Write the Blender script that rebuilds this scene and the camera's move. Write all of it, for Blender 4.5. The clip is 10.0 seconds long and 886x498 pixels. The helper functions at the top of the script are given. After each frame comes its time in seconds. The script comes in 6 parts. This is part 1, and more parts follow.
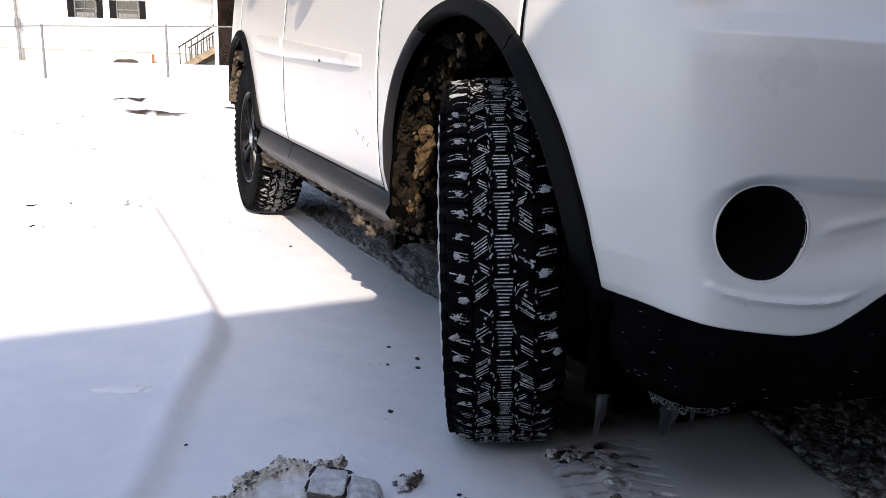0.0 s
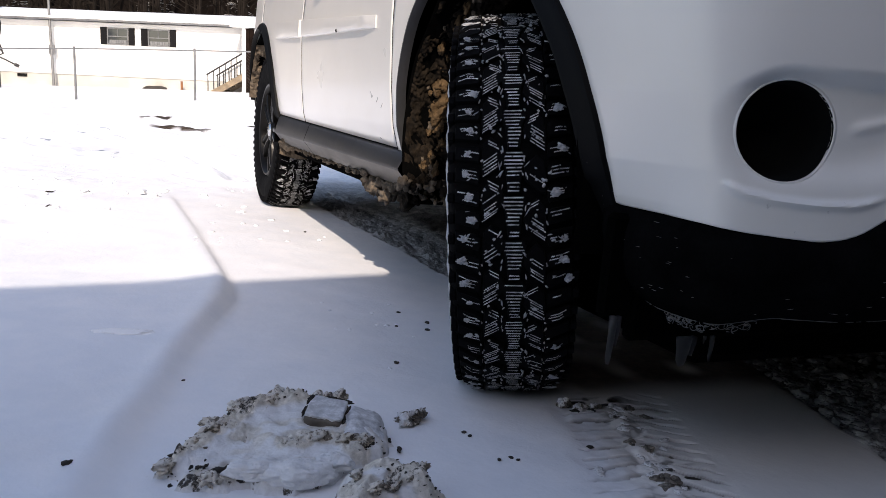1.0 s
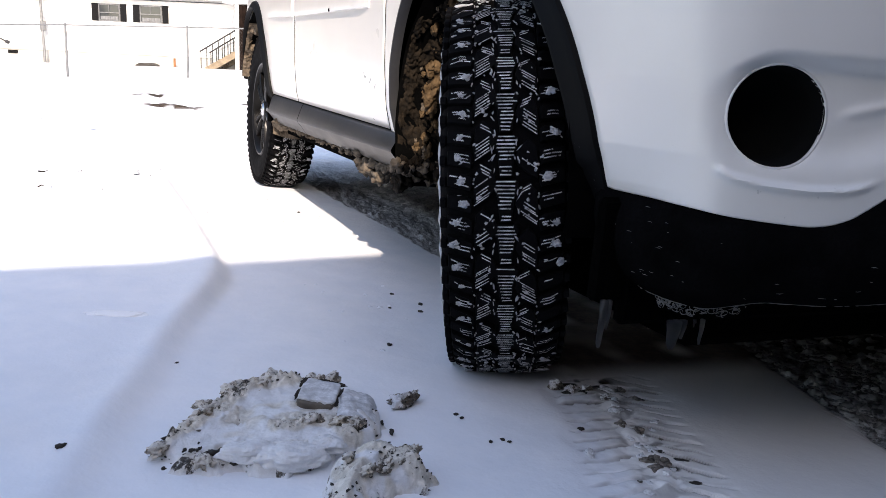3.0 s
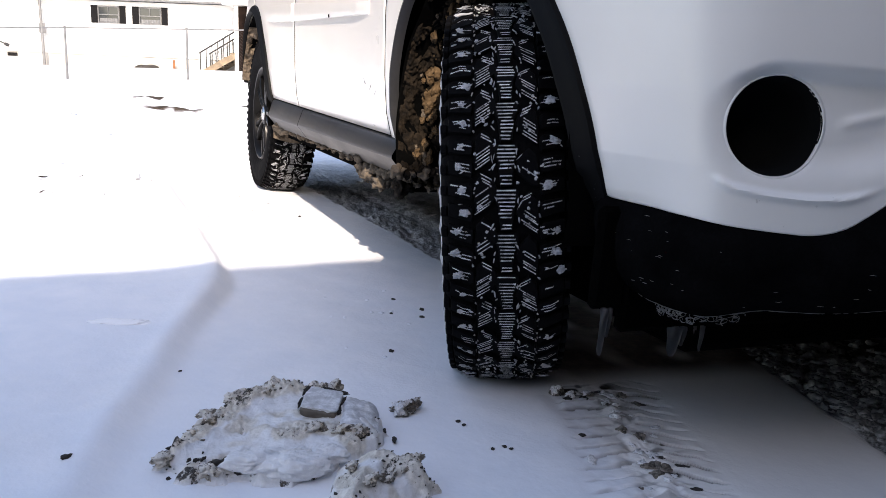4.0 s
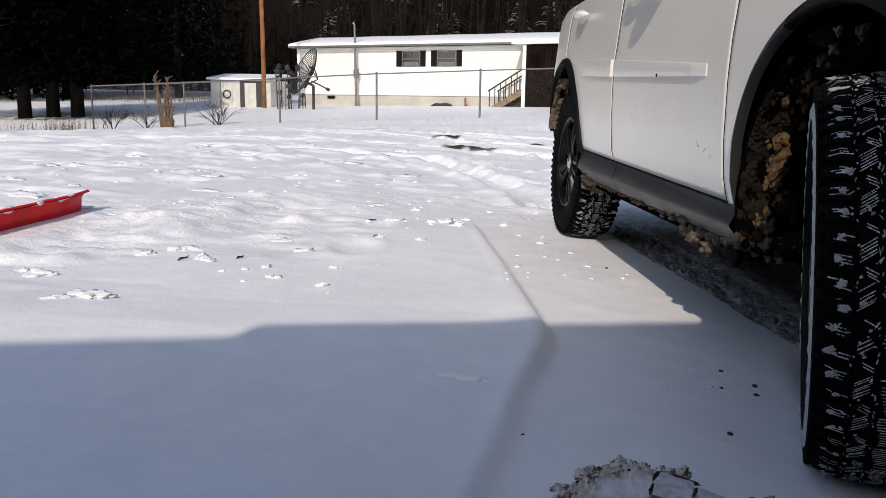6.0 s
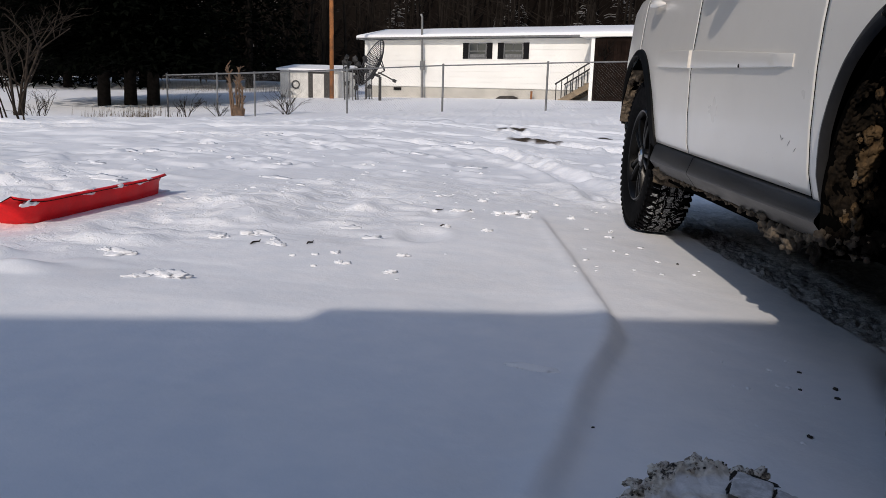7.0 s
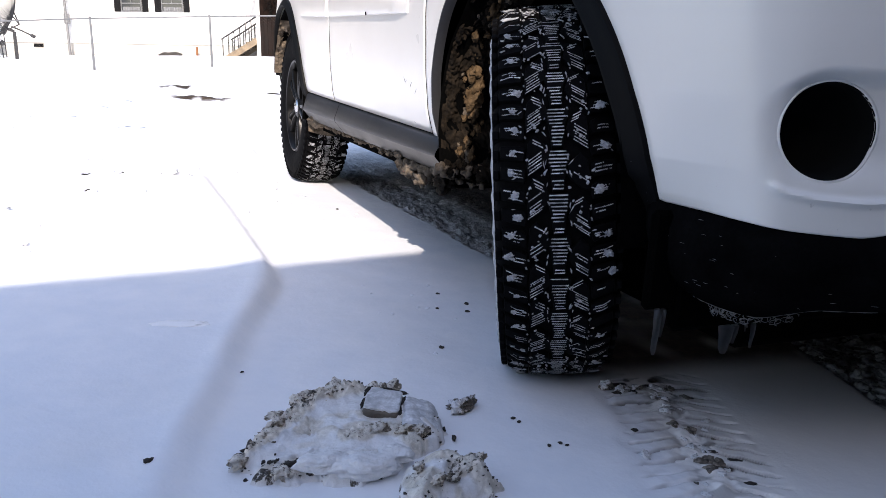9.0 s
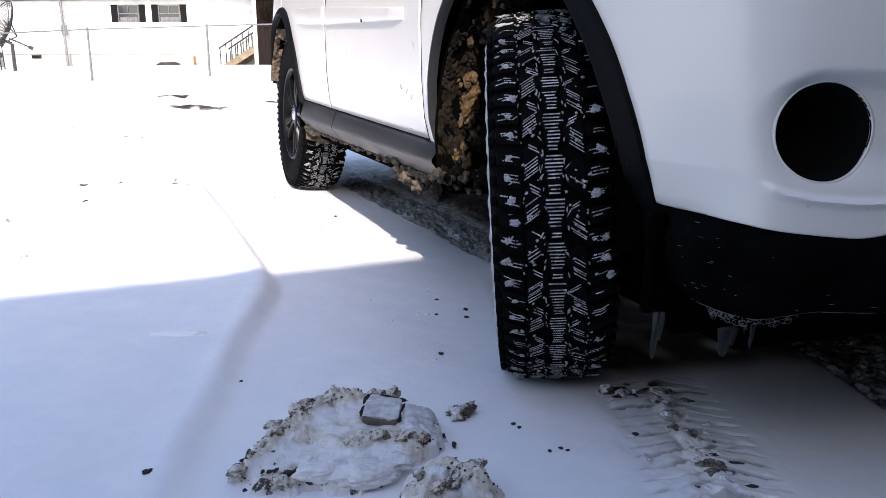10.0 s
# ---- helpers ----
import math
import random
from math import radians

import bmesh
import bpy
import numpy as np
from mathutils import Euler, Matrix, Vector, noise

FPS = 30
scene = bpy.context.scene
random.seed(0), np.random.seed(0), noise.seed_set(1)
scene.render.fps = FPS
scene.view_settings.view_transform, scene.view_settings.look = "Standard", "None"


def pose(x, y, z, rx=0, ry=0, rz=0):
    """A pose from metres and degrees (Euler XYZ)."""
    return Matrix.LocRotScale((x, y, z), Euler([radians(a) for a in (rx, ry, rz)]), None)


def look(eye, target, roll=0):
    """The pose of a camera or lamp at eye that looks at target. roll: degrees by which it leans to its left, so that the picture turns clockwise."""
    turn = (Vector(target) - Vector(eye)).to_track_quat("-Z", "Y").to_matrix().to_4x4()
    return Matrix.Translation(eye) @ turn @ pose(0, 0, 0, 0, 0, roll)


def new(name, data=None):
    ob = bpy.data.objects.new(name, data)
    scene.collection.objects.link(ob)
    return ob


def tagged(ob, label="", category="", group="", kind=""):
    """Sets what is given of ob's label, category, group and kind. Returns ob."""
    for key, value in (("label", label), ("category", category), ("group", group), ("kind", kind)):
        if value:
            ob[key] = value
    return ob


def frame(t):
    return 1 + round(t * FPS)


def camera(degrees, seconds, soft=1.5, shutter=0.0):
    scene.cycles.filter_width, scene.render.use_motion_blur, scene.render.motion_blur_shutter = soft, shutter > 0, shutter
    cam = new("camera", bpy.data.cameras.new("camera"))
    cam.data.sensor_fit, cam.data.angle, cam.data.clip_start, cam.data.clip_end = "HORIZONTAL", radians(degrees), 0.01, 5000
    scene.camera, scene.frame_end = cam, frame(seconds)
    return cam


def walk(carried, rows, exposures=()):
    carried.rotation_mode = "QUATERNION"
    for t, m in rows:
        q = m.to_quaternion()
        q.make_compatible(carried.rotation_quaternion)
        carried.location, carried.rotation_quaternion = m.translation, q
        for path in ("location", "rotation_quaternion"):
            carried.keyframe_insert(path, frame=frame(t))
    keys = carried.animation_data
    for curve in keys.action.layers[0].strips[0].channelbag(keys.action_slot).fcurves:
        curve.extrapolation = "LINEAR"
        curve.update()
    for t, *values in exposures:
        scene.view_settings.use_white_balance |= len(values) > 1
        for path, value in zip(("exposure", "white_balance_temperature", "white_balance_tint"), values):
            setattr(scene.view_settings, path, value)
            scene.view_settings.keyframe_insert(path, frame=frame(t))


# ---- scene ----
cam = camera(60.05, 10.0, 0.8)
# the yard falls gently to the side of the car: poses of the near ground are given on the sloping snow
SLOPE = pose(0, 0, 0, 0, 2.3, 0)
# seconds, place on the sloping ground, yaw, pitch, roll
PATH = [
    (0.0, -0.5775, -1.3994, 0.7407, -22.06, -12.516, 4.205),
    (0.3, -0.5700, -1.3960, 0.7010, -20.160, -11.109, 3.789),
    (0.5, -0.5524, -1.3883, 0.6713, -20.046, -10.124, 3.861),
    (0.7, -0.5520, -1.3965, 0.6150, -19.321, -8.726, 5.695),
    (0.8, -0.5500, -1.3980, 0.5890, -19.856, -7.717, 6.313),
    (1.0, -0.5388, -1.4034, 0.5467, -20.284, -10.132, 4.961),
    (1.5, -0.5300, -1.3975, 0.5447, -22.336, -11.278, 5.824),
    (2.0, -0.5385, -1.3991, 0.5410, -21.663, -10.926, 6.788),
    (2.5, -0.5330, -1.3965, 0.5495, -21.980, -11.080, 6.290),
    (2.7, -0.5334, -1.3996, 0.5506, -21.284, -11.424, 5.620),
    (3.8, -0.5395, -1.4116, 0.5737, -20.622, -11.908, 4.644),
    (4.0, -0.5393, -1.4091, 0.5720, -20.768, -11.722, 4.764),
    (4.5, -0.5473, -1.4039, 0.5763, -20.514, -12.030, 4.770),
    (4.8, -0.5600, -1.3871, 0.6018, -18.730, -11.110, 4.900),
    (5.0, -0.5880, -1.3843, 0.6212, -15.601, -10.329, 4.712),
    (5.2, -0.6046, -1.3825, 0.6295, -12.727, -9.569, 4.428),
    (5.5, -0.6336, -1.3736, 0.6492, -8.376, -9.068, 4.457),
    (5.8, -0.6656, -1.3826, 0.6435, -3.788, -9.149, 4.506),
    (6.0, -0.6840, -1.3862, 0.6505, -0.104, -10.879, 3.265),
    (6.2, -0.7010, -1.3870, 0.6466, 2.811, -11.199, 2.704),
    (7.3, -0.7089, -1.3786, 0.6248, 4.497, -12.026, 3.958),
    (7.5, -0.6669, -1.3619, 0.6099, -3.020, -12.139, 6.048),
    (7.7, -0.6472, -1.3837, 0.6082, -10.976, -12.490, 6.643),
    (8.0, -0.6125, -1.3778, 0.6042, -16.508, -12.761, 5.763),
    (8.3, -0.5929, -1.3947, 0.6079, -18.153, -16.662, 2.159),
    (8.5, -0.5971, -1.4115, 0.6112, -17.227, -14.839, 2.583),
    (9.0, -0.6001, -1.4170, 0.6174, -19.032, -13.365, 3.245),
    (9.5, -0.6037, -1.4192, 0.6114, -18.417, -13.572, 2.616),
    (10.0, -0.5950, -1.4162, 0.6180, -19.006, -12.951, 2.436),
]
EXPOSURES = [(t, e, k, tint) for t, e, k, tint in (
    (0.0, 1.08, 7400, 17), (0.5, 0.80, 7400, 17), (1.0, 0.80, 7400, 17), (1.5, 1.08, 7400, 17), (2.5, 1.35, 7400, 17), (4.5, 1.35, 7400, 17), (5.0, 1.18, 7400, 16), (5.5, 0.55, 7300, 14), (6.2, -0.10, 7200, 14),
    (7.4, -0.36, 6950, 14), (7.7, -0.42, 6950, 14), (8.0, 0.02, 6900, 15), (8.3, 0.4, 6900, 17), (8.7, 1.05, 6900, 17), (10.0, 1.22, 6900, 17))]
walk(cam, [(t, SLOPE @ pose(x, y, z, 0, 0, yaw) @ pose(0, 0, 0, 90 + pitch) @ pose(0, 0, 0, 0, 0, roll))
           for t, x, y, z, yaw, pitch, roll in PATH], EXPOSURES)

# ---- light ----
SUN_WAY = Vector((0.37, 1.5, -1.0)).normalized()
world = bpy.data.worlds.new("sky")
scene.world = world
world.use_nodes = True
sky = world.node_tree.nodes.new("ShaderNodeTexSky")
sky.sky_type = "NISHITA"
sky.sun_disc = False
sky.sun_elevation = radians(33)
sky.sun_rotation = radians(193.9)
world.node_tree.links.new(sky.outputs[0], world.node_tree.nodes["Background"].inputs[0])
world.node_tree.nodes["Background"].inputs[1].default_value = 0.15
sun_data = bpy.data.lights.new("sun", "SUN")
sun_data.energy = 2.85
sun_data.angle = radians(0.6)
sun_data.color = (1.0, 0.95, 0.87)
sun = new("sun", sun_data)
sun.matrix_world = look(-SUN_WAY * 40, (0, 0, 0))


# ---- materials ----
def material(name, colour, rough=0.6, metal=0.0, coat=0.0, spec=0.5):
    m = bpy.data.materials.new(name)
    m.use_nodes = True
    b = m.node_tree.nodes["Principled BSDF"]
    b.inputs["Base Color"].default_value = (*colour, 1)
    b.inputs["Roughness"].default_value = rough
    b.inputs["Metallic"].default_value = metal
    b.inputs["Coat Weight"].default_value = coat
    b.inputs["Coat Roughness"].default_value = 0.06
    b.inputs["Specular IOR Level"].default_value = spec
    return m


def nodes_of(m):
    t = m.node_tree
    return t.nodes, t.links, t.nodes["Principled BSDF"]


def noise_node(m, scale, detail=4.0, rough=0.6, distortion=0.0, coords="Object"):
    n, l, b = nodes_of(m)
    c = n.new("ShaderNodeTexCoord")
    t = n.new("ShaderNodeTexNoise")
    t.inputs["Scale"].default_value = scale
    t.inputs["Detail"].default_value = detail
    t.inputs["Roughness"].default_value = rough
    t.inputs["Distortion"].default_value = distortion
    l.new(c.outputs[coords], t.inputs["Vector"])
    return t.outputs["Fac"]


def ramp(m, fac, stops):
    n, l, b = nodes_of(m)
    r = n.new("ShaderNodeValToRGB")
    e = r.color_ramp.elements
    while len(e) < len(stops):
        e.new(0.5)
    for s, (p, c) in zip(e, stops):
        s.position = p
        s.color = (*c, 1) if len(c) == 3 else c
    l.new(fac, r.inputs[0])
    return r.outputs[0]


def mix(m, fac, a, c):
    n, l, b = nodes_of(m)
    x = n.new("ShaderNodeMix")
    x.data_type = "RGBA"
    for socket, v in ((x.inputs[0], fac), (x.inputs[6], a), (x.inputs[7], c)):
        if isinstance(v, (tuple, float)):
            socket.default_value = (*v, 1) if isinstance(v, tuple) else v
        else:
            l.new(v, socket)
    return x.outputs[2]


def bump(m, heights, strength=0.3):
    """heights: pairs of a height socket and a distance in metres."""
    n, l, b = nodes_of(m)
    last = None
    for h, d in heights:
        k = n.new("ShaderNodeBump")
        k.inputs["Strength"].default_value = strength
        k.inputs["Distance"].default_value = d
        l.new(h, k.inputs["Height"])
        if last:
            l.new(last, k.inputs["Normal"])
        last = k.outputs[0]
    l.new(last, b.inputs["Normal"])


def link(m, socket, name):
    n, l, b = nodes_of(m)
    l.new(socket, b.inputs[name])


def grained(name, colour, rough=0.6, scale=8.0, fine=90.0, spread=0.25, depth=0.002, **more):
    """A surface with stains and grain at two scales."""
    m = material(name, colour, rough, **more)
    a, f = noise_node(m, scale), noise_node(m, fine, 3)
    dark = tuple(c * (1 - spread) for c in colour)
    pale = tuple(min(1, c * (1 + spread)) for c in colour)
    base = mix(m, ramp(m, a, [(0.35, (0, 0, 0)), (0.65, (1, 1, 1))]), dark, pale)
    link(m, mix(m, ramp(m, f, [(0.4, (0, 0, 0)), (0.6, (0.35, 0.35, 0.35))]), base, dark), "Base Color")
    link(m, ramp(m, a, [(0.3, (rough * 0.85,) * 3), (0.7, (min(1, rough * 1.15),) * 3)]), "Roughness")
    bump(m, [(a, depth * 3), (f, depth)], 0.5)
    return m


def snow_ground_material():
    m = material("snow", (0.84, 0.86, 0.9), 0.5, spec=0.4)
    n, l, b = nodes_of(m)
    big, mid, fine = noise_node(m, 1.3, 5), noise_node(m, 9, 5), noise_node(m, 130, 3)
    snow = mix(m, ramp(m, mid, [(0.35, (0, 0, 0)), (0.7, (1, 1, 1))]), (0.80, 0.83, 0.88), (0.88, 0.89, 0.92))
    gravel = ramp(m, noise_node(m, 60, 5, 0.8), [(0.38, (0.035, 0.033, 0.03)), (0.52, (0.16, 0.155, 0.15)), (0.62, (0.55, 0.55, 0.56))])
    # bare mud; the same colour also carries the shade painted under the car
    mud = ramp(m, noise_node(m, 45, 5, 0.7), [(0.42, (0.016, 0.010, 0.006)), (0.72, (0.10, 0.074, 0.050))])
    a = n.new("ShaderNodeAttribute")
    a.attribute_name = "cover"
    s = n.new("ShaderNodeSeparateColor")
    l.new(a.outputs["Color"], s.inputs[0])
    grey = mix(m, ramp(m, big, [(0.4, (0, 0, 0)), (0.6, (1, 1, 1))]), (0.76, 0.70, 0.635), (0.84, 0.78, 0.71))
    crisp = ramp(m, noise_node(m, 11, 5, 0.6, 0.6), [(0.46, (0, 0, 0)), (0.60, (1, 1, 1))])
    k = n.new("ShaderNodeMath")
    k.operation = "MULTIPLY"
    l.new(crisp, k.inputs[0])
    l.new(a.outputs["Alpha"], k.inputs[1])
    col = mix(m, s.outputs[2], mix(m, k.outputs[0], snow, (0.95, 0.955, 0.965)), grey)
    col = mix(m, s.outputs[0], col, gravel)
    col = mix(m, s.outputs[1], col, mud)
    link(m, col, "Base Color")
    link(m, ramp(m, big, [(0.35, (0.35,) * 3), (0.65, (0.62,) * 3)]), "Roughness")
    dull = n.new("ShaderNodeMath")
    dull.operation = "MULTIPLY_ADD"
    l.new(s.outputs[1], dull.inputs[0])
    dull.inputs[1].default_value, dull.inputs[2].default_value = -0.38, 0.4
    link(m, dull.outputs[0], "Specular IOR Level")
    k2 = n.new("ShaderNodeMath")
    k2.operation = "MULTIPLY"
    l.new(ramp(m, noise_node(m, 24, 4, 0.6, 0.3), [(0.54, (0, 0, 0)), (0.60, (1, 1, 1))]), k2.inputs[0])
    l.new(a.outputs["Alpha"], k2.inputs[1])
    k3 = n.new("ShaderNodeMath")
    k3.operation = "MULTIPLY"
    l.new(noise_node(m, 48, 4, 0.7), k3.inputs[0])
    l.new(s.outputs[0], k3.inputs[1])
    bump(m, [(k3.outputs[0], 0.05), (mid, 0.007), (fine, 0.0011), (k.outputs[0], 0.006), (k2.outputs[0], 0.0025)], 0.45)
    return m


def paint_material():
    m = material("white_paint", (0.78, 0.79, 0.8), 0.32, coat=1.0)
    big, fine = noise_node(m, 3, 5), noise_node(m, 60, 4, 0.7)
    film = ramp(m, big, [(0.35, (0, 0, 0)), (0.85, (0.25, 0.25, 0.25))])
    base = mix(m, film, (0.74, 0.71, 0.66), (0.56, 0.52, 0.46))
    specks = ramp(m, fine, [(0.70, (0, 0, 0)), (0.74, (0.6, 0.6, 0.6))])
    link(m, mix(m, specks, base, (0.45, 0.42, 0.38)), "Base Color")
    link(m, ramp(m, big, [(0.3, (0.25,) * 3), (0.7, (0.42,) * 3)]), "Roughness")
    nodes_of(m)[2].inputs["Coat Roughness"].default_value = 0.28
    bump(m, [(big, 0.002)], 0.08)
    return m


def plastic_material():
    m = material("black_plastic", (0.005, 0.005, 0.005), 0.5, spec=0.06)
    big, fine = noise_node(m, 5, 5), noise_node(m, 220, 2)
    scuff = noise_node(m, 38, 4, 0.75, 1.5)
    base = mix(m, ramp(m, big, [(0.4, (0, 0, 0)), (0.8, (0.5, 0.5, 0.5))]), (0.0035, 0.0035, 0.0037), (0.009, 0.009, 0.0093))
    link(m, mix(m, ramp(m, scuff, [(0.71, (0, 0, 0)), (0.74, (0.5, 0.5, 0.5))]), base, (0.3, 0.3, 0.3)), "Base Color")
    link(m, ramp(m, big, [(0.3, (0.38,) * 3), (0.7, (0.6,) * 3)]), "Roughness")
    bump(m, [(fine, 0.0006)], 0.4)
    return m


def lump_material(name, soil_from, size=1.0, pale=(0.80, 0.81, 0.84), tan=(0.62, 0.57, 0.5)):
    m = material(name, (0.7, 0.7, 0.7), 0.6)
    big, mid, fine = noise_node(m, 9 * size, 5, 0.6), noise_node(m, 28 * size, 6, 0.75), noise_node(m, 150, 3)
    base = mix(m, ramp(m, big, [(0.42, (0, 0, 0)), (0.62, (1, 1, 1))]), pale, tan)
    soil = mix(m, ramp(m, fine, [(0.4, (0, 0, 0)), (0.6, (1, 1, 1))]), (0.03, 0.026, 0.022), (0.16, 0.13, 0.1))
    link(m, mix(m, ramp(m, mid, [(soil_from, (0, 0, 0)), (soil_from + 0.06, (1, 1, 1))]), base, soil), "Base Color")
    bump(m, [(mid, 0.02 / size), (fine, 0.003)], 0.6)
    return m


def heap_material():
    """Snow with beige crust and soil where the attribute "dirt" says so."""
    m = material("crusted_snow", (0.8, 0.8, 0.8), 0.6)
    n, l, b = nodes_of(m)
    mid, fine = noise_node(m, 60, 5, 0.7), noise_node(m, 220, 3)
    a = n.new("ShaderNodeAttribute")
    a.attribute_name = "dirt"
    s = n.new("ShaderNodeSeparateColor")
    l.new(a.outputs["Color"], s.inputs[0])
    snow = mix(m, ramp(m, mid, [(0.35, (0, 0, 0)), (0.7, (1, 1, 1))]), (0.66, 0.655, 0.655), (0.78, 0.78, 0.79))
    beige = mix(m, ramp(m, mid, [(0.35, (0, 0, 0)), (0.65, (1, 1, 1))]), (0.42, 0.37, 0.30), (0.74, 0.69, 0.61))
    soil = mix(m, ramp(m, fine, [(0.4, (0, 0, 0)), (0.6, (1, 1, 1))]), (0.012, 0.010, 0.009), (0.07, 0.056, 0.043))
    col = mix(m, s.outputs[1], snow, beige)
    ragged = n.new("ShaderNodeMath")
    ragged.operation = "MULTIPLY_ADD"
    l.new(noise_node(m, 130, 5, 0.7, 0.6), ragged.inputs[0])
    ragged.inputs[1].default_value = 1.6
    l.new(s.outputs[0], ragged.inputs[2])
    cover = ramp(m, ragged.outputs[0], [(0.0, (0, 0, 0)), (1.0, (1, 1, 1))])
    for e, p in zip(cover.node.color_ramp.elements, (0.86, 0.98)):
        e.position = p
    half = n.new("ShaderNodeMath")
    half.operation = "MULTIPLY"
    half.inputs[1].default_value = 0.62
    l.new(ragged.outputs[0], half.inputs[0])
    l.new(half.outputs[0], cover.node.inputs[0])
    link(m, mix(m, cover, col, soil), "Base Color")
    bump(m, [(mid, 0.006), (fine, 0.002)], 0.6)
    return m


SNOW = snow_ground_material()
HEAP = heap_material()
PAINT = paint_material()
PLASTIC = plastic_material()
TRIM = grained("textured_black_trim", (0.0030, 0.0030, 0.0033), 0.9, 9, 200, 0.5, 0.0006, spec=0.0)
SATIN = grained("satin_black_plastic", (0.016, 0.016, 0.017), 0.42, 4, 120, 0.35, 0.0004, spec=0.5)
SPECKLED = lump_material("dirty_snow", 0.47)
CRUST = lump_material("beige_crust", 0.50, 2.6, (0.74, 0.70, 0.64), (0.46, 0.385, 0.29))
BRIGHT_SNOW = grained("powder_snow", (0.95, 0.95, 0.96), 0.6, 12, 160, 0.02)
GRAVEL = grained("grey_stones", (0.29, 0.285, 0.28), 0.8, 30, 160, 0.6, 0.0015)
CLOD = grained("earthy_snow", (0.22, 0.19, 0.16), 0.8, 70, 220, 0.9, 0.004)
CLEAN_SNOW = grained("fresh_snow", (0.82, 0.84, 0.88), 0.6, 12, 160, 0.06)
RUBBER = grained("tyre_rubber", (0.0025, 0.0025, 0.003), 0.85, 30, 260, 0.4, 0.0008, spec=0.06)
SIPE_SNOW = grained("snow_in_sipes", (0.46, 0.465, 0.48), 0.8, 60, 300, 0.6, 0.0004)
TREAD_SNOW = grained("packed_snow", (0.37, 0.375, 0.39), 0.7, 120, 300, 0.3, 0.001)
RIM = grained("black_alloy", (0.003, 0.003, 0.0033), 0.3, 10, 120, 0.4, 0.0004, spec=0.12)
CHROME = material("dull_chrome", (0.6, 0.6, 0.6), 0.25, 1.0)
MUD = grained("dried_mud", (0.125, 0.099, 0.074), 0.95, 30, 160, 0.55, 0.004, spec=0.1)
LINER_MUD = grained("brown_mud", (0.095, 0.062, 0.034), 0.95, 40, 160, 0.6, 0.004, spec=0.05)
# mud with the shade of the wheel housing put into its colour
SHADED_MUD = grained("shaded_mud", (0.013, 0.0095, 0.0065), 0.95, 45, 170, 0.7, 0.004, spec=0.1)
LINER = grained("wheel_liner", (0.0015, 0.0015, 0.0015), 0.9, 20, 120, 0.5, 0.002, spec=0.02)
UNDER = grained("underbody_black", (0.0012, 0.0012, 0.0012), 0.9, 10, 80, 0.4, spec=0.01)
SEAM = material("seam_black", (0.004, 0.004, 0.004), 0.9, spec=0.1)
GLASS = material("tinted_glass", (0.02, 0.025, 0.025), 0.04, coat=0.5)
LAMP = material("headlight_lens", (0.5, 0.52, 0.54), 0.08, coat=1.0)
FROST = grained("dull_frost", (0.12, 0.117, 0.115), 0.7, 40, 300, 0.4, 0.0005)
ICE = material("ice", (0.16, 0.16, 0.165), 0.3, spec=0.2)
ICE.node_tree.nodes["Principled BSDF"].inputs["Transmission Weight"].default_value = 0.95
ICE.node_tree.nodes["Principled BSDF"].inputs["IOR"].default_value = 1.31
SIDING = grained("white_siding", (0.78, 0.78, 0.76), 0.6, 0.8, 30, 0.05, 0.002)
SKIRT = grained("beige_skirting", (0.44, 0.425, 0.39), 0.8, 1.2, 25, 0.15)
SHUTTER = material("black_shutter", (0.006, 0.006, 0.007), 0.7, spec=0.15)
PANE = material("window_glass", (0.03, 0.035, 0.04), 0.05, coat=0.5)
BROWN = grained("brown_porch_wood", (0.012, 0.0075, 0.006), 0.85, 4, 40, 0.5, spec=0.03)
STEP_WOOD = grained("weathered_wood", (0.21, 0.16, 0.105), 0.85, 6, 60, 0.3)
POLE = grained("pole_wood", (0.27, 0.105, 0.034), 0.85, 3, 40, 0.45, 0.004)
GALV = grained("galvanised_steel", (0.17, 0.175, 0.18), 0.5, 8, 90, 0.25, 0.0005, metal=0.5)
SHED = grained("pale_shed_boards", (0.60, 0.595, 0.57), 0.8, 3, 40, 0.15)
DARKWOOD = grained("dark_door", (0.03, 0.028, 0.026), 0.7, 5, 60, 0.3)
DISH = grained("dish_mesh", (0.03, 0.03, 0.032), 0.6, 6, 60, 0.3, metal=0.3)
BARK = grained("bark", (0.030, 0.024, 0.020), 0.95, 6, 50, 0.5, 0.01, spec=0.03)
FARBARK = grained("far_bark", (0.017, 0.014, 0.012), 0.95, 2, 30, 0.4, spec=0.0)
SNOWTWIG = grained("snowy_twigs", (0.20, 0.197, 0.197), 0.9, 3, 30, 0.4)
TAN = grained("cut_shrub_wood", (0.11, 0.066, 0.040), 0.85, 12, 80, 0.35)
DRYGRASS = grained("dry_grass", (0.085, 0.07, 0.052), 0.9, 5, 60, 0.4)
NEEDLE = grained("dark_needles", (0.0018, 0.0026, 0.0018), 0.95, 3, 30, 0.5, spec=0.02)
DARKBARK = grained("dark_bark", (0.012, 0.010, 0.009), 0.95, 6, 50, 0.5, 0.01, spec=0.05)
RED = grained("red_sled_plastic", (0.80, 0.012, 0.016), 0.45, 6, 90, 0.12, 0.0005, spec=0.25)
STONE = grained("dark_soil", (0.03, 0.026, 0.022), 0.9, 60, 300, 0.5, 0.002)
SLAB_TOP = grained("grey_white_snow", (0.60, 0.605, 0.62), 0.6, 60, 200, 0.3, 0.002)
GREYSLAB = grained("grey_ice_slab", (0.10, 0.082, 0.065), 0.6, 30, 200, 0.3, 0.001)


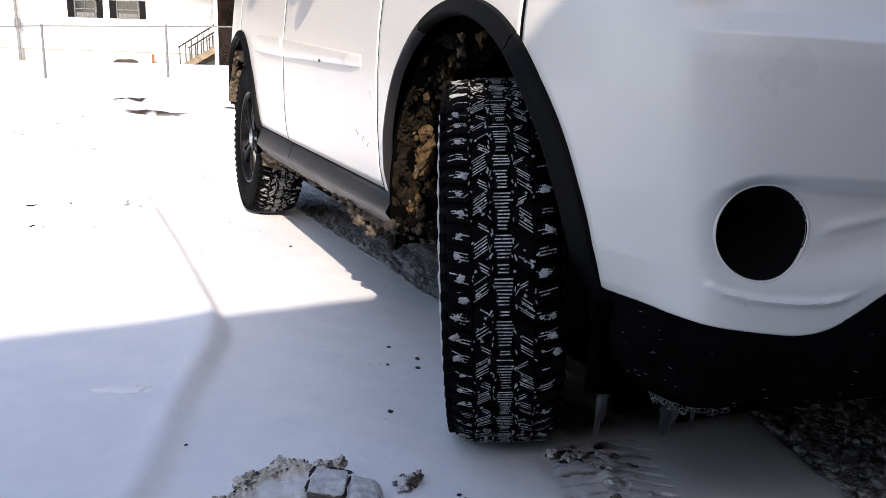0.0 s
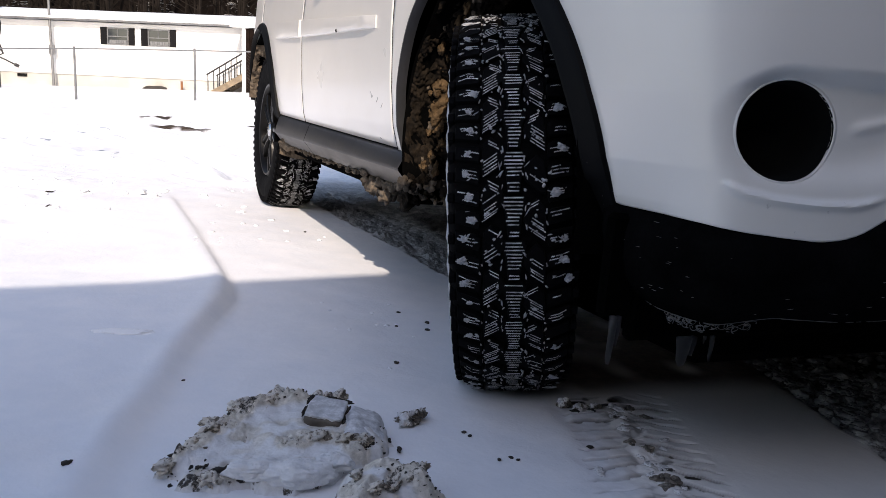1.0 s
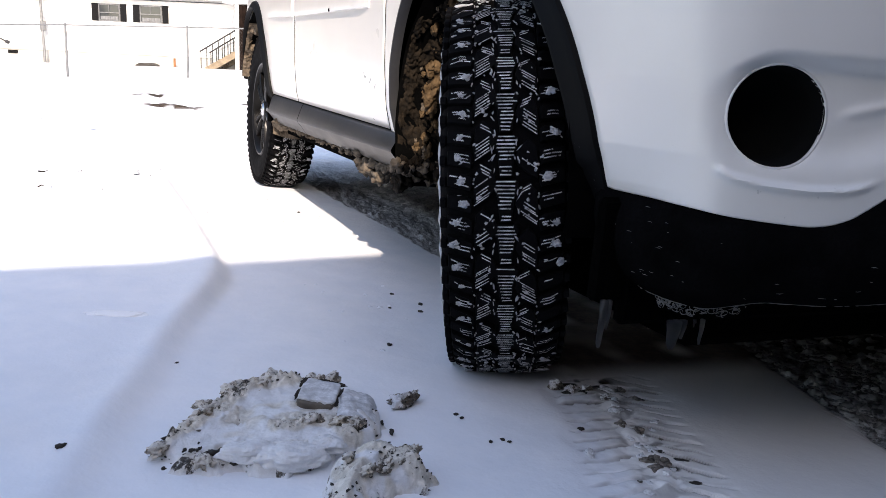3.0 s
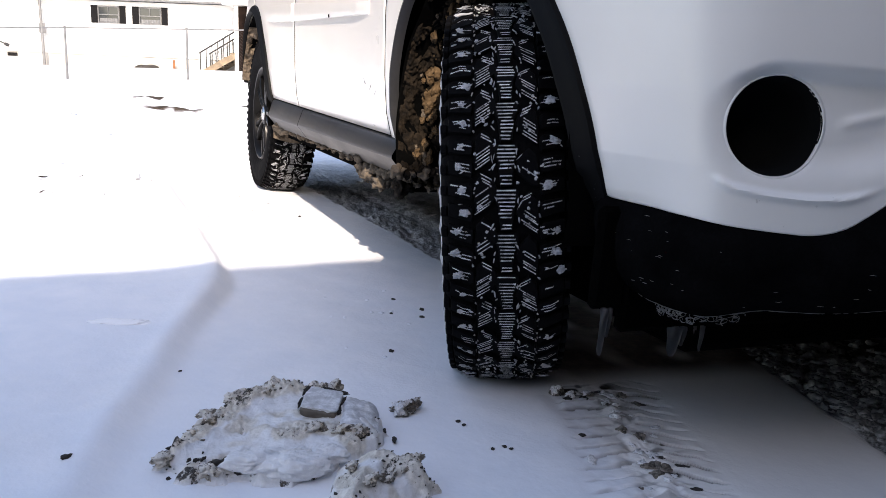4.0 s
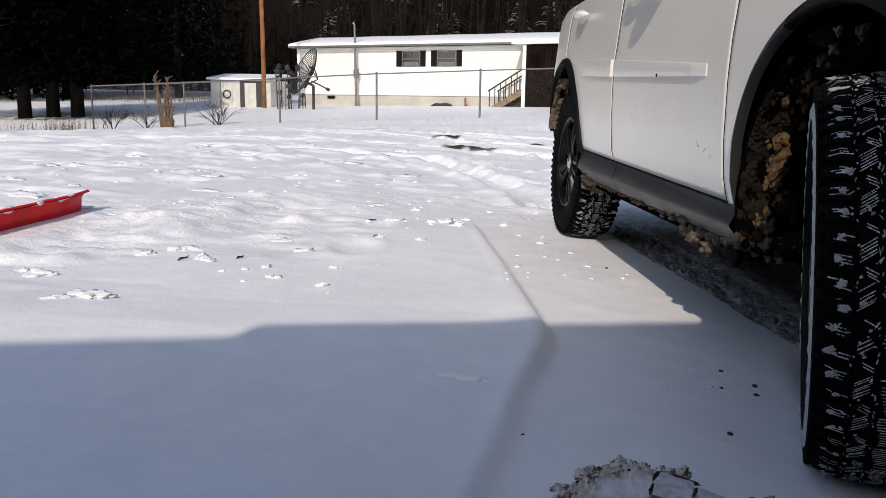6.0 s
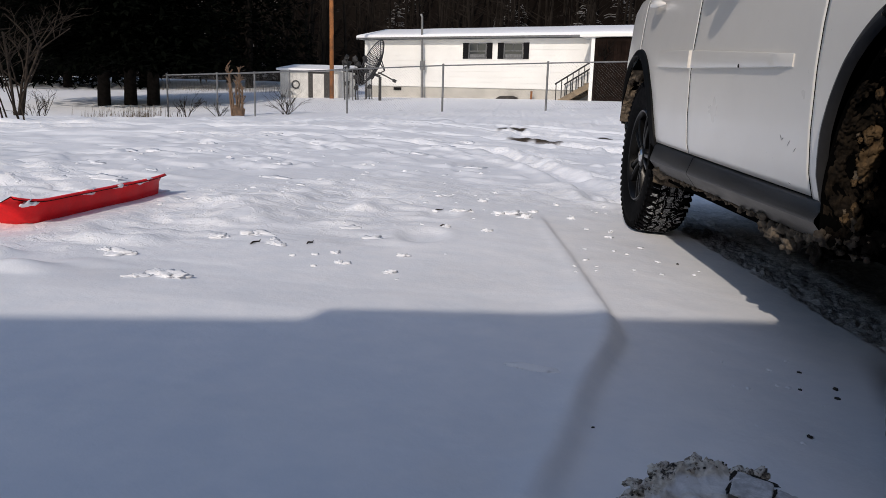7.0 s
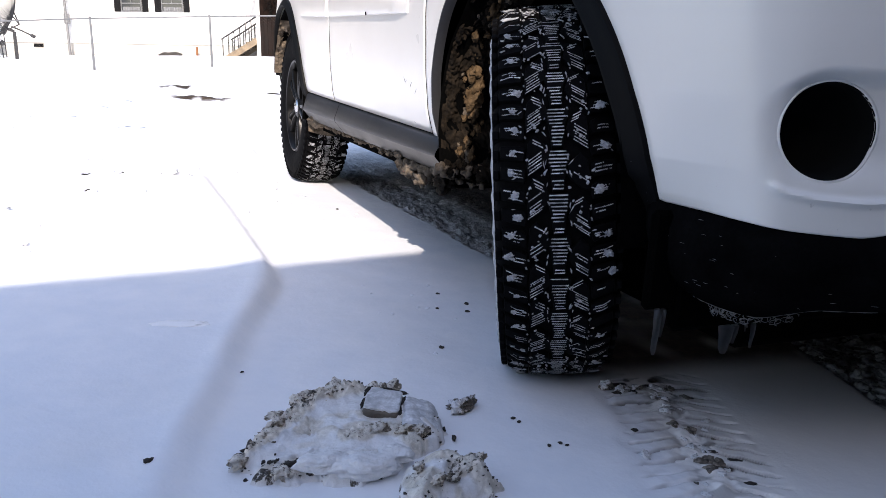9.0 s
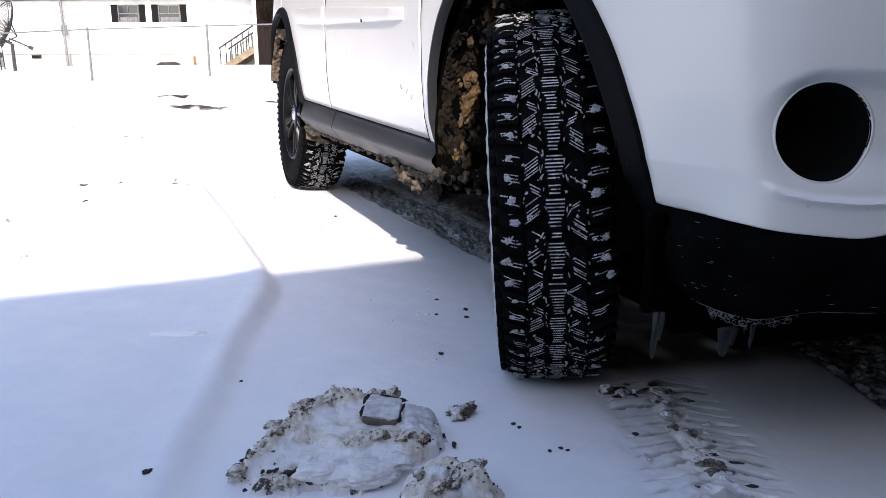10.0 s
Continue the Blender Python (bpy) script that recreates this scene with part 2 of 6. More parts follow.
def hill_material():
    m = material("wooded_hill", (0.05, 0.04, 0.035), 0.95, spec=0.0)
    a, f = noise_node(m, 0.05, 6, 0.65), noise_node(m, 0.7, 5, 0.7)
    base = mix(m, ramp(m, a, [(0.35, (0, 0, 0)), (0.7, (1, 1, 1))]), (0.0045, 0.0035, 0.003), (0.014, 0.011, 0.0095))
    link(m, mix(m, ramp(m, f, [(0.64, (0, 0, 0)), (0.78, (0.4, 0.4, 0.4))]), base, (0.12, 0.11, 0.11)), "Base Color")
    return m


HILL = hill_material()


# ---- mesh helpers ----
class Geo:
    """Gathers vertices and faces of one mesh."""

    def __init__(self):
        self.v, self.f = [], []

    def add(self, verts, faces, m=None):
        k = len(self.v)
        self.v += [tuple(m @ Vector(p)) for p in verts] if m is not None else [tuple(p) for p in verts]
        self.f += [tuple(i + k for i in f) for f in faces]
        return self

    def box(self, x0, x1, y0, y1, z0, z1, m=None, bevel=0.0):
        if bevel <= 0:
            v = [(x, y, z) for z in (z0, z1) for y in (y0, y1) for x in (x0, x1)]
            return self.add(v, [(0, 2, 3, 1), (4, 5, 7, 6), (0, 1, 5, 4), (2, 6, 7, 3), (0, 4, 6, 2), (1, 3, 7, 5)], m)
        b = bevel
        rings = [(z0, b), (z0 + b, 0), (z1 - b, 0), (z1, b)]
        v, f = [], []
        for z, i in rings:
            a = b - i if i else b
            v += [(x0 + i, y0 + i + (0 if i else b), z), (x0 + i + (0 if i else b), y0 + i, z), (x1 - i - (0 if i else b), y0 + i, z), (x1 - i, y0 + i + (0 if i else b), z),
                  (x1 - i, y1 - i - (0 if i else b), z), (x1 - i - (0 if i else b), y1 - i, z), (x0 + i + (0 if i else b), y1 - i, z), (x0 + i, y1 - i - (0 if i else b), z)]
        for r in range(3):
            for i in range(8):
                j = (i + 1) % 8
                f.append((r * 8 + i, r * 8 + j, r * 8 + 8 + j, r * 8 + 8 + i))
        f += [tuple(range(7, -1, -1)), tuple(range(24, 32))]
        return self.add(v, f, m)

    def tube(self, pts, radii, n=6, m=None, cap=True):
        pts = [Vector(p) for p in pts]
        if isinstance(radii, (int, float)):
            radii = [radii] * len(pts)
        v, f = [], []
        for i, (p, r) in enumerate(zip(pts, radii)):
            d = (pts[min(i + 1, len(pts) - 1)] - pts[max(i - 1, 0)]).normalized()
            a = d.cross(Vector((0, 0, 1)) if abs(d.z) < 0.9 else Vector((1, 0, 0))).normalized()
            b = d.cross(a)
            v += [p + r * (math.cos(t) * a + math.sin(t) * b) for t in (2 * math.pi * k / n for k in range(n))]
        for i in range(len(pts) - 1):
            for k in range(n):
                j = (k + 1) % n
                f.append((i * n + k, i * n + j, i * n + n + j, i * n + n + k))
        if cap:
            f += [tuple(range(n - 1, -1, -1)), tuple(range((len(pts) - 1) * n, len(pts) * n))]
        return self.add(v, f, m)

    def lathe_x(self, profile, n, m=None):
        """profile: (x, radius) pairs turned about the x axis."""
        v, f = [], []
        for x, r in profile:
            v += [(x, r * math.sin(2 * math.pi * k / n), r * math.cos(2 * math.pi * k / n)) for k in range(n)]
        for i in range(len(profile) - 1):
            for k in range(n):
                j = (k + 1) % n
                f.append((i * n + k, i * n + n + k, i * n + n + j, i * n + j))
        return self.add(v, f, m)

    def grid(self, rows, m=None):
        """rows: equal lists of points, joined by quads."""
        w = len(rows[0])
        f = [(i * w + j, i * w + j + 1, i * w + w + j + 1, i * w + w + j) for i in range(len(rows) - 1) for j in range(w - 1)]
        return self.add([p for r in rows for p in r], f, m)

    def mesh(self, name, mat, smooth=False):
        d = bpy.data.meshes.new(name)
        d.from_pydata(self.v, [], self.f)
        if mat:
            d.materials.append(mat)
        if smooth:
            d.polygons.foreach_set("use_smooth", [True] * len(d.polygons))
        d.update()
        return d


def thing(name, geo, mat, m=None, label="", category="", group="", kind="", smooth=False):
    ob = new(name, geo.mesh(name, mat, smooth) if geo else None)
    if m is not None:
        ob.matrix_world = m
    return tagged(ob, label, category, group, kind)


def part(name, geo, mat, parent, label="", smooth=False, m=None, data=None, kind=""):
    ob = new(name, data or geo.mesh(name, mat, smooth))
    ob.parent = parent
    if m is not None:
        ob.matrix_local = m
    return tagged(ob, label, kind=kind)


def sharp(ob, degrees=35):
    ob.data.set_sharp_from_angle(angle=radians(degrees))
    return ob


def smoothstep(a, b, x):
    t = np.clip((np.asarray(x, float) - a) / (b - a), 0, 1)
    return t * t * (3 - 2 * t)


LATTICE = np.random.RandomState(7).rand(64, 64)


def vnoise(x, y, scale, seed=0):
    """Smooth value noise between -1 and 1."""
    x, y = np.asarray(x, float) / scale + seed * 17.3, np.asarray(y, float) / scale + seed * 9.1
    i, j = np.floor(x).astype(int), np.floor(y).astype(int)
    u, v = x - i, y - j
    u, v = u * u * (3 - 2 * u), v * v * (3 - 2 * v)
    g = lambda a, b: LATTICE[a % 64, b % 64]
    return 2 * ((g(i, j) * (1 - u) + g(i + 1, j) * u) * (1 - v) + (g(i, j + 1) * (1 - u) + g(i + 1, j + 1) * u) * v) - 1


def blob(rx, ry, rz, seed, rough=0.35, level=3, flat=0.0):
    """A lumpy clod about the origin, resting on z = 0 where flat is above nothing."""
    bm = bmesh.new()
    bmesh.ops.create_icosphere(bm, subdivisions=level, radius=1)
    for v in bm.verts:
        p = v.co.copy()
        k = 1 + rough * (noise.noise(p * 1.4 + Vector((seed * 7.1, 0, 0))) + 0.55 * noise.noise(p * 3.3 + Vector((0, seed * 5.3, 0))) + 0.3 * noise.noise(p * 7.5 + Vector((0, 0, seed))))
        v.co = Vector((p.x * rx * k, p.y * ry * k, p.z * rz * k))
        if flat:
            v.co.z = max(v.co.z, -flat * rz)
    g = Geo()
    g.v = [tuple(v.co) for v in bm.verts]
    bm.verts.index_update()
    g.f = [tuple(v.index for v in f.verts) for f in bm.faces]
    bm.free()
    return g


# ---- ground ----
RIDGE_Y = [-3.0, -1.2, -0.37, 0.0, 0.45, 0.66, 0.76, 0.90, 1.30, 1.90, 2.6, 4.0]
RIDGE_X = [-1.35, -0.82, -0.608, -0.542, -0.428, -0.380, -0.366, -0.370, -0.398, -0.445, -0.502, -0.60]
RUTS = [[(-9.0, 4.6), (-5.0, 6.6), (-2.6, 7.9), (-0.9, 7.3), (-0.2, 5.2), (0.05, 3.6)],
        [(-9.0, 6.4), (-5.2, 8.6), (-2.2, 9.9), (0.6, 9.0), (1.35, 6.2), (1.55, 3.6)],
        [(-3.5, 14.5), (0.5, 12.2), (4.0, 11.6), (9.0, 12.5)], [(-3.0, 12.6), (0.6, 10.6), (4.0, 10.0), (9.0, 10.9)],
        [(-7.0, 14.0), (-2.0, 13.6), (3.0, 14.4), (9.0, 15.6)]]
BARE = [(-0.67, 11.9, 0.26, 0.36), (-0.27, 9.65, 0.42, 0.26), (0.75, 11.0, 0.12, 0.10)]
FOOTPRINTS = [(random.Random(i).uniform(-4.6, -0.9), random.Random(i + 500).uniform(1.3, 8.5)) for i in range(34)]


def to_line(x, y, pts):
    best = np.full(np.shape(x), 1e9)
    for (ax, ay), (bx, by) in zip(pts, pts[1:]):
        dx, dy = bx - ax, by - ay
        t = np.clip(((x - ax) * dx + (y - ay) * dy) / (dx * dx + dy * dy), 0, 1)
        best = np.minimum(best, np.hypot(x - ax - t * dx, y - ay - t * dy))
    return best


def ground_base(x, y):
    """The lie of the land without its small relief."""
    w = smoothstep(8.5, 19, y)
    near = -0.0402 * np.clip(x, -3.5, 6)
    far = 0.3 + 0.045 * np.clip(x, -13, 3) + smoothstep(20, 34, y) * (0.2 - 0.03 * np.clip(x, -13, 3))
    far = far - 0.022 * np.clip(-4 - x, 0, 14) * smoothstep(40, 28, y)
    return near * (1 - w) + far * w + 0.9 * smoothstep(36, 62, y) * smoothstep(-6, -14, x)


def trampled(x, y):
    """Where the snow is walked on and crusted, from 0 to 1."""
    wild = np.maximum(smoothstep(1.2, 2.4, y) * smoothstep(-0.75, -1.5, x), smoothstep(2.7, 4.0, y)) * smoothstep(40, 14, y)
    return np.maximum(wild, smoothstep(-1.5, -2.2, x) * smoothstep(0.2, 0.8, y) * smoothstep(40, 14, y))


def rut_edge(y):
    """The near edge of the rut that the wheels pressed under the car."""
    return np.interp(y, [0.3, 0.95, 1.6, 2.6, 4.0], [0.36, 0.345, 0.30, 0.20, 0.1])


def ground_relief(x, y):
    xr = np.interp(y, RIDGE_Y, RIDGE_X)
    fade = smoothstep(2.9, 2.3, y)
    soft = smoothstep(1.0, 0.45, y)
    left = smoothstep(0, 1, (xr + 0.018 + 0.030 * soft - x + 0.010 * vnoise(x, y, 0.22, 30) * soft) / (0.030 + soft * (0.040 + 0.012 * vnoise(x, y, 0.3, 31)) + 0.03 * smoothstep(0.45, -0.3, y)))
    left = left ** (1.0 + 0.9 * soft)
    step = np.interp(y, [-0.6, -0.15, 0.05, 0.16, 0.35, 0.6, 0.9], [0.014, 0.022, 0.015, 0.020, 0.025, 0.032, 0.018])
    h = step * left * fade * smoothstep(-3.2, -1.0, x)
    h += 0.006 * np.exp(-((xr - 0.03 - x) / 0.035) ** 2) * fade
    h += 0.014 * np.exp(-((xr - 0.05 - x) / 0.09) ** 2) * smoothstep(xr + 0.012, xr - 0.02, x) * np.exp(-((y - 0.92) / 0.35) ** 2)
    wild = trampled(x, y) * (1 - np.exp(-((x + 2.64) / 0.3) ** 4 - ((y - 2.0) / 0.85) ** 4))
    big = vnoise(x, y, 0.9, 1)
    patchy = smoothstep(-0.35, 0.4, vnoise(x, y, 1.1, 15))
    crust = np.maximum(0, vnoise(x * 0.7, y, 0.17, 3) - 0.12) * smoothstep(-0.1, 0.5, vnoise(x, y, 0.6, 17))
    h += wild * (0.006 * big + 0.020 * vnoise(x, y * 0.7, 0.33, 2) * patchy + 0.045 * crust + 0.045 * np.maximum(0, vnoise(x, y, 0.2, 4) - 0.45) + 0.009 * vnoise(x, y, 0.085, 7) * patchy)
    dug = smoothstep(0.15, 0.45, vnoise(x * 0.8, y, 0.24, 40) + 0.35 * vnoise(x, y, 0.07, 41)) * smoothstep(-0.1, 0.35, vnoise(x, y, 0.8, 42))
    h += wild * (-0.020 * dug + 0.012 * dug * (1 - dug) * 4 * np.maximum(0, vnoise(x, y, 0.06, 43)))
    h += 0.004 * vnoise(x, y, 0.5, 5) + 0.0015 * vnoise(x, y, 0.11, 6)
    for pts in RUTS:
        d = to_line(x, y, pts)
        h += -0.05 * np.exp(-(d / 0.15) ** 4) + 0.035 * np.exp(-((d - 0.25) / 0.08) ** 2) * (0.7 + 0.5 * vnoise(x, y, 0.2, 16))
    for fx, fy in FOOTPRINTS:
        d2 = ((x - fx) / 0.09) ** 2 + ((y - fy) / 0.15) ** 2
        h += -0.015 * np.exp(-d2 * d2) + 0.006 * np.exp(-(np.sqrt(d2) - 1.4) ** 2 * 6)
    # the print of the tyre in front of the front wheel
    v = (y + 0.12) * -1
    u = x - (0.327 - 0.33 * v)
    mark = smoothstep(0.15, 0.09, np.abs(u) + 0.018 * vnoise(x, y, 0.05, 32)) * smoothstep(-0.02, 0.05, v) * smoothstep(0.72, 0.5, v)
    side = np.where(u > 0, 1.0, -1.0)
    row = (v - np.where(u > 0, 0.6 * u, -0.05 * u) + 0.012 * (side > 0) + 0.006 * vnoise(x, y, 0.06, 18)) / 0.035
    plate = row % 1.0
    column = smoothstep(0.022, 0.034, np.abs(u)) * smoothstep(0.125, 0.105, np.abs(u))
    h += mark * (-0.004 + 0.0015 * vnoise(x, y, 0.03, 8)) + mark * column * (0.006 * (LATTICE[np.floor(row).astype(int) % 64, (side > 0).astype(int)] - 0.4) * smoothstep(1.0, 0.86, plate) * smoothstep(0.0, 0.1, plate) + 0.001 * plate * smoothstep(1.0, 0.8, plate) + 0.0012 * vnoise(x, y, 0.013, 33) - 0.017 * np.exp(-((plate - 0.93) / 0.065) ** 2) * (0.8 + 0.4 * vnoise(x, y, 0.04, 19)))
    middle = smoothstep(-0.02, 0.05, v) * smoothstep(0.7, 0.45, v)
    h += np.exp(-(u / 0.028) ** 2) * middle * (0.007 * vnoise(x, y, 0.03, 9) + 0.004 * np.abs(vnoise(x, y, 0.012, 25)))
    # churned snow under the car, stones beyond
    churn = smoothstep(0.0, 0.05, x - rut_edge(y) + 0.015 * vnoise(x, y, 0.07, 35)) * smoothstep(1.35, 1.15, x) * smoothstep(0.35, 0.7, y) * smoothstep(4.5, 3.0, y)
    h += churn * (0.007 * vnoise(x, y, 0.03, 10) + 0.005 * vnoise(x, y, 0.1, 11) + 0.004 * vnoise(x, y, 0.015, 36))
    across = x - rut_edge(y)
    cleat = smoothstep(0.25, 0.75, 0.5 + 0.5 * np.sin(6.283 * (y + 0.5 * np.abs(across - 0.11)) / 0.052)) * smoothstep(0.02, 0.05, across) * smoothstep(0.26, 0.2, across)
    h += churn * (0.014 * cleat * (0.7 + 0.5 * vnoise(x, y, 0.05, 37)) - 0.012 * smoothstep(0.0, 0.04, across) * smoothstep(0.3, 0.22, across))
    stones = gravel_cover(x, y)
    h += stones * (0.012 * np.abs(vnoise(x, y, 0.03, 12)) + 0.006 * vnoise(x, y, 0.09, 13) - 0.012)
    for bx, by, rx, ry in BARE:
        h += 0.022 * np.exp(-((x - bx) / rx) ** 2 - ((y - by) / ry) ** 2) * (0.8 + 0.4 * vnoise(x, y, 0.15, 23))
    return h


def gravel_cover(x, y):
    edge = np.where(y < 0.2, 0.80 + 0.25 * y, 0.85 + 0.08 * (y - 0.2))
    return smoothstep(0.0, 0.03, x - edge + 0.006 * vnoise(x, y, 0.06, 14)) * smoothstep(-2.2, -1.6, y) * smoothstep(5.0, 3.6, y) * smoothstep(2.2, 1.6, x)


def ground_z(x, y):
    x, y = np.array(float(x)), np.array(float(y))
    return float(ground_base(x, y) + ground_relief(x, y))


def spaced(start, stops):
    """Coordinates from start on, by (end, step) stretches."""
    out = [start]
    for end, step in stops:
        n = max(1, round((end - out[-1]) / step))
        a = out[-1]
        out += [a + (end - a) * (k + 1) / n for k in range(n)]
    return np.array(out)


def build_ground():
    xs = spaced(-400, [(-60, 40), (-20, 4), (-8, 0.5), (-4.5, 0.12), (-1.2, 0.03), (-0.65, 0.02), (0.10, 0.012), (0.50, 0.0032), (1.3, 0.014), (2.2, 0.06), (6, 0.3), (20, 2), (60, 8), (400, 40)])
    ys = spaced(-300, [(-60, 40), (-10, 5), (-2, 0.5), (-0.86, 0.05), (-0.1, 0.0032), (1.2, 0.014), (3.0, 0.022), (7, 0.035), (13, 0.08), (24, 0.35), (60, 2), (120, 6), (500, 40)])
    x, y = np.meshgrid(xs, ys)
    z = ground_base(x, y) + ground_relief(x, y)
    w, h = len(xs), len(ys)
    data = bpy.data.meshes.new("ground")
    idx = np.arange(w * h).reshape(h, w)
    quads = np.stack([idx[:-1, :-1], idx[:-1, 1:], idx[1:, 1:], idx[1:, :-1]], -1).reshape(-1, 4)
    data.vertices.add(w * h)
    data.vertices.foreach_set("co", np.stack([x, y, z], -1).ravel())
    data.loops.add(quads.size)
    data.loops.foreach_set("vertex_index", quads.ravel())
    data.polygons.add(len(quads))
    data.polygons.foreach_set("loop_start", np.arange(len(quads)) * 4)
    data.polygons.foreach_set("use_smooth", np.ones(len(quads), bool))
    data.update(calc_edges=True)
    data.validate()
    v = -(y + 0.12)
    u = x - (0.327 - 0.33 * v)
    spots = np.exp(-((v - 0.33) / 0.05) ** 2 - ((u - 0.03) / 0.04) ** 2) + np.exp(-((v - 0.01) / 0.035) ** 2 - ((u + 0.04) / 0.07) ** 2)
    soil = np.maximum(0.5 * np.exp(-(u / 0.045) ** 2), np.minimum(1, 1.8 * spots)) * smoothstep(-0.05, 0.02, v) * smoothstep(0.62, 0.4, v) * smoothstep(-0.1, 0.25, 0.7 * vnoise(x, y, 0.04, 20) + 0.9 * vnoise(x * 0.5, y, 0.014, 28))
    side = np.where(u > 0, 1.0, -1.0)
    row = (v - np.where(u > 0, 0.6 * u, -0.05 * u) + 0.012 * (side > 0) + 0.006 * vnoise(x, y, 0.06, 18)) / 0.035
    plate = row % 1.0
    # cracks of the print darkened in colour, as their relief alone shows little shade
    crack = np.exp(-((plate - 0.92) / (0.11 + 0.03 * vnoise(x, y, 0.05, 34))) ** 2) * smoothstep(0.125, 0.10, np.abs(u)) * smoothstep(0.018, 0.03, np.abs(u)) * smoothstep(-0.03, 0.03, v) * smoothstep(0.7, 0.3, v)
    soil = np.maximum(soil, crack * smoothstep(-0.9, 0.1, vnoise(x, y, 0.06, 26)) * 0.95)
    # shade under the car's front and middle, painted in with the mud cover
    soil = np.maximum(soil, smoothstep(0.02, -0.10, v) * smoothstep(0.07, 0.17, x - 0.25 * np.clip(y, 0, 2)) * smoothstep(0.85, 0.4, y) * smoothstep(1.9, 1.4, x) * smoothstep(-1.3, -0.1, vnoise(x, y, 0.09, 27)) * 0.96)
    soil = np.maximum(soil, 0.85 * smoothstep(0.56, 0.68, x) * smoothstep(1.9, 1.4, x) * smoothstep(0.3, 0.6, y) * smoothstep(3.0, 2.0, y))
    for bx, by, rx, ry in BARE:
        d = np.hypot((x - bx) / rx, (y - by) / ry) + 0.35 * vnoise(x, y, 0.18, 21)
        soil = np.maximum(soil, smoothstep(1.05, 0.8, d))
    churn = smoothstep(0.0, 0.05, x - rut_edge(y) + 0.015 * vnoise(x, y, 0.07, 35)) * smoothstep(1.35, 1.15, x) * smoothstep(0.35, 0.7, y) * smoothstep(4.5, 3.0, y)
    ice = smoothstep(0.0, 0.08, u + 0.10 + 0.03 * vnoise(x, y, 0.12, 24)) * smoothstep(0.9, 0.5, y) * smoothstep(-2.0, -1.2, y) * smoothstep(1.9, 1.5, x)
    smudge = 0.30 * smoothstep(1.1, 0.2, np.hypot((x + 0.757) / 0.13, (y + 0.23) / 0.13) + 0.3 * vnoise(x, y, 0.07, 29))
    ice = np.maximum(ice, smudge)
    lane = smoothstep(-0.01, 0.03, x - np.interp(y, RIDGE_Y, RIDGE_X))
    packed = (0.05 + 0.15 * lane) * smoothstep(-1.6, -1.1, x) * smoothstep(3.2, 2.2, y) * smoothstep(-1.4, -0.9, y)
    ice = np.maximum(ice, packed)
    colour = data.color_attributes.new("cover", "FLOAT_COLOR", "POINT")
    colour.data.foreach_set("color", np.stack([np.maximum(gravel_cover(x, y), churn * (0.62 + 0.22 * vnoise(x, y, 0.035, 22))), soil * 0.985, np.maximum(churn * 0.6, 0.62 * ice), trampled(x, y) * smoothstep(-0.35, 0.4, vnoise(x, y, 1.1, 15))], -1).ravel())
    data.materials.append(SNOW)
    return tagged(new("ground", data), "snow-covered yard with packed ruts, a low snow ledge, muddy patches and painted shade under the car", "ground", kind="structure")


ground = build_ground()


def on_slope(x, y, z=0.0, rz=0.0):
    """A pose on the near ground."""
    return pose(x, y, ground_z(x, y) + z, 0, 2.3, rz)


# ---- the car ----
car = tagged(new("car"), "white compact crossover with black plastic trim and mud, parked on snow", "car")
car.matrix_world = SLOPE @ pose(0.2, 0.05, 0, 0, 0, 3.0)
MIDDLE = 0.78
AXLES = (0.0, 2.57)
ARCH_Z, ARCH_R = 0.43, 0.47


def spline(pts, n):
    """Points along a smooth curve through pts."""
    p = [Vector(q) for q in pts]
    p = [2 * p[0] - p[1], *p, 2 * p[-1] - p[-2]]
    out = []
    for i in range(1, len(p) - 2):
        a, b, c, d = p[i - 1:i + 3]
        for k in range(n):
            t = k / n
            out.append(0.5 * (2 * b + (c - a) * t + (2 * a - 5 * b + 4 * c - d) * t * t + (3 * b - a - 3 * c + d) * t ** 3))
    return out + [p[-2]]


OUTLINE = spline([(0.78, -0.80, 0), (0.45, -0.765, 0), (0.16, -0.70, 0), (0.0, -0.645, 0), (-0.075, -0.595, 0), (-0.125, -0.51, 0), (-0.155, -0.38, 0), (-0.168, -0.1, 0), (-0.172, 0.6, 0),
                  (-0.172, 1.6, 0), (-0.165, 2.4, 0), (-0.15, 2.9, 0), (-0.10, 3.2, 0), (0.02, 3.42, 0), (0.3, 3.53, 0), (0.78, 3.56, 0)], 12)
OUT_S = np.cumsum([0] + [(b - a).length for a, b in zip(OUTLINE, OUTLINE[1:])])
OUT_X, OUT_Y = np.array([p.x for p in OUTLINE]), np.array([p.y for p in OUTLINE])
SIDE_Z = [0.28, 0.40, 0.445, 0.50, 0.60, 0.75, 0.85, 0.95, 1.05, 1.12, 1.17]
SIDE_IN = [0.10, 0.05, 0.03, 0.014, 0.002, -0.006, -0.006, 0.0, 0.006, 0.014, 0.035]
FRONT_Z = [0.26, 0.30, 0.41, 0.50, 0.70, 0.80, 0.83, 0.86, 0.95, 1.02, 1.17]
FRONT_IN = [0.06, 0.02, 0.0, 0.0, 0.004, 0.008, 0.014, 0.045, 0.09, 0.17, 0.5]


ARCH_A = [-20, 0, 20, 40, 60, 80, 90, 108, 130, 155, 178, 200]
ARCH_RAD = [0.432, 0.441, 0.469, 0.492, 0.492, 0.478, 0.467, 0.448, 0.421, 0.421, 0.439, 0.446]


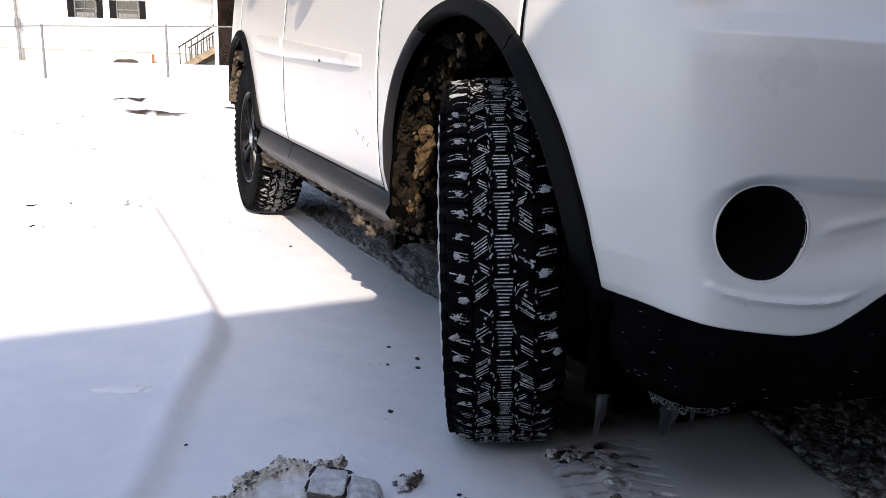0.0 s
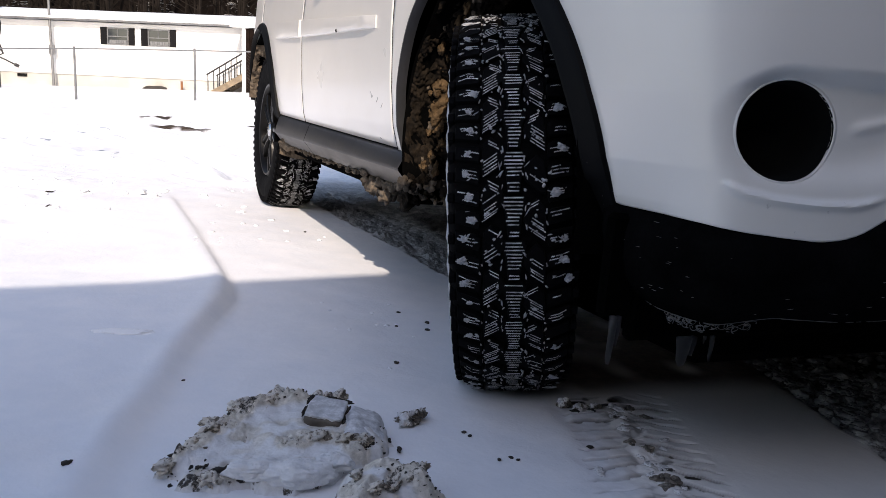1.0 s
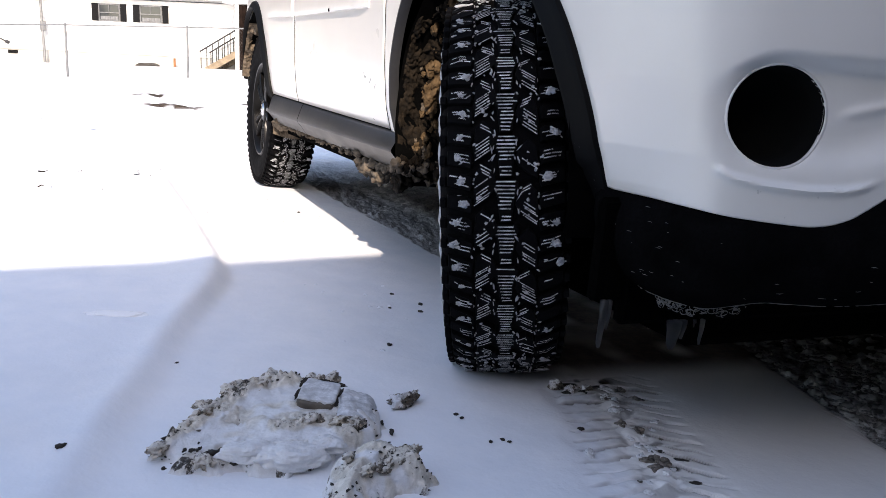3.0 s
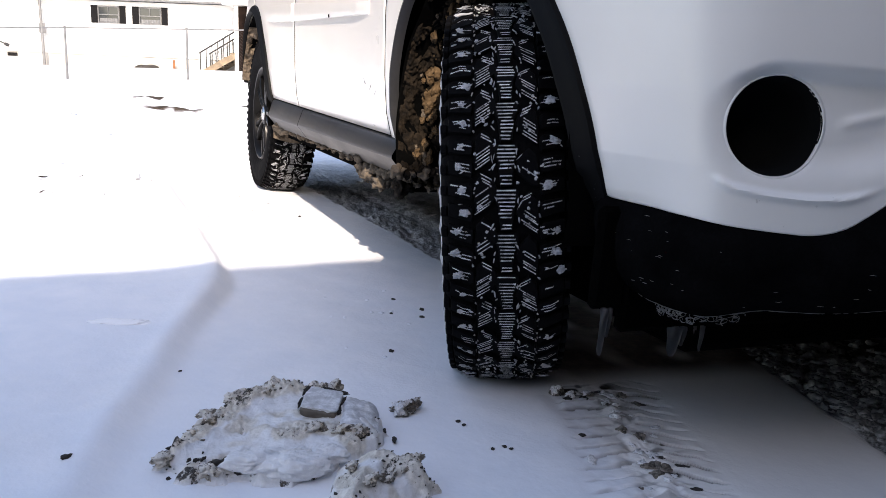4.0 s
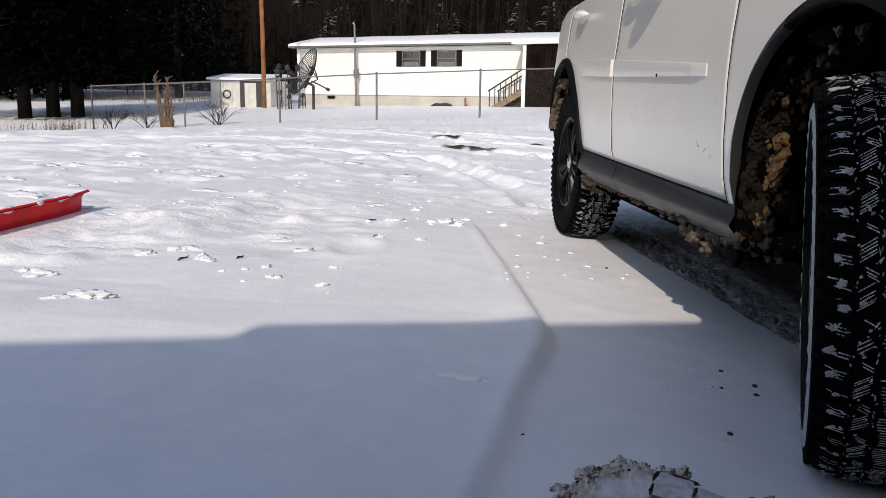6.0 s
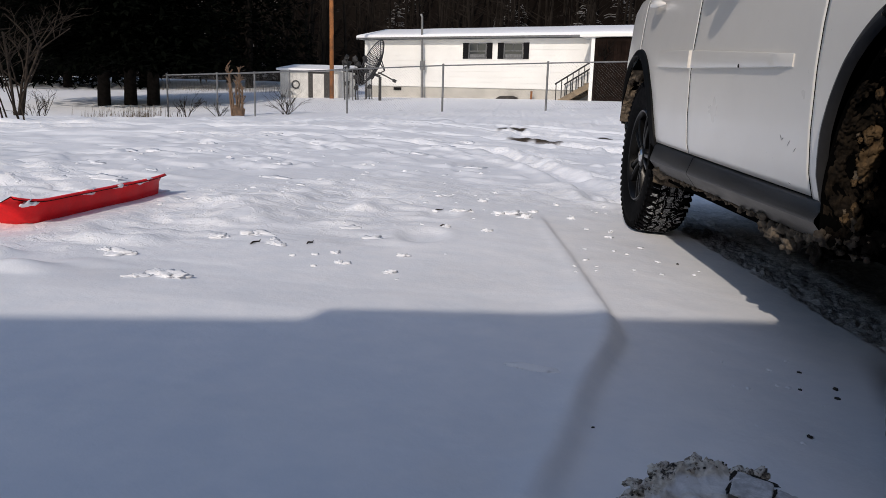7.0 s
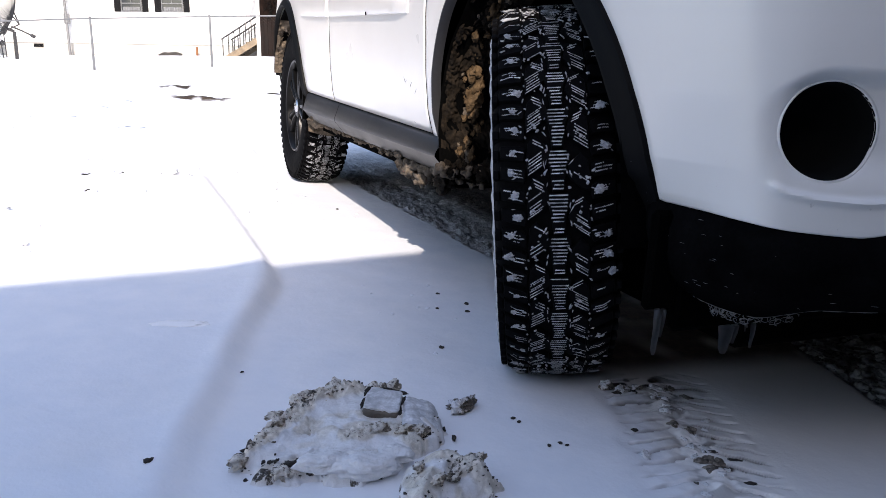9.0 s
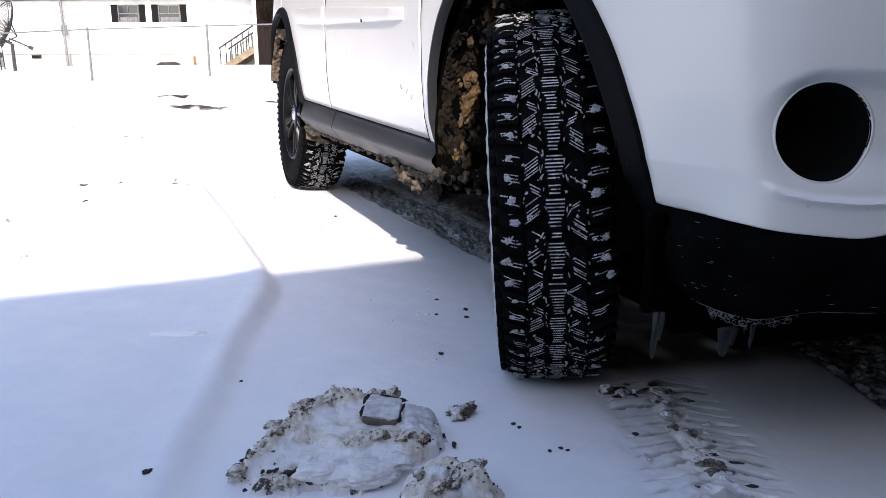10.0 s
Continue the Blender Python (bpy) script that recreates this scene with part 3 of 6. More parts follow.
def arch_r(a):
    """The outer radius of a wheel arch at an angle in degrees, from the rear over the top."""
    lin = np.interp([a - 9, a - 4, a, a + 4, a + 9], ARCH_A, ARCH_RAD)
    return float(lin.mean())


def liner_r(a):
    """The radius of the wheel housing at an angle in degrees."""
    return min(ARCH_R - 0.035, arch_r(a) - 0.034)


def s_at(y):
    return np.interp(y, OUT_Y, OUT_S)


def skin(s, z, off=0.0):
    """A point of the body's right side, off metres outside it."""
    x, y = np.interp(s, OUT_S, OUT_X), np.interp(s, OUT_S, OUT_Y)
    e = 0.03
    tx, ty = np.interp(s + e, OUT_S, OUT_X) - np.interp(s - e, OUT_S, OUT_X), np.interp(s + e, OUT_S, OUT_Y) - np.interp(s - e, OUT_S, OUT_Y)
    k = math.hypot(tx, ty)
    nx, ny = -ty / k, tx / k
    front = float(smoothstep(0.25, 0.8, -ny))
    inset = np.interp(z, SIDE_Z, SIDE_IN) * (1 - front) + np.interp(z, FRONT_Z, FRONT_IN) * front
    # the scoop round the fog light
    if y < -0.3:
        crease = float(np.interp(x, [-0.075, -0.064, -0.046, -0.008, 0.038, 0.092, 0.116, 0.179, 0.3], [0.505, 0.4854, 0.4738, 0.4678, 0.4656, 0.4685, 0.4745, 0.497, 0.55]))
        up, side = max(0.0, (z - 0.56) / 0.088), max(0.0, (-0.002 - x) / 0.085)
        pocket = float(smoothstep(1.0, 0.25 + 0.42 * min(1.0, up * 1.6), math.hypot(up, side)))
        inset += 0.026 * float(smoothstep(0.46, 0.28, x) * smoothstep(crease, crease + 0.075, z)) * pocket
        line = float(smoothstep(-0.068, -0.052, x) * smoothstep(0.155, 0.10, x))
        inset -= 0.0075 * line * math.exp(-((z - crease) / 0.0056) ** 2)
        # the fold in the scoop beside the light
        inset -= 0.0055 * float(smoothstep(0.078, 0.105, x) * smoothstep(0.40, 0.22, x)) * math.exp(-((z - 0.571 - 0.27 * (x - 0.095)) / 0.0085) ** 2)
    d = off - inset
    return (x + nx * d, y + ny * d, z)


def in_arch(y, z, grow=0.0):
    return min(math.hypot(y - a, z - ARCH_Z) - arch_r((math.degrees(math.atan2(z - ARCH_Z, y - a)) + 90) % 360 - 90) - grow for a in AXLES)


def flip(p):
    return (2 * MIDDLE - p[0], p[1], p[2])


def panel(s0, s1, low, high, ds=0.02, dz=0.02, cut=None, mirrored=False):
    """A patch of the skin between two places along it, with the wheel arches cut out and its edges turned in."""
    n = max(2, round((s1 - s0) / ds))
    m = max(2, round(0.7 / dz))
    g = Geo()
    pts, keep = {}, {}
    for i in range(n + 1):
        s = s0 + (s1 - s0) * i / n
        y = np.interp(s, OUT_S, OUT_Y)
        a, b = low(y, s), high(y, s)
        for j in range(m + 1):
            z = a + (b - a) * j / m
            keep[i, j] = True
            sy, sz = s, z
            d = in_arch(y, z, -0.012)
            if d < 0:
                if d > -0.03:
                    ax = min(AXLES, key=lambda q: abs(q - y))
                    k = (arch_r((math.degrees(math.atan2(z - ARCH_Z, y - ax)) + 90) % 360 - 90) - 0.012) / math.hypot(y - ax, z - ARCH_Z)
                    sy, sz = s_at(ax + (y - ax) * k), ARCH_Z + (z - ARCH_Z) * k
                else:
                    keep[i, j] = False
            pts[i, j] = skin(sy, sz)
            if cut:
                moved = cut(pts[i, j])
                keep[i, j] &= moved is not None
                pts[i, j] = moved or pts[i, j]
    names = {}
    for q, p in pts.items():
        names[q] = len(g.v)
        g.v.append(flip(p) if mirrored else p)
    for i in range(n):
        for j in range(m):
            q = [(i, j), (i + 1, j), (i + 1, j + 1), (i, j + 1)]
            if all(keep[c] for c in q):
                f = tuple(names[c] for c in q)
                g.f.append(f if mirrored else f[::-1])
    return g


def add_thickness(ob, t=0.004):
    mod = ob.modifiers.new("thickness", "SOLIDIFY")
    mod.thickness, mod.offset = t, -1
    ob.data.materials.append(SEAM)
    mod.material_offset_rim = 1
    return ob


S_SWEEP = s_at(-0.402)
EDGE_S = [0.0, 0.40, 0.55, 0.615, 0.64, 0.676, 0.703, 0.734, 0.783, 0.833, 0.894, 0.955, 1.050, 1.064, 1.076, 1.09]
EDGE_Z = [0.60, 0.585, 0.522, 0.476, 0.4564, 0.4310, 0.4210, 0.4162, 0.4180, 0.4205, 0.4262, 0.4284, 0.4300, 0.434, 0.446, 0.47]


def lower_white(y, s):
    """The lower edge of the painted bumper."""
    return float(np.interp([s - 0.012, s - 0.006, s, s + 0.004], EDGE_S, EDGE_Z).mean())


def trim_bottom(s):
    """The lower edge of the black bumper trim, which sweeps up to the wheel."""
    x = float(np.interp(s, OUT_S, OUT_X))
    return 0.281 + 0.018 * float(smoothstep(-0.06, 0.04, x)) + 0.020 * float(smoothstep(0.1, 0.35, x)) + 0.055 * float(smoothstep(S_SWEEP - 0.15, S_SWEEP, s)) ** 1.6


FOG = Vector((0.013, -0.617, 0.560))
FOG_OUT = Vector((-0.40, -0.915, 0.0)).normalized()


def in_fog(p):
    """The point, moved onto the edge of the fog light opening where it lies just inside; None well inside."""
    d = Vector(p) - FOG
    along = d.dot(FOG_OUT) * FOG_OUT
    d -= along
    if p[1] > -0.3 or d.length > 0.068:
        return p
    return tuple(FOG + along + d * (0.068 / d.length)) if d.length > 0.058 else None


def belt(y, s):
    return 1.17


S_BUMPER, S_FENDER, S_DOOR, S_DOOR2, S_QUARTER = s_at(-0.20), s_at(0.51), s_at(1.60), s_at(2.62), s_at(3.25)
SEAMW = 0.010


def door_low(y, s):
    return 0.443 + 0.018 * (y - 0.5)


def bumper_top(y, s):
    return 1.05


for left in (False, True):
    word = "left " if left else "right "
    b = sharp(part("front_bumper", panel(0.0 if not left else 0.0, S_BUMPER - SEAMW, lower_white, bumper_top, 0.012 if left else 0.006, 0.012 if left else 0.0032, in_fog, left), PAINT, car, "white painted front bumper with a round fog light opening", True), 50)
    add_thickness(b, 0.003)
    f = part("fender", panel(S_BUMPER, S_FENDER - 0.001, lambda y, s: 0.40, lambda y, s: 1.04 + 0.06 * float(smoothstep(-0.2, 0.5, y)), 0.012, 0.012, None, left), PAINT, car, "white front fender", True)
    add_thickness(f, 0.003)
    for name, a, c in (("front_door", S_FENDER, S_DOOR), ("rear_door", S_DOOR, S_DOOR2)):
        d = part(name, panel(a + SEAMW * 0.5, c - SEAMW * 0.5, door_low, belt, 0.018, 0.018, None, left), PAINT, car, "white side door with light road dirt", True)
        add_thickness(d, 0.003)
        ya, yb = (0.655, 1.575) if name == "front_door" else (1.62, 2.15)
        rows = []
        for k in range(25):
            y = ya + (yb - ya) * k / 24
            zc = 0.768 + (y - 0.585) * 0.043
            half = 0.016 + 0.017 * (y - 0.585)
            half = min(half, 0.034)
            taper = 1.0 if name == "front_door" else float(smoothstep(2.16, 1.9, y)) * 0.8 + 0.2
            front = min(1.0, 0.25 + k * 0.4) if name == "front_door" else 1.0
            ring = [skin(s_at(y), zc + half * q, o * (0.3 + 0.7 * taper) * front) for q, o in ((-1, -0.002), (-0.93, 0.010), (-0.8, 0.0115), (0.8, 0.0115), (0.93, 0.010), (1, -0.002))]
            rows.append([flip(p) for p in ring] if left else ring)
        g = Geo().grid(rows)
        g.f += [tuple(range(6)), tuple(range(len(g.v) - 6, len(g.v)))]
        sharp(part("moulding", g, PAINT, d, "white raised side moulding", True), 30)
        hy, hz = (1.385, 1.062) if name == "front_door" else (2.28, 1.083)
        rows = []
        for k in range(13):
            t = -1 + k / 6
            y, r = hy + 0.105 * t, 0.014 * math.sqrt(max(0.05, 1 - t ** 4))
            o = 0.012 + 0.028 * (1 - t * t) ** 0.6 if abs(t) < 1 else 0.008
            ring = [skin(s_at(y), hz + 0.1 * 0.1 * t + r * 1.3 * math.sin(a), o + r * math.cos(a)) for a in (2 * math.pi * q / 8 for q in range(9))]
            rows.append([flip(p) for p in ring] if left else ring)
        part("handle", Geo().grid(rows), PAINT, d, "white pull handle", True)
        cup = [[skin(s_at(hy + 0.07 * math.cos(a) * r), hz + 0.03 * math.sin(a) * r, 0.002 - 0.001 * r) for a in (2 * math.pi * q / 16 for q in range(17))] for r in (0.05, 0.6, 1)]
        part("handle_cup", Geo().grid([[flip(p) for p in r] for r in cup] if left else cup), PAINT, d, "", True)
        if name == "front_door" and not left:
            for y, z, a, n in ((0.69, 0.576, 60, 0.010), (0.68, 0.571, -30, 0.008), (0.638, 0.563, -40, 0.012), (0.60, 0.548, -40, 0.010), (0.64, 0.46, 10, 0.008)):
                pts = [skin(s_at(y + math.cos(radians(a)) * n * k), z + math.sin(radians(a)) * n * k, 0.0006) for k in (-1, 0, 1)]
                part("scratch", Geo().tube(pts, [0.0002, 0.0005, 0.0002], 5), SEAM, d, "small dark scratch")
            part("nub", blob(0.003, 0.003, 0.006, 2.0, 0.2, 2), SEAM, d, "small dark chip on the moulding", m=Matrix.Translation(skin(s_at(1.035), 0.768, 0.012)))
    q = part("quarter_panel", panel(S_DOOR2 + SEAMW * 0.5, OUT_S[-1], lambda y, s: 0.47, belt, 0.025, 0.025, None, left), PAINT, car, "white rear quarter panel and tail", True)
    add_thickness(q, 0.004)
    # dark layer behind the seams
    g = panel(s_at(-0.3), s_at(2.9), lambda y, s: 0.42, lambda y, s: 1.0, 0.04, 0.03, None, left)
    for i, p in enumerate(g.v):
        g.v[i] = (p[0] + (-0.004 if left else 0.004), p[1], p[2])
    part("inner_panel", g, SEAM, car, "", True)

    # wheel arch trims
    for axle in AXLES:
        for first, last in (((12, 179),) if axle else ((-11, 62), (62.3, 115.6), (116, 188))):
            rows = []
            for a in (radians(first + (last - first) * k / 50) for k in range(51)):
                back = 0.5 + 0.5 * math.cos(a)
                width = 0.041 - 0.017 * back
                ring, big = [], arch_r(math.degrees(a))
                for r, o in ((big + 0.003, -0.001), (big, 0.009), (big - 0.010, 0.014), (big - width + 0.012, 0.015), (big - width + 0.007, 0.019), (big - width + 0.002, 0.0195), (big - width - 0.001, 0.015), (big - width - 0.003, -0.004)):
                    y, z = axle + r * math.cos(a), ARCH_Z + r * math.sin(a) * (1.0 if a > 0 else 1.15)
                    if a < 0:
                        y = axle + r * (1 - 0.25 * math.sin(a) ** 2)
                    ring.append(skin(s_at(y), max(z, 0.358), o if math.degrees(a) < 176 else o * 0.6))
                rows.append([flip(p) for p in ring] if left else ring)
            sharp(part("arch_trim", Geo().grid(rows), PLASTIC if first > 0 else SATIN, car, "black plastic wheel arch trim", True), 40)
        # liner
        side = 2 * MIDDLE if left else 0.0
        rows, low = [], 16 if axle else -12
        for x in (-0.163, -0.05, 0.08, 0.2):
            xx = side - x if left else x
            ring = []
            for k in range(81):
                a = radians(low + (192 - low) * k / 80)
                r = min(ARCH_R - 0.035, arch_r(math.degrees(a)) - (0.034 if x < 0.1 else 0.0)) + 0.004 * math.sin(a * 14)
                ring.append((xx, axle + r * math.cos(a), ARCH_Z + r * math.sin(a)))
            rows.append(ring)
        g = Geo().grid(rows)
        xx = side - 0.2 if left else 0.2
        ring = [(xx, axle + 0.44 * math.cos(a), ARCH_Z + 0.44 * math.sin(a)) for a in (radians(low + (192 - low) * k / 80) for k in range(81))]
        g.add(ring, [tuple(range(81))])
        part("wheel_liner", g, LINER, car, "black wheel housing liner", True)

    # rocker trim, in two lengths
    for y0, y1 in ((0.424, 1.525), (1.532, 2.14)):
        rows = []
        for k in range(21):
            y = y0 + (y1 - y0) * k / 20
            top = 0.437 + 0.018 * (y - 0.5)
            ring = [(-0.128, y, top + 0.004), (-0.142, y, top), (-0.149, y, top - 0.006), (-0.166, y, 0.398), (-0.166, y, 0.390), (-0.150, y, 0.372), (-0.128, y, 0.345), (-0.08, y, 0.325), (0.0, y, 0.315)]
            rows.append([flip(p) for p in ring] if left else ring)
        sharp(part("rocker_trim", Geo().grid(rows), SATIN, car, "black plastic sill trim", True), 40)

    # lower bumper trim
    s_end = s_at(-0.402)
    n = 70
    rows = []
    for k in range(n + 1):
        s = s_end * k / n
        x = float(np.interp(s, OUT_S, OUT_X))
        y = float(np.interp(s, OUT_S, OUT_Y))
        top = lower_white(y, s) + 0.002
        bot = trim_bottom(s)
        end = float(smoothstep(s_end - 0.03, s_end, s))
        ring = [skin(s, top, -0.012)]
        for q, o in ((0.02, -0.002), (0.06, 0.004), (0.3, 0.012), (0.6, 0.010), (0.82, 0.0), (0.94, -0.014), (1.0, -0.035), (0.97, -0.2)):
            z = top + (bot - top) * q
            p = skin(s, max(z, 0.425), o - 0.03 * end * end)
            ring.append((p[0], p[1], z + 0.02 * end * end * q))
        rows.append([flip(p) for p in ring] if left else ring)
    sharp(part("lower_bumper_trim", Geo().grid(rows), TRIM, car, "scuffed black plastic lower bumper", True), 45)

    # fog light opening: a short dark tube with a lip
    up = Vector((0, 0, 1))
    across = FOG_OUT.cross(up)
    edge = []
    for q in range(49):
        a = 2 * math.pi * q / 48
        radial = math.cos(a) * across + math.sin(a) * up
        want = FOG + 0.068 * radial
        s0, s1 = OUT_S[20], OUT_S[80]
        for _ in range(24):
            mid = (s0 + s1) / 2
            if (Vector(skin(mid, want.z)) - want).dot(across) * (Vector(skin(OUT_S[80], want.z)) - Vector(skin(OUT_S[20], want.z))).dot(across) > 0:
                s1 = mid
            else:
                s0 = mid
        edge.append((radial, (Vector(skin(s0, want.z)) - FOG).dot(FOG_OUT)))
    rows, rim = [], []
    for depth, r in ((-0.003, 0.0667), (-0.006, 0.0660), (-0.03, 0.064), (-0.075, 0.058), (-0.08, 0.001)):
        ring = [FOG + FOG_OUT * (along * (1 if depth > -0.02 else 0.3) + depth) + r * radial for radial, along in edge]
        rows.append([flip(p) for p in ring] if left else [tuple(p) for p in ring])
    for depth, r in ((-0.004, 0.0745), (-0.0005, 0.0725), (0.0012, 0.0695), (0.0018, 0.0680), (0.0006, 0.0672), (-0.004, 0.0669)):
        ring = [FOG + FOG_OUT * (along + depth) + r * radial for radial, along in edge]
        rim.append([flip(p) for p in ring] if left else [tuple(p) for p in ring])
    part("fog_light_rim", Geo().grid(rim), PAINT, car, "thin white rim of the fog light opening", True)
    part("fog_light_opening", Geo().grid(rows), SEAM, car, "empty round black fog light opening", True)

    # head lamp
    rows = []
    for z in (1.055, 1.07, 1.085, 1.10):
        ring = [skin(s, z, 0.004) for s in np.linspace(s_at(-0.72), s_at(-0.25), 14)]
        rows.append([flip(p) for p in ring] if left else ring)
    part("headlight", Geo().grid(rows), LAMP, car, "clear headlight lens", True)

    # side glass and pillars
    rows = [[(-0.135, 0.55 + 0.0, 1.165), (-0.13, 1.0, 1.17), (-0.13, 2.0, 1.17), (-0.12, 2.8, 1.18), (-0.06, 3.25, 1.2)], [(0.10, 1.30, 1.58), (0.09, 1.45, 1.60), (0.085, 2.0, 1.62), (0.095, 2.75, 1.60), (0.12, 3.0, 1.57)]]
    part("side_window", Geo().grid([[flip(p) for p in r] for r in rows] if left else rows), GLASS, car, "dark side window glass")
    for a, c in (((-0.137, 0.5, 1.15), (0.10, 1.3, 1.6)), ((-0.137, 1.62, 1.15), (0.082, 1.6, 1.61))):
        a, c = (flip(a), flip(c)) if left else (a, c)
        part("pillar", Geo().tube([a, c], [0.035, 0.03], 8), PAINT, car, "", True)

    # door mirror
    g = blob(0.10, 0.055, 0.075, 3.0, 0.03, 3)
    mx = -0.245
    m = Matrix.Translation((2 * MIDDLE - mx if left else mx, 0.93, 1.22))
    g.v = [tuple(m @ Vector(p)) for p in g.v]
    g.tube([(mx + 0.07, 0.92, 1.18), (-0.13, 0.90, 1.15)] if not left else [(2 * MIDDLE - mx - 0.07, 0.92, 1.18), (2 * MIDDLE + 0.13, 0.90, 1.15)], 0.03, 8)
    part("door_mirror", g, PAINT, car, "white door mirror housing", True)

# top of the car
rows = []
for y, z, hw in ((-0.47, 1.035, 0.60), (-0.40, 1.055, 0.80), (-0.2, 1.085, 0.92), (0.1, 1.11, 0.94), (0.52, 1.15, 0.92)):
    rows.append([(MIDDLE + hw * t, y, z + 0.06 * (1 - t * t)) for t in np.linspace(-1, 1, 13)])
part("wheel_apron", Geo().box(-0.13, 2 * MIDDLE + 0.13, -0.50, 0.55, 0.93, 0.96), SEAM, car, "dark inner wing")
part("hood", Geo().grid(rows), PAINT, car, "white hood", True)
rows = [[(MIDDLE + 0.88 * t, 0.52 - 0.08 * (1 - t * t), 1.16) for t in np.linspace(-1, 1, 9)], [(MIDDLE + 0.66 * t, 1.32 - 0.08 * (1 - t * t), 1.62) for t in np.linspace(-1, 1, 9)]]
part("windshield", Geo().grid(rows), GLASS, car, "tinted windshield", True)
rows = [[(MIDDLE + w * t, y, z + 0.05 * (1 - t * t)) for t in np.linspace(-1, 1, 9)] for y, z, w in ((1.27, 1.60, 0.67), (1.6, 1.625, 0.70), (2.4, 1.625, 0.69), (3.05, 1.57, 0.65))]
part("roof", Geo().grid(rows), PAINT, car, "white roof", True)
rows = [[(MIDDLE + 0.64 * t, 3.05, 1.6) for t in np.linspace(-1, 1, 5)], [(MIDDLE + 0.78 * t, 3.45, 1.12) for t in np.linspace(-1, 1, 5)]]
part("rear_window", Geo().grid(rows), GLASS, car, "dark tailgate glass")
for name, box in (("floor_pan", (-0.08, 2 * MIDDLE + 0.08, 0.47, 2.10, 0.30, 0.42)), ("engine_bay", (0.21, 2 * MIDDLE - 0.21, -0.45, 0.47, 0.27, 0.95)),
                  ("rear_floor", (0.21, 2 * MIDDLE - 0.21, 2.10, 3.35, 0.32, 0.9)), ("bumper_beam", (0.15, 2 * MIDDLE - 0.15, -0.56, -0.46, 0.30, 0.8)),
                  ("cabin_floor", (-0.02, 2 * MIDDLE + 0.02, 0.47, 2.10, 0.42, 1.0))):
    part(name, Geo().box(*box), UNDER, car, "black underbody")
# hung low to keep sky light off the ground below
part("undertray", Geo().box(0.10, 2 * MIDDLE - 0.10, -0.42, 0.46, 0.150, 0.30, None, 0.02), UNDER, car, "black engine undertray, hung low to block light")
# box and arms added to stop light from the car's far side
part("subframe", Geo().box(0.22, 2 * MIDDLE - 0.22, -0.20, 0.40, 0.125, 0.16, None, 0.02), UNDER, car, "black box added under the engine to block light")
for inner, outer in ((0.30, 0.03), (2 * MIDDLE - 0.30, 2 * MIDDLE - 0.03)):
    part("arm_light_block", Geo().tube([(inner, 0.20, 0.20), ((inner + outer) / 2, 0.10, 0.20), (outer, 0.03, 0.22)], [0.05, 0.04, 0.03], 8), UNDER, car, "black suspension arm added to block light", True)
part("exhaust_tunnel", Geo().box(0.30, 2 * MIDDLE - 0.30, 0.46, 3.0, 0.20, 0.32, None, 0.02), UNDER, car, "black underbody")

# ---- wheels ----
TYRE_R, HALF = 0.380, 0.103
PITCHES = 33
STEP_A = 2 * math.pi / PITCHES


def tread_r(x):
    """The radius of the tread face at x across it."""
    return TYRE_R - 0.55 * x * x - 0.5 * max(0, abs(x) - 0.082)


def wrap(u, x, h):
    """From tread coordinates (up the front, across, height over the groove floor) to the wheel's own."""
    r = tread_r(x) - 0.011 + h
    a = u / TYRE_R
    return (x, -r * math.cos(a), r * math.sin(a))


def lug(outline, h=0.011, taper=0.0012):
    """A tread block over an outline of (u, x) points."""
    cu, cx = sum(p[0] for p in outline) / len(outline), sum(p[1] for p in outline) / len(outline)
    n = len(outline)
    low = [wrap(u + (u - cu) * 0.06, x + (x - cx) * 0.06, -0.003) for u, x in outline]
    mid = [wrap(u, x, h - taper) for u, x in outline]
    top = [wrap(cu + (u - cu) * 0.95, cx + (x - cx) * 0.96, h) for u, x in outline]
    f = [tuple(range(2 * n, 3 * n))]
    for i in range(n):
        j = (i + 1) % n
        f += [(i, j, n + j, n + i), (n + i, n + j, 2 * n + j, 2 * n + i)]
    return low + mid + top, f


def sipe(u0, x0, u1, x1, w=0.0016, h=0.0115, gap=0.0, rnd=None):
    """A thin wavy line of packed snow in a cut of a block."""
    v, f = [], []
    n = max(4, round(math.hypot(u1 - u0, x1 - x0) / 0.0019))
    start = 0
    for k in range(n):
        t = k / (n - 1)
        kink = 0.00065 if k % 2 else -0.00065
        wide = w * (rnd.uniform(0.6, 1.25) if rnd else 1)
        u, x = u0 + (u1 - u0) * t + kink, x0 + (x1 - x0) * t
        v += [wrap(u - wide / 2, x, h), wrap(u + wide / 2, x, h)]
    for k in range(n - 1):
        if not (rnd and rnd.random() < gap):
            f.append((2 * k, 2 * k + 1, 2 * k + 3, 2 * k + 2))
    return v, f


P = STEP_A * TYRE_R
LONG = P / 0.0597
# outlines of the blocks of one pitch: the tapered centre, the slanted pair, the shoulder pairs
CENTRE = [(-0.028, -0.010), (-0.026, 0.010), (0.004, 0.0145), (0.016, 0.021), (0.024, 0.022), (0.028, 0.016), (0.028, -0.016), (0.024, -0.022), (0.016, -0.021), (0.004, -0.0145)]
SLANT_R = [(-0.026, 0.044), (-0.028, 0.055), (-0.008, 0.0565), (0.014, 0.053), (0.024, 0.040), (0.009, 0.0200), (-0.004, 0.0165), (-0.012, 0.022)]
CENTRE, SLANT_R = [(u * LONG, x) for u, x in CENTRE], [(u * LONG, x) for u, x in SLANT_R]
SLANT_L = [(u + P * 0.42, -x) for u, x in SLANT_R][::-1]
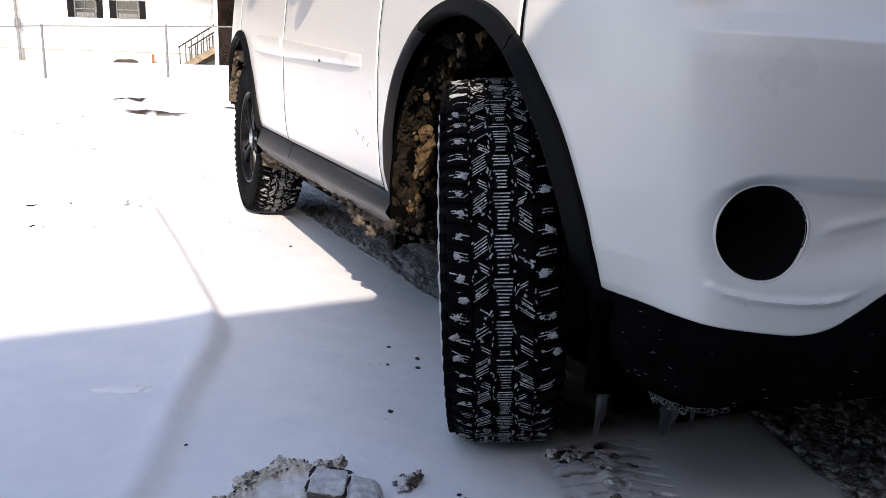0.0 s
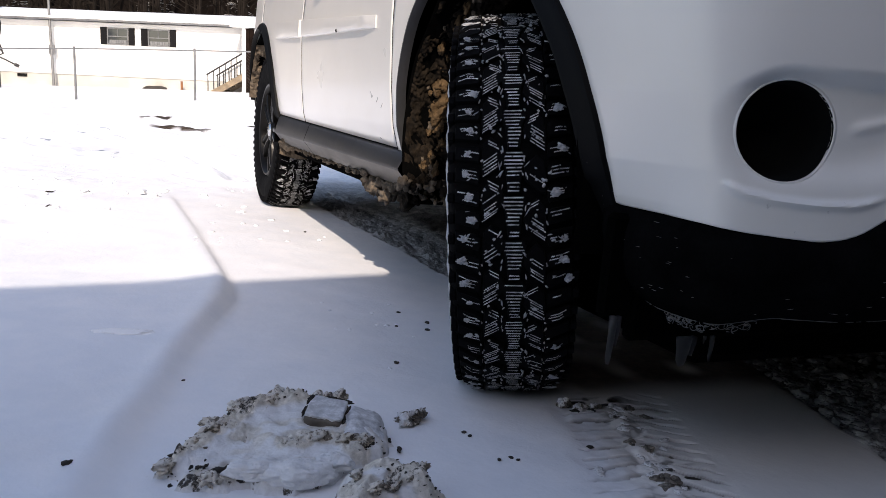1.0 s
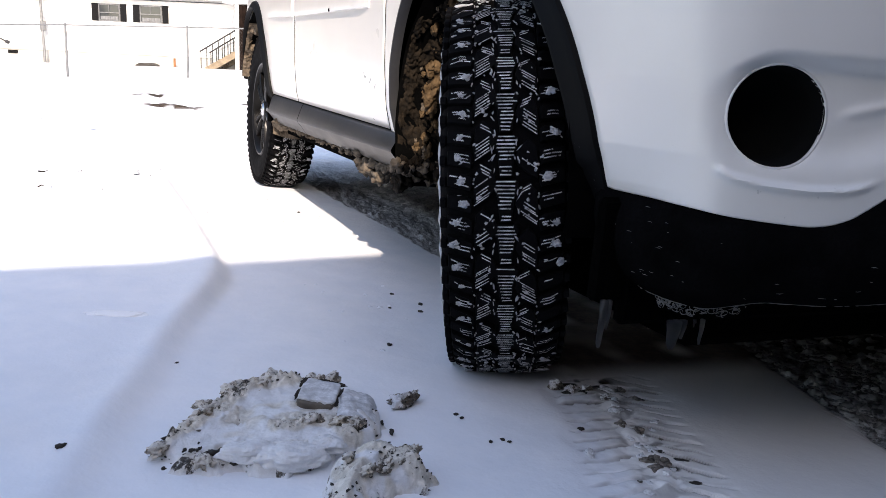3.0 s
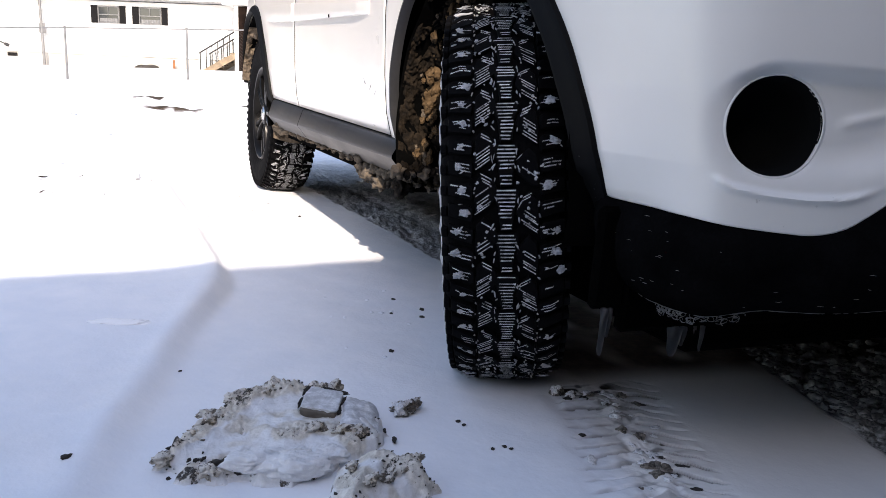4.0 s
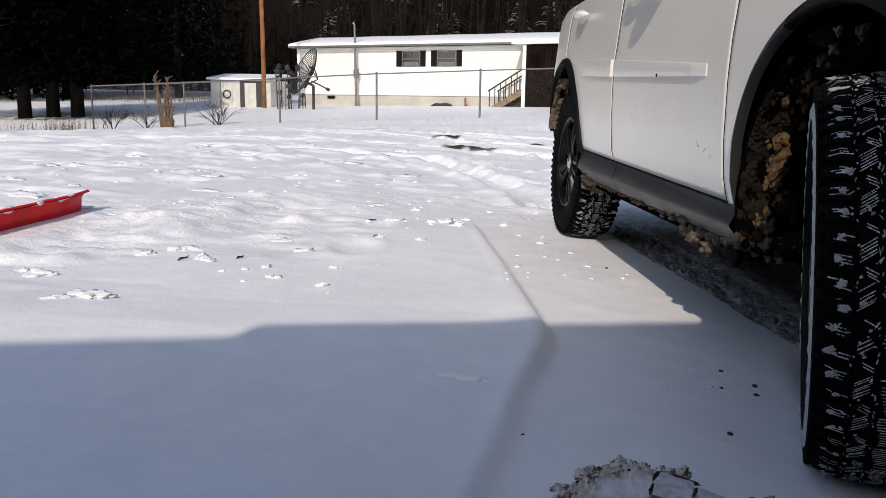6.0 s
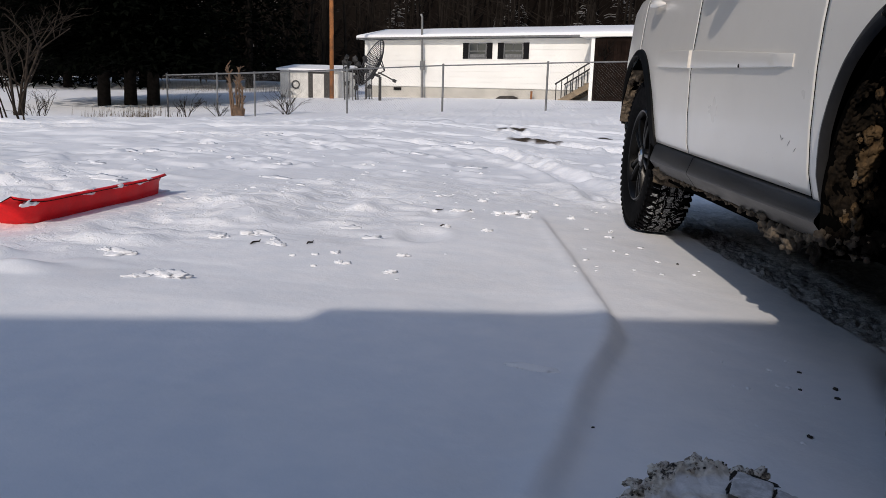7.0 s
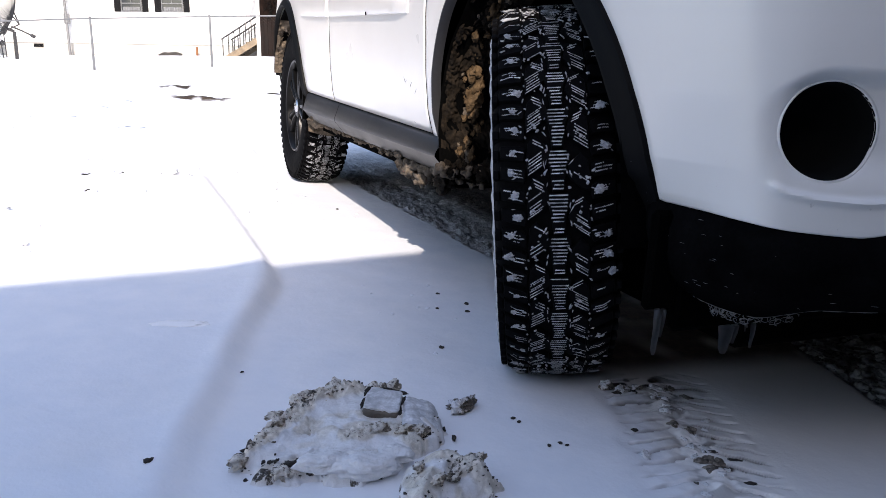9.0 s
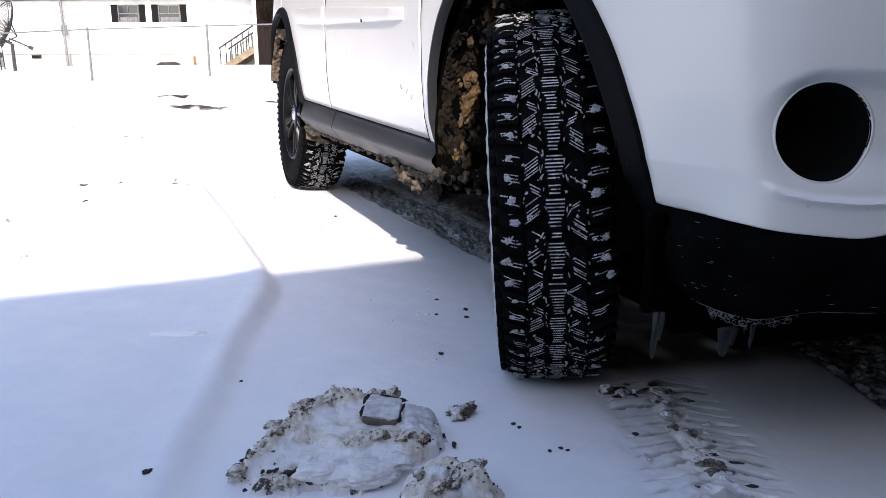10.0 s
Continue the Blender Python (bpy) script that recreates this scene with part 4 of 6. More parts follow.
SHOULDER = [(-0.0105, 0.062), (-0.004, 0.0595), (0.008, 0.060), (0.0105, 0.068), (0.0095, 0.1035), (-0.0085, 0.104)]
SHOULDER = [(u * LONG + 0.16 * (x - 0.082), x) for u, x in SHOULDER]
SHIFTS = (0.004, 0.004 + P / 2, -0.003, -0.003 + P / 2)


def tread_kinds():
    """Meshes of the blocks of a pitch."""
    kinds = []
    for outline in (CENTRE, SLANT_R, SLANT_L, [(u + SHIFTS[0], x) for u, x in SHOULDER], [(u + SHIFTS[1], x) for u, x in SHOULDER],
                    [(u + SHIFTS[2], -x) for u, x in SHOULDER][::-1], [(u + SHIFTS[3], -x) for u, x in SHOULDER][::-1]):
        kinds.append(Geo().add(*lug(outline)))
    return kinds


def sipe_lines(k, g):
    """The snow in the cuts of the k-th pitch, some of it fallen out."""
    rnd = random.Random(900 + k)
    o = k * P
    for i in range(11):
        u = (-0.0245 + 0.00505 * i) * LONG
        w = float(np.interp(u / LONG, [-0.026, 0.004, 0.016, 0.026], [0.0092, 0.013, 0.0185, 0.0165])) * rnd.uniform(0.8, 1.04)
        c = rnd.gauss(0, 0.0012)
        if rnd.random() < 0.93:
            g.add(*sipe(o + u, c - w, o + u + rnd.gauss(0, 0.0004), c + w, 0.0021, gap=0.015, rnd=rnd))
    for s, e in ((1, 0.0), (-1, P * 0.42)):
        lost = rnd.random() < 0.2
        for i in range(9):
            # two fans of cuts a pitch, leaning against each other
            lean = 0.62 if i < 6 else -0.5
            t = (-0.0205 + 0.0046 * i + (0.0 if i < 6 else 0.0065)) * LONG
            a = (0.0130 if i < 6 else 0.0090) * rnd.uniform(0.75, 1.1)
            c = (0.041 if i < 6 else 0.035) + rnd.gauss(0, 0.0015)
            if rnd.random() < (0.5 if lost else 0.88):
                g.add(*sipe(o + e + t + lean * a - 0.004, s * (c - a), o + e + t - lean * a - 0.004, s * (c + a), 0.0019, gap=0.03, rnd=rnd))
    for q, sh in enumerate(SHIFTS):
        s = 1 if q < 2 else -1
        bare = rnd.random()
        for d in (-0.0062, -0.0015, 0.0032):
            if rnd.random() < (0.9 if s < 0 else 0.7) * (0.35 if bare < 0.25 else 1.0):
                a, b = rnd.uniform(0.061, 0.074), rnd.uniform(0.080, 0.101)
                g.add(*sipe(o + sh + d * LONG, s * a, o + sh + d * LONG + 0.16 * (b - a) + 0.001, s * b, rnd.uniform(0.0013, 0.0022), gap=0.08, rnd=rnd))


KINDS = tread_kinds()
KIND_MESH = [g.mesh("tread_block", RUBBER) for g in KINDS]
CUTS = Geo()
for pitch in range(PITCHES):
    sipe_lines(pitch, CUTS)
CUT_MESH = CUTS.mesh("sipe_snow", SIPE_SNOW)


def turn_x(a):
    return Matrix.Rotation(a, 4, "X")


def tyre_geo():
    half = [(-0.085, 0.222), (-0.102, 0.230), (-0.116, 0.258), (-0.1205, 0.292), (-0.119, 0.322), (-0.112, 0.344), (-0.104, 0.352)]
    prof = half + [(x, tread_r(x) - 0.0115) for x in (-0.095, -0.07, -0.04, 0, 0.04, 0.07, 0.095)] + [(-x, r) for x, r in half[::-1]]
    g = Geo().lathe_x(prof, 120)
    # lugs that run down the sidewall
    for k in range(2 * PITCHES):
        for s, e in ((1, 0.004), (-1, -0.003)):
            a = (k * P / 2 + e) / TYRE_R
            g.box(s * 0.112 - 0.006, s * 0.112 + 0.006, -0.360, -0.331, -0.008, 0.008, turn_x(-a), 0.002)
    return g


def rim_geo():
    return Geo().lathe_x([(-0.10, 0.229), (-0.108, 0.223), (-0.106, 0.216), (-0.098, 0.211), (-0.06, 0.205), (0.0, 0.195), (0.09, 0.21), (0.1, 0.228)], 72)


def spoke_geo():
    """One of the double spokes of the rim."""
    g = Geo()
    for side in (-1, 1):
        rows = []
        for r, w, x, off in ((0.040, 0.011, -0.084, 0.012), (0.10, 0.010, -0.094, 0.018), (0.16, 0.011, -0.096, 0.028), (0.213, 0.016, -0.092, 0.042)):
            c = off * side
            rows.append([(x + 0.045, c - w, r), (x + 0.004, c - w, r), (x, c - w * 0.6, r), (x - 0.001, c + w * 0.6, r), (x + 0.004, c + w, r), (x + 0.045, c + w, r)])
        g.grid(rows)
    return g


def disc_geo():
    return Geo().lathe_x([(-0.02, 0.03), (-0.035, 0.07), (-0.025, 0.085), (-0.022, 0.15), (-0.012, 0.152), (-0.012, 0.05)], 48)


def snow_bits(count, seed):
    """Ragged patches of packed snow on and between the blocks, most on the shoulders, and slivers along the grooves."""
    rnd = random.Random(seed)
    g = Geo()

    def bit(u, x, ru, rx, h, turn, level):
        x = max(-0.099, min(0.099, x))
        b = blob(rx, 0.0014, ru, rnd.random() * 90, 0.8, level)
        g.add(b.v, b.f, Matrix.Translation(wrap(u, x, h)) @ turn_x(-u / TYRE_R) @ Matrix.Rotation(turn, 4, "Y"))

    for k in range(2 * PITCHES):
        for s, e, odds in ((1, 0.004, 0.42), (-1, -0.003, 0.60)):
            if rnd.random() < odds:
                big = rnd.random()
                bit(k * P / 2 + e + rnd.gauss(0, 0.002), s * rnd.gauss(0.082, 0.007), 0.0030 + 0.0046 * big, 0.005 + 0.009 * big * big, 0.0110, rnd.uniform(-0.6, 0.6), 4)
                for _ in range(rnd.randrange(4)):
                    bit(k * P / 2 + e + rnd.gauss(0, 0.005), s * rnd.uniform(0.062, 0.099), rnd.uniform(0.0008, 0.0018), rnd.uniform(0.002, 0.006), 0.0109, rnd.gauss(0, 0.4), 2)
                if rnd.random() < 0.5:
                    bit(k * P / 2 + e + rnd.gauss(0, 0.004), s * rnd.uniform(0.064, 0.098), 0.002, 0.004, 0.0108, rnd.uniform(-0.5, 0.5), 2)
    for _ in range(count):
        u, where = rnd.uniform(-math.pi, math.pi) * TYRE_R, rnd.random()
        if where < 0.35:
            bit(u, rnd.choice([-1, 1]) * rnd.gauss(0.021, 0.003), rnd.uniform(0.002, 0.007), rnd.uniform(0.0008, 0.0018), 0.0100, rnd.gauss(0, 0.4), 2)
        elif where < 0.75:
            r = rnd.uniform(0.0010, 0.0030)
            bit(u, rnd.choice([-1, 1]) * rnd.gauss(0.042, 0.011), r, r * rnd.uniform(0.8, 1.5), 0.0106, rnd.uniform(-1, 1), 2)
        else:
            bit(u, rnd.choice([-1, 1]) * rnd.gauss(0.058, 0.002), rnd.uniform(0.002, 0.004), 0.0015, 0.007, rnd.gauss(0, 0.5), 2)
    return g


TYRE_MESH = tyre_geo().mesh("tyre", RUBBER, True)
TYRE_MESH.set_sharp_from_angle(angle=radians(35))
RIM_MESH = rim_geo().mesh("wheel", RIM, True)
RIM_MESH.set_sharp_from_angle(angle=radians(30))
SPOKE_MESH = spoke_geo().mesh("spoke", RIM, True)
SPOKE_MESH.set_sharp_from_angle(angle=radians(40))
DISC_MESH = disc_geo().mesh("brake_disc", UNDER, True)
HUB_MESH = Geo().lathe_x([(-0.05, 0.060), (-0.086, 0.056), (-0.092, 0.046), (-0.092, 0.034)], 32).mesh("hub", RIM, True)


def wheel(axle, steer, side, separate):
    x, lean, z = (-0.053, -5.8, 0.365) if steer else (-0.029, 0.0, 0.379)
    m = pose(2 * MIDDLE - x if side else x, axle + (0.018 if steer else 0), z, 0, 0, 180 + steer if side else steer) @ pose(0, 0, 0, 0, lean, 0) @ Matrix.Diagonal((0.926, 1.018, 1.018, 1))
    w = part("wheel", None, None, car, "black alloy wheel with an all-terrain tyre", m=m @ turn_x(0.13), data=RIM_MESH)
    part("tyre", None, None, w, "black all-terrain tyre carcass", data=TYRE_MESH)
    for k in range(5):
        part("spoke", None, None, w, m=turn_x(2 * math.pi * k / 5 + 0.3), data=SPOKE_MESH)
    part("hub", None, None, w, data=HUB_MESH)
    part("brake_disc", None, None, w, "dark brake disc", data=DISC_MESH)
    part("hub_cap", Geo().lathe_x([(-0.09, 0.032), (-0.098, 0.028), (-0.1, 0.001)], 24), CHROME, w, "dull silver hub cap", True)
    if separate:
        for k in range(PITCHES):
            for d in KIND_MESH:
                part("tread_block", None, None, w, m=turn_x(-k * STEP_A), data=d)
    else:
        g = Geo()
        for k in range(PITCHES):
            for d in KINDS:
                g.add(d.v, d.f, turn_x(-k * STEP_A))
        part("tread", g, RUBBER, w, kind="stuff")
    part("sipe_snow", None, None, w, "pale snow packed in the tread cuts", data=CUT_MESH, kind="stuff")
    part("packed_snow", snow_bits(760 if steer else 900, int(axle * 10) + 3), TREAD_SNOW, w, "bits of packed white snow in the tread", True, kind="stuff")
    g = Geo()
    rnd = random.Random(5)
    ring = [[], [], []]
    for k in range(161):
        a = 2 * math.pi * k / 160
        wob = 0.0015 * math.sin(a * 37) + 0.001 * math.sin(a * 91)
        for i, (x, r) in enumerate(((-0.1185, 0.330), (-0.1225, 0.318), (-0.122, 0.300))):
            ring[i].append((x - wob * (i == 1), r * math.sin(a), r * math.cos(a)))
    if steer:
        part("snow_crust", g.grid(ring), TREAD_SNOW, w, "thin crust of snow on the sidewall", True)
    return w


wheel(0.0, -26.4, False, True)
wheel(2.57, 0.0, False, False)
wheel(0.0, -26.4, True, False)
wheel(2.57, 0.0, True, False)


def mud_sheet(name, place, n, m, thick, seed, label, mat):
    """Caked mud over a patch: place(i, j, out) gives points for i, j from 0 to 1, out metres off the surface."""
    rows = []
    for a in range(n + 1):
        row = []
        for b in range(m + 1):
            u, v = a / n, b / m
            p = place(u, v, 0.0)
            q = (p[0] * 1.3 + p[1], p[2] + p[0] * 0.7)
            k = 0.5 * vnoise(*q, 0.09, seed) + 0.5 * vnoise(*q, 0.036, seed + 1) + 0.32 * abs(vnoise(*q, 0.014, seed + 2)) + 0.18 * vnoise(*q, 0.006, seed + 3) - 0.1
            edge = min(1, 6 * min(u, 1 - u, 0.1 + v, 1 - v))
            row.append(place(u, v, thick * (edge * max(-0.15, float(k) + 0.3) - 0.12)))
        rows.append(row)
    return part(name, Geo().grid(rows), mat, car, label, True, kind="stuff")


def on_liner(u, v, out):
    a = radians(-10 + 84 * u)
    r = liner_r(math.degrees(a)) - out
    return (-0.157 + 0.172 * v, r * math.cos(a), ARCH_Z + r * math.sin(a))


# the sheet's colour stands in for the shade inside the housing
mud_sheet("liner_mud", on_liner, 260, 70, 0.024, 3, "thin mud spattered over the front wheel housing, darkened as shade", SHADED_MUD)
rnd = random.Random(21)
for u, v, r in ((0.30, 0.46, 0.042), (0.36, 0.52, 0.034), (0.25, 0.50, 0.024), (0.42, 0.42, 0.026), (0.50, 0.40, 0.014), (0.12, 0.40, 0.019), (0.08, 0.28, 0.014), (0.18, 0.55, 0.013), (0.58, 0.45, 0.012), (0.66, 0.5, 0.011), (0.38, 0.3, 0.010), (0.22, 0.35, 0.010)):
    g = blob(r * 0.55, r * 0.4, r * rnd.uniform(0.6, 0.9), rnd.random() * 70, 0.75, 4)
    part("mud_clod", g, LINER_MUD, car, "tan clod of dried mud", True, m=pose(*on_liner(u, v, 0.006), rnd.uniform(-30, 30), 0, 0))


for _ in range(34):
    u, v, r = rnd.uniform(0.02, 1.0), rnd.gauss(0.42, 0.12), rnd.choice([0.006, 0.008, 0.011, 0.015, 0.020])
    g = blob(r * 0.6, r * 0.5, r * rnd.uniform(0.7, 1.3), rnd.random() * 70, 0.75, 3)
    part("mud_clod", g, LINER_MUD if rnd.random() < 0.7 else MUD, car, "tan clod of dried mud", True, m=pose(*on_liner(u, v, 0.004), rnd.uniform(-40, 40), 0, 0))


# the ragged lower edge of the mud behind the front wheel
for i in range(16):
    v, r = i / 15, rnd.uniform(0.012, 0.024)
    x, y, z = on_liner(0.0, v, 0.0)
    part("mud_clod", blob(r * 0.8, r * 0.7, r * rnd.uniform(0.8, 1.3), 40 + i * 3.1, 0.7, 3), MUD if i % 3 == 0 else SHADED_MUD, car, "clod of frozen mud", True, m=pose(x, y - 0.004, z + rnd.uniform(-0.010, 0.012)))


def clods(seed, count, ya, yb, big):
    """A ragged fringe of small mud clods hanging along a sill."""
    rnd, g = random.Random(seed), Geo()
    for _ in range(count):
        y = ya + (yb - ya) * rnd.random() ** 1.4
        r = rnd.uniform(0.003, 0.010) * (1 + big * math.exp(-((y - 0.72) / 0.14) ** 2))
        x = rnd.uniform(-0.128, -0.02)
        b = blob(r, r * rnd.uniform(0.9, 1.6), r * rnd.uniform(0.7, 1.2), rnd.random() * 80, 0.8, 2)
        g.add(b.v, b.f, Matrix.Translation((x, y, 0.347 - 0.22 * (x + 0.128) - r * rnd.uniform(0.0, 1.6 + 0.6 * big * math.exp(-((y - 0.72) / 0.14) ** 2)))))
    return g


part("sill_mud", clods(8, 420, 0.44, 2.1, 1.3), MUD, car, "small clods of frozen mud hanging under the sill", True, kind="stuff")
for y, z, r in ((0.50, 0.318, 0.030), (0.66, 0.300, 0.024), (0.76, 0.306, 0.026), (0.86, 0.312, 0.018)):
    part("mud_clod", blob(r * 0.9, r * 1.25, r, y * 9, 0.7, 4), SHADED_MUD if y < 0.6 else MUD, car, "clod of frozen mud", True, m=pose(-0.105, y, z))


def rear_front(u, v, out):
    a, r = radians(146 + 50 * u), ARCH_R - 0.03 - out
    return (-0.14 + 0.2 * v, 2.57 + r * math.cos(a), ARCH_Z + r * math.sin(a) - 0.015 - 0.02 * math.sin(3 * v))


mud_sheet("rear_mud", rear_front, 120, 80, 0.045, 12, "greyish tan mud packed in front of the rear wheel", MUD)


def rear_back(u, v, out):
    a = radians(14 + 46 * u)
    r = liner_r(math.degrees(a)) - 0.004 - out
    return (-0.162 + 0.2 * v, 2.57 + r * math.cos(a), ARCH_Z + r * math.sin(a))


for y, z, a, b, c in ((2.10, 0.352, 0.055, 0.07, 0.040), (2.03, 0.345, 0.045, 0.06, 0.026), (2.15, 0.395, 0.045, 0.04, 0.045)):
    part("mud_clod", blob(a, b, c, y * 7, 0.45, 4), MUD, car, "thick lump of frozen mud before the rear wheel", True, m=pose(-0.095, y, z))
mud_sheet("rear_mud", rear_back, 90, 50, 0.03, 15, "greyish tan mud packed behind the rear wheel", MUD)

# ice hanging under the bumper
for x, top, low, r in ((-0.118, 0.262, 0.186, 0.007), (-0.108, 0.262, 0.215, 0.005), (0.024, 0.224, 0.176, 0.013), (0.042, 0.224, 0.192, 0.007), (0.082, 0.224, 0.180, 0.0045), (0.066, 0.224, 0.211, 0.003)):
    part("icicle", Geo().tube([(x, -0.474, top), (x + 0.0006, -0.474, top * 0.6 + low * 0.4), (x - 0.0004, -0.473, low + 0.008), (x, -0.473, low)], [r, r * 0.8, r * 0.6, r * 0.35], 8), ICE, car, "clear icicle", True)
g = Geo()
rnd = random.Random(44)
S_TRIM = S_SWEEP


def lip(k, down=0.0, off=-0.034):
    """A point on the lower lip of the bumper trim, k from its front centre (0) to the wheel (1)."""
    q = S_TRIM * k
    p = skin(q, 0.425, off)
    return (p[0], p[1], trim_bottom(q) - down)


for _ in range(60):
    k, down = rnd.uniform(0.725, 0.865), rnd.uniform(0.0, 0.012)
    wide, tall, turn = rnd.uniform(0.003, 0.009), rnd.uniform(0.0015, 0.006), rnd.uniform(0, 6.283)
    pts = [lip(k + wide * math.cos(turn + 0.7 * i), down + tall * math.sin(turn + 0.7 * i), -0.036) for i in range(rnd.randint(4, 9))]
    g.tube(pts, [rnd.uniform(0.0002, 0.0009) for _ in pts], 5)
# broken pale strokes that draw the frosty highlight along the lip's edge
for _ in range(120):
    k, wide = rnd.uniform(0.30, 1.0), rnd.uniform(0.004, 0.022)
    g.tube([lip(k + wide * (i / 4 - 0.5), 0.0004 * rnd.random(), -0.0345) for i in range(5)], [0.0002, rnd.uniform(0.0005, 0.0011), rnd.uniform(0.0004, 0.0011), 0.0005, 0.0001], 5)
scuffs = Geo()
for k in range(34):
    y, q, n = rnd.uniform(-0.72, -0.47), rnd.random() ** 0.5 * 0.95, rnd.uniform(0.001, 0.006)
    s = s_at(y)
    top = lower_white(y, s)
    z = top + (0.30 - top) * q
    pts = [skin(s + n * i, max(z, 0.425) , 0.0122 if 0.2 < q < 0.65 else 0.006) for i in (-1, 0, 1)]
    scuffs.tube([(p[0], p[1], z + rnd.gauss(0, 0.0003)) for p in pts], [0.0001, rnd.uniform(0.0002, 0.0005), 0.0001], 4)
part("scuff", scuffs, FROST, car, "pale scuffs on the lower bumper", kind="stuff")
part("frost", g, FROST, car, "lacy grey frost and a drawn edge highlight on the lower bumper lip", kind="stuff")
# shield widened, and a flap added, to darken the gap beside the tyre
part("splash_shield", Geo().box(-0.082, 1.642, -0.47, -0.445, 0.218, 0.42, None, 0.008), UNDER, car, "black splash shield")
part("splash_shield", Geo().box(-0.140, -0.078, -0.468, -0.449, 0.258, 0.42, None, 0.008), UNDER, car, "black flap added to darken the gap in front of the wheel")


# ---- snow lumps and stones near the wheel ----
def lump(name, x, y, geo, mat, label, category, rz=0.0, lift=0.0):
    return thing(name, geo, mat, on_slope(x, y, lift, rz), label, category, smooth=True)


def specks(seed, count, rx, ry, lift):
    """Crumbs of soil strewn over and round a heap."""
    rnd = random.Random(seed)
    g = Geo()
    for _ in range(count):
        a, k = rnd.uniform(0, 6.283), rnd.uniform(0.55, 1.12)
        r = rnd.choice([0.001, 0.0014, 0.002, 0.0028])
        b = blob(r * 1.3, r, r * 0.8, rnd.random() * 60, 0.7, 1)
        g.add(b.v, b.f, Matrix.Translation((rx * k * math.cos(a), ry * k * math.sin(a), lift * max(0, 1 - k ** 3) + 0.002)))
    return g


def heap(name, x0, y0, outline, top, slope, ridges, spots, seed, label, category, dome=0.4, cell=0.0024):
    """A broken heap: a height field over an outline, with crusty ridges and dug spots; returns the object and its height."""
    px, py = np.array([p[0] for p in outline]), np.array([p[1] for p in outline])
    xs, ys = np.arange(px.min() - 0.015, px.max() + 0.015, cell), np.arange(py.min() - 0.015, py.max() + 0.015, cell)
    x, y = np.meshgrid(xs, ys)
    inside = np.zeros(x.shape, bool)
    for i in range(len(px)):
        j = i - 1
        with np.errstate(divide="ignore", invalid="ignore"):
            inside ^= ((py[i] > y) != (py[j] > y)) & (x < (px[j] - px[i]) * (y - py[i]) / (py[j] - py[i]) + px[i])
    d = to_line(x, y, list(outline) + [outline[0]]) * np.where(inside, 1, -1)
    d += 0.006 * vnoise(x, y, 0.03, seed) + 0.0035 * vnoise(x, y, 0.011, seed + 1) + 0.0015 * vnoise(x, y, 0.005, seed + 2)
    wall = smoothstep(-0.002, 0.010, d) * (1 - dome) + smoothstep(0.0, 0.05, d) ** (1.0 if dome < 0.5 else 0.6) * dome
    h = wall * (top + slope[0] * x + slope[1] * y + 0.003 * vnoise(x, y, 0.05, seed + 3) + 0.0012 * vnoise(x, y, 0.012, seed + 4))
    beige, soil = np.zeros(x.shape), np.zeros(x.shape)
    lumps = 0.5 * np.abs(vnoise(x, y, 0.017, seed + 5)) + 0.35 * np.abs(vnoise(x, y, 0.008, seed + 6)) + 0.2 * vnoise(x, y, 0.0045, seed + 7)
    for pts, width, up, tan, dark in ridges:
        wander = to_line(x + 0.012 * vnoise(x, y, 0.035, seed + 15), y + 0.012 * vnoise(x, y, 0.035, seed + 16), pts)
        k = np.exp(-(wander / (width * (1.0 + 0.45 * vnoise(x, y, 0.045, seed + 17)))) ** 2) * smoothstep(-0.001, 0.006, d)
        h += k * up * (0.6 + 1.1 * lumps + 0.5 * vnoise(x, y, 0.03, seed + 18))
        beige = np.maximum(beige, tan * smoothstep(0.25, 0.6, k + 0.3 * vnoise(x, y, 0.02, seed + 8)))
        pits = smoothstep(0.82 - 0.35 * dark, 0.92 - 0.35 * dark, 0.5 + 0.5 * vnoise(x, y, 0.0052, seed + 9) + 0.3 * vnoise(x, y, 0.024, seed + 10))
        soil = np.maximum(soil, smoothstep(0.15, 0.8, k) * (0.40 + dark) * (0.75 + 0.5 * vnoise(x, y, 0.03, seed + 10)))
        h -= 0.0025 * smoothstep(0.3, 0.6, k) * pits
    for sx, sy, r, deep, dark in spots:
        k = smoothstep(1.2, 0.6, np.hypot(x - sx, y - sy) / r + 0.45 * vnoise(x, y, 0.012, seed + 11)) * smoothstep(-0.004, 0.004, d)
        h += k * deep * (0.6 + 0.9 * lumps)
        soil, beige = np.maximum(soil, k * dark * smoothstep(-0.35, 0.1, vnoise(x, y, 0.0065, seed + 12))), np.maximum(beige, 0.8 * k)
    crack = smoothstep(0.10, 0.02, np.abs(vnoise(x, y, 0.034, seed + 21) + 0.35 * vnoise(x, y, 0.012, seed + 22))) * smoothstep(0.0, 0.5, vnoise(x, y, 0.05, seed + 23)) * smoothstep(0.002, 0.012, d)
    h -= 0.007 * crack
    soil = np.maximum(soil, 0.95 * crack)
    h += 0.004 * smoothstep(0.004, 0.014, d) * vnoise(x, y, 0.026, seed + 24)
    beige = np.maximum(beige, 0.85 * smoothstep(0.1, 0.7, vnoise(x, y, 0.06, seed + 19)) * smoothstep(-0.3, 0.4, vnoise(x, y, 0.014, seed + 20)))
    rim = smoothstep(0.016, 0.004, d) * smoothstep(-0.006, 0.0, d) * smoothstep(0.15, 0.55, vnoise(x, y, 0.02, seed + 13)) * 0.8
    soil = np.maximum(soil, 0.9 * rim)
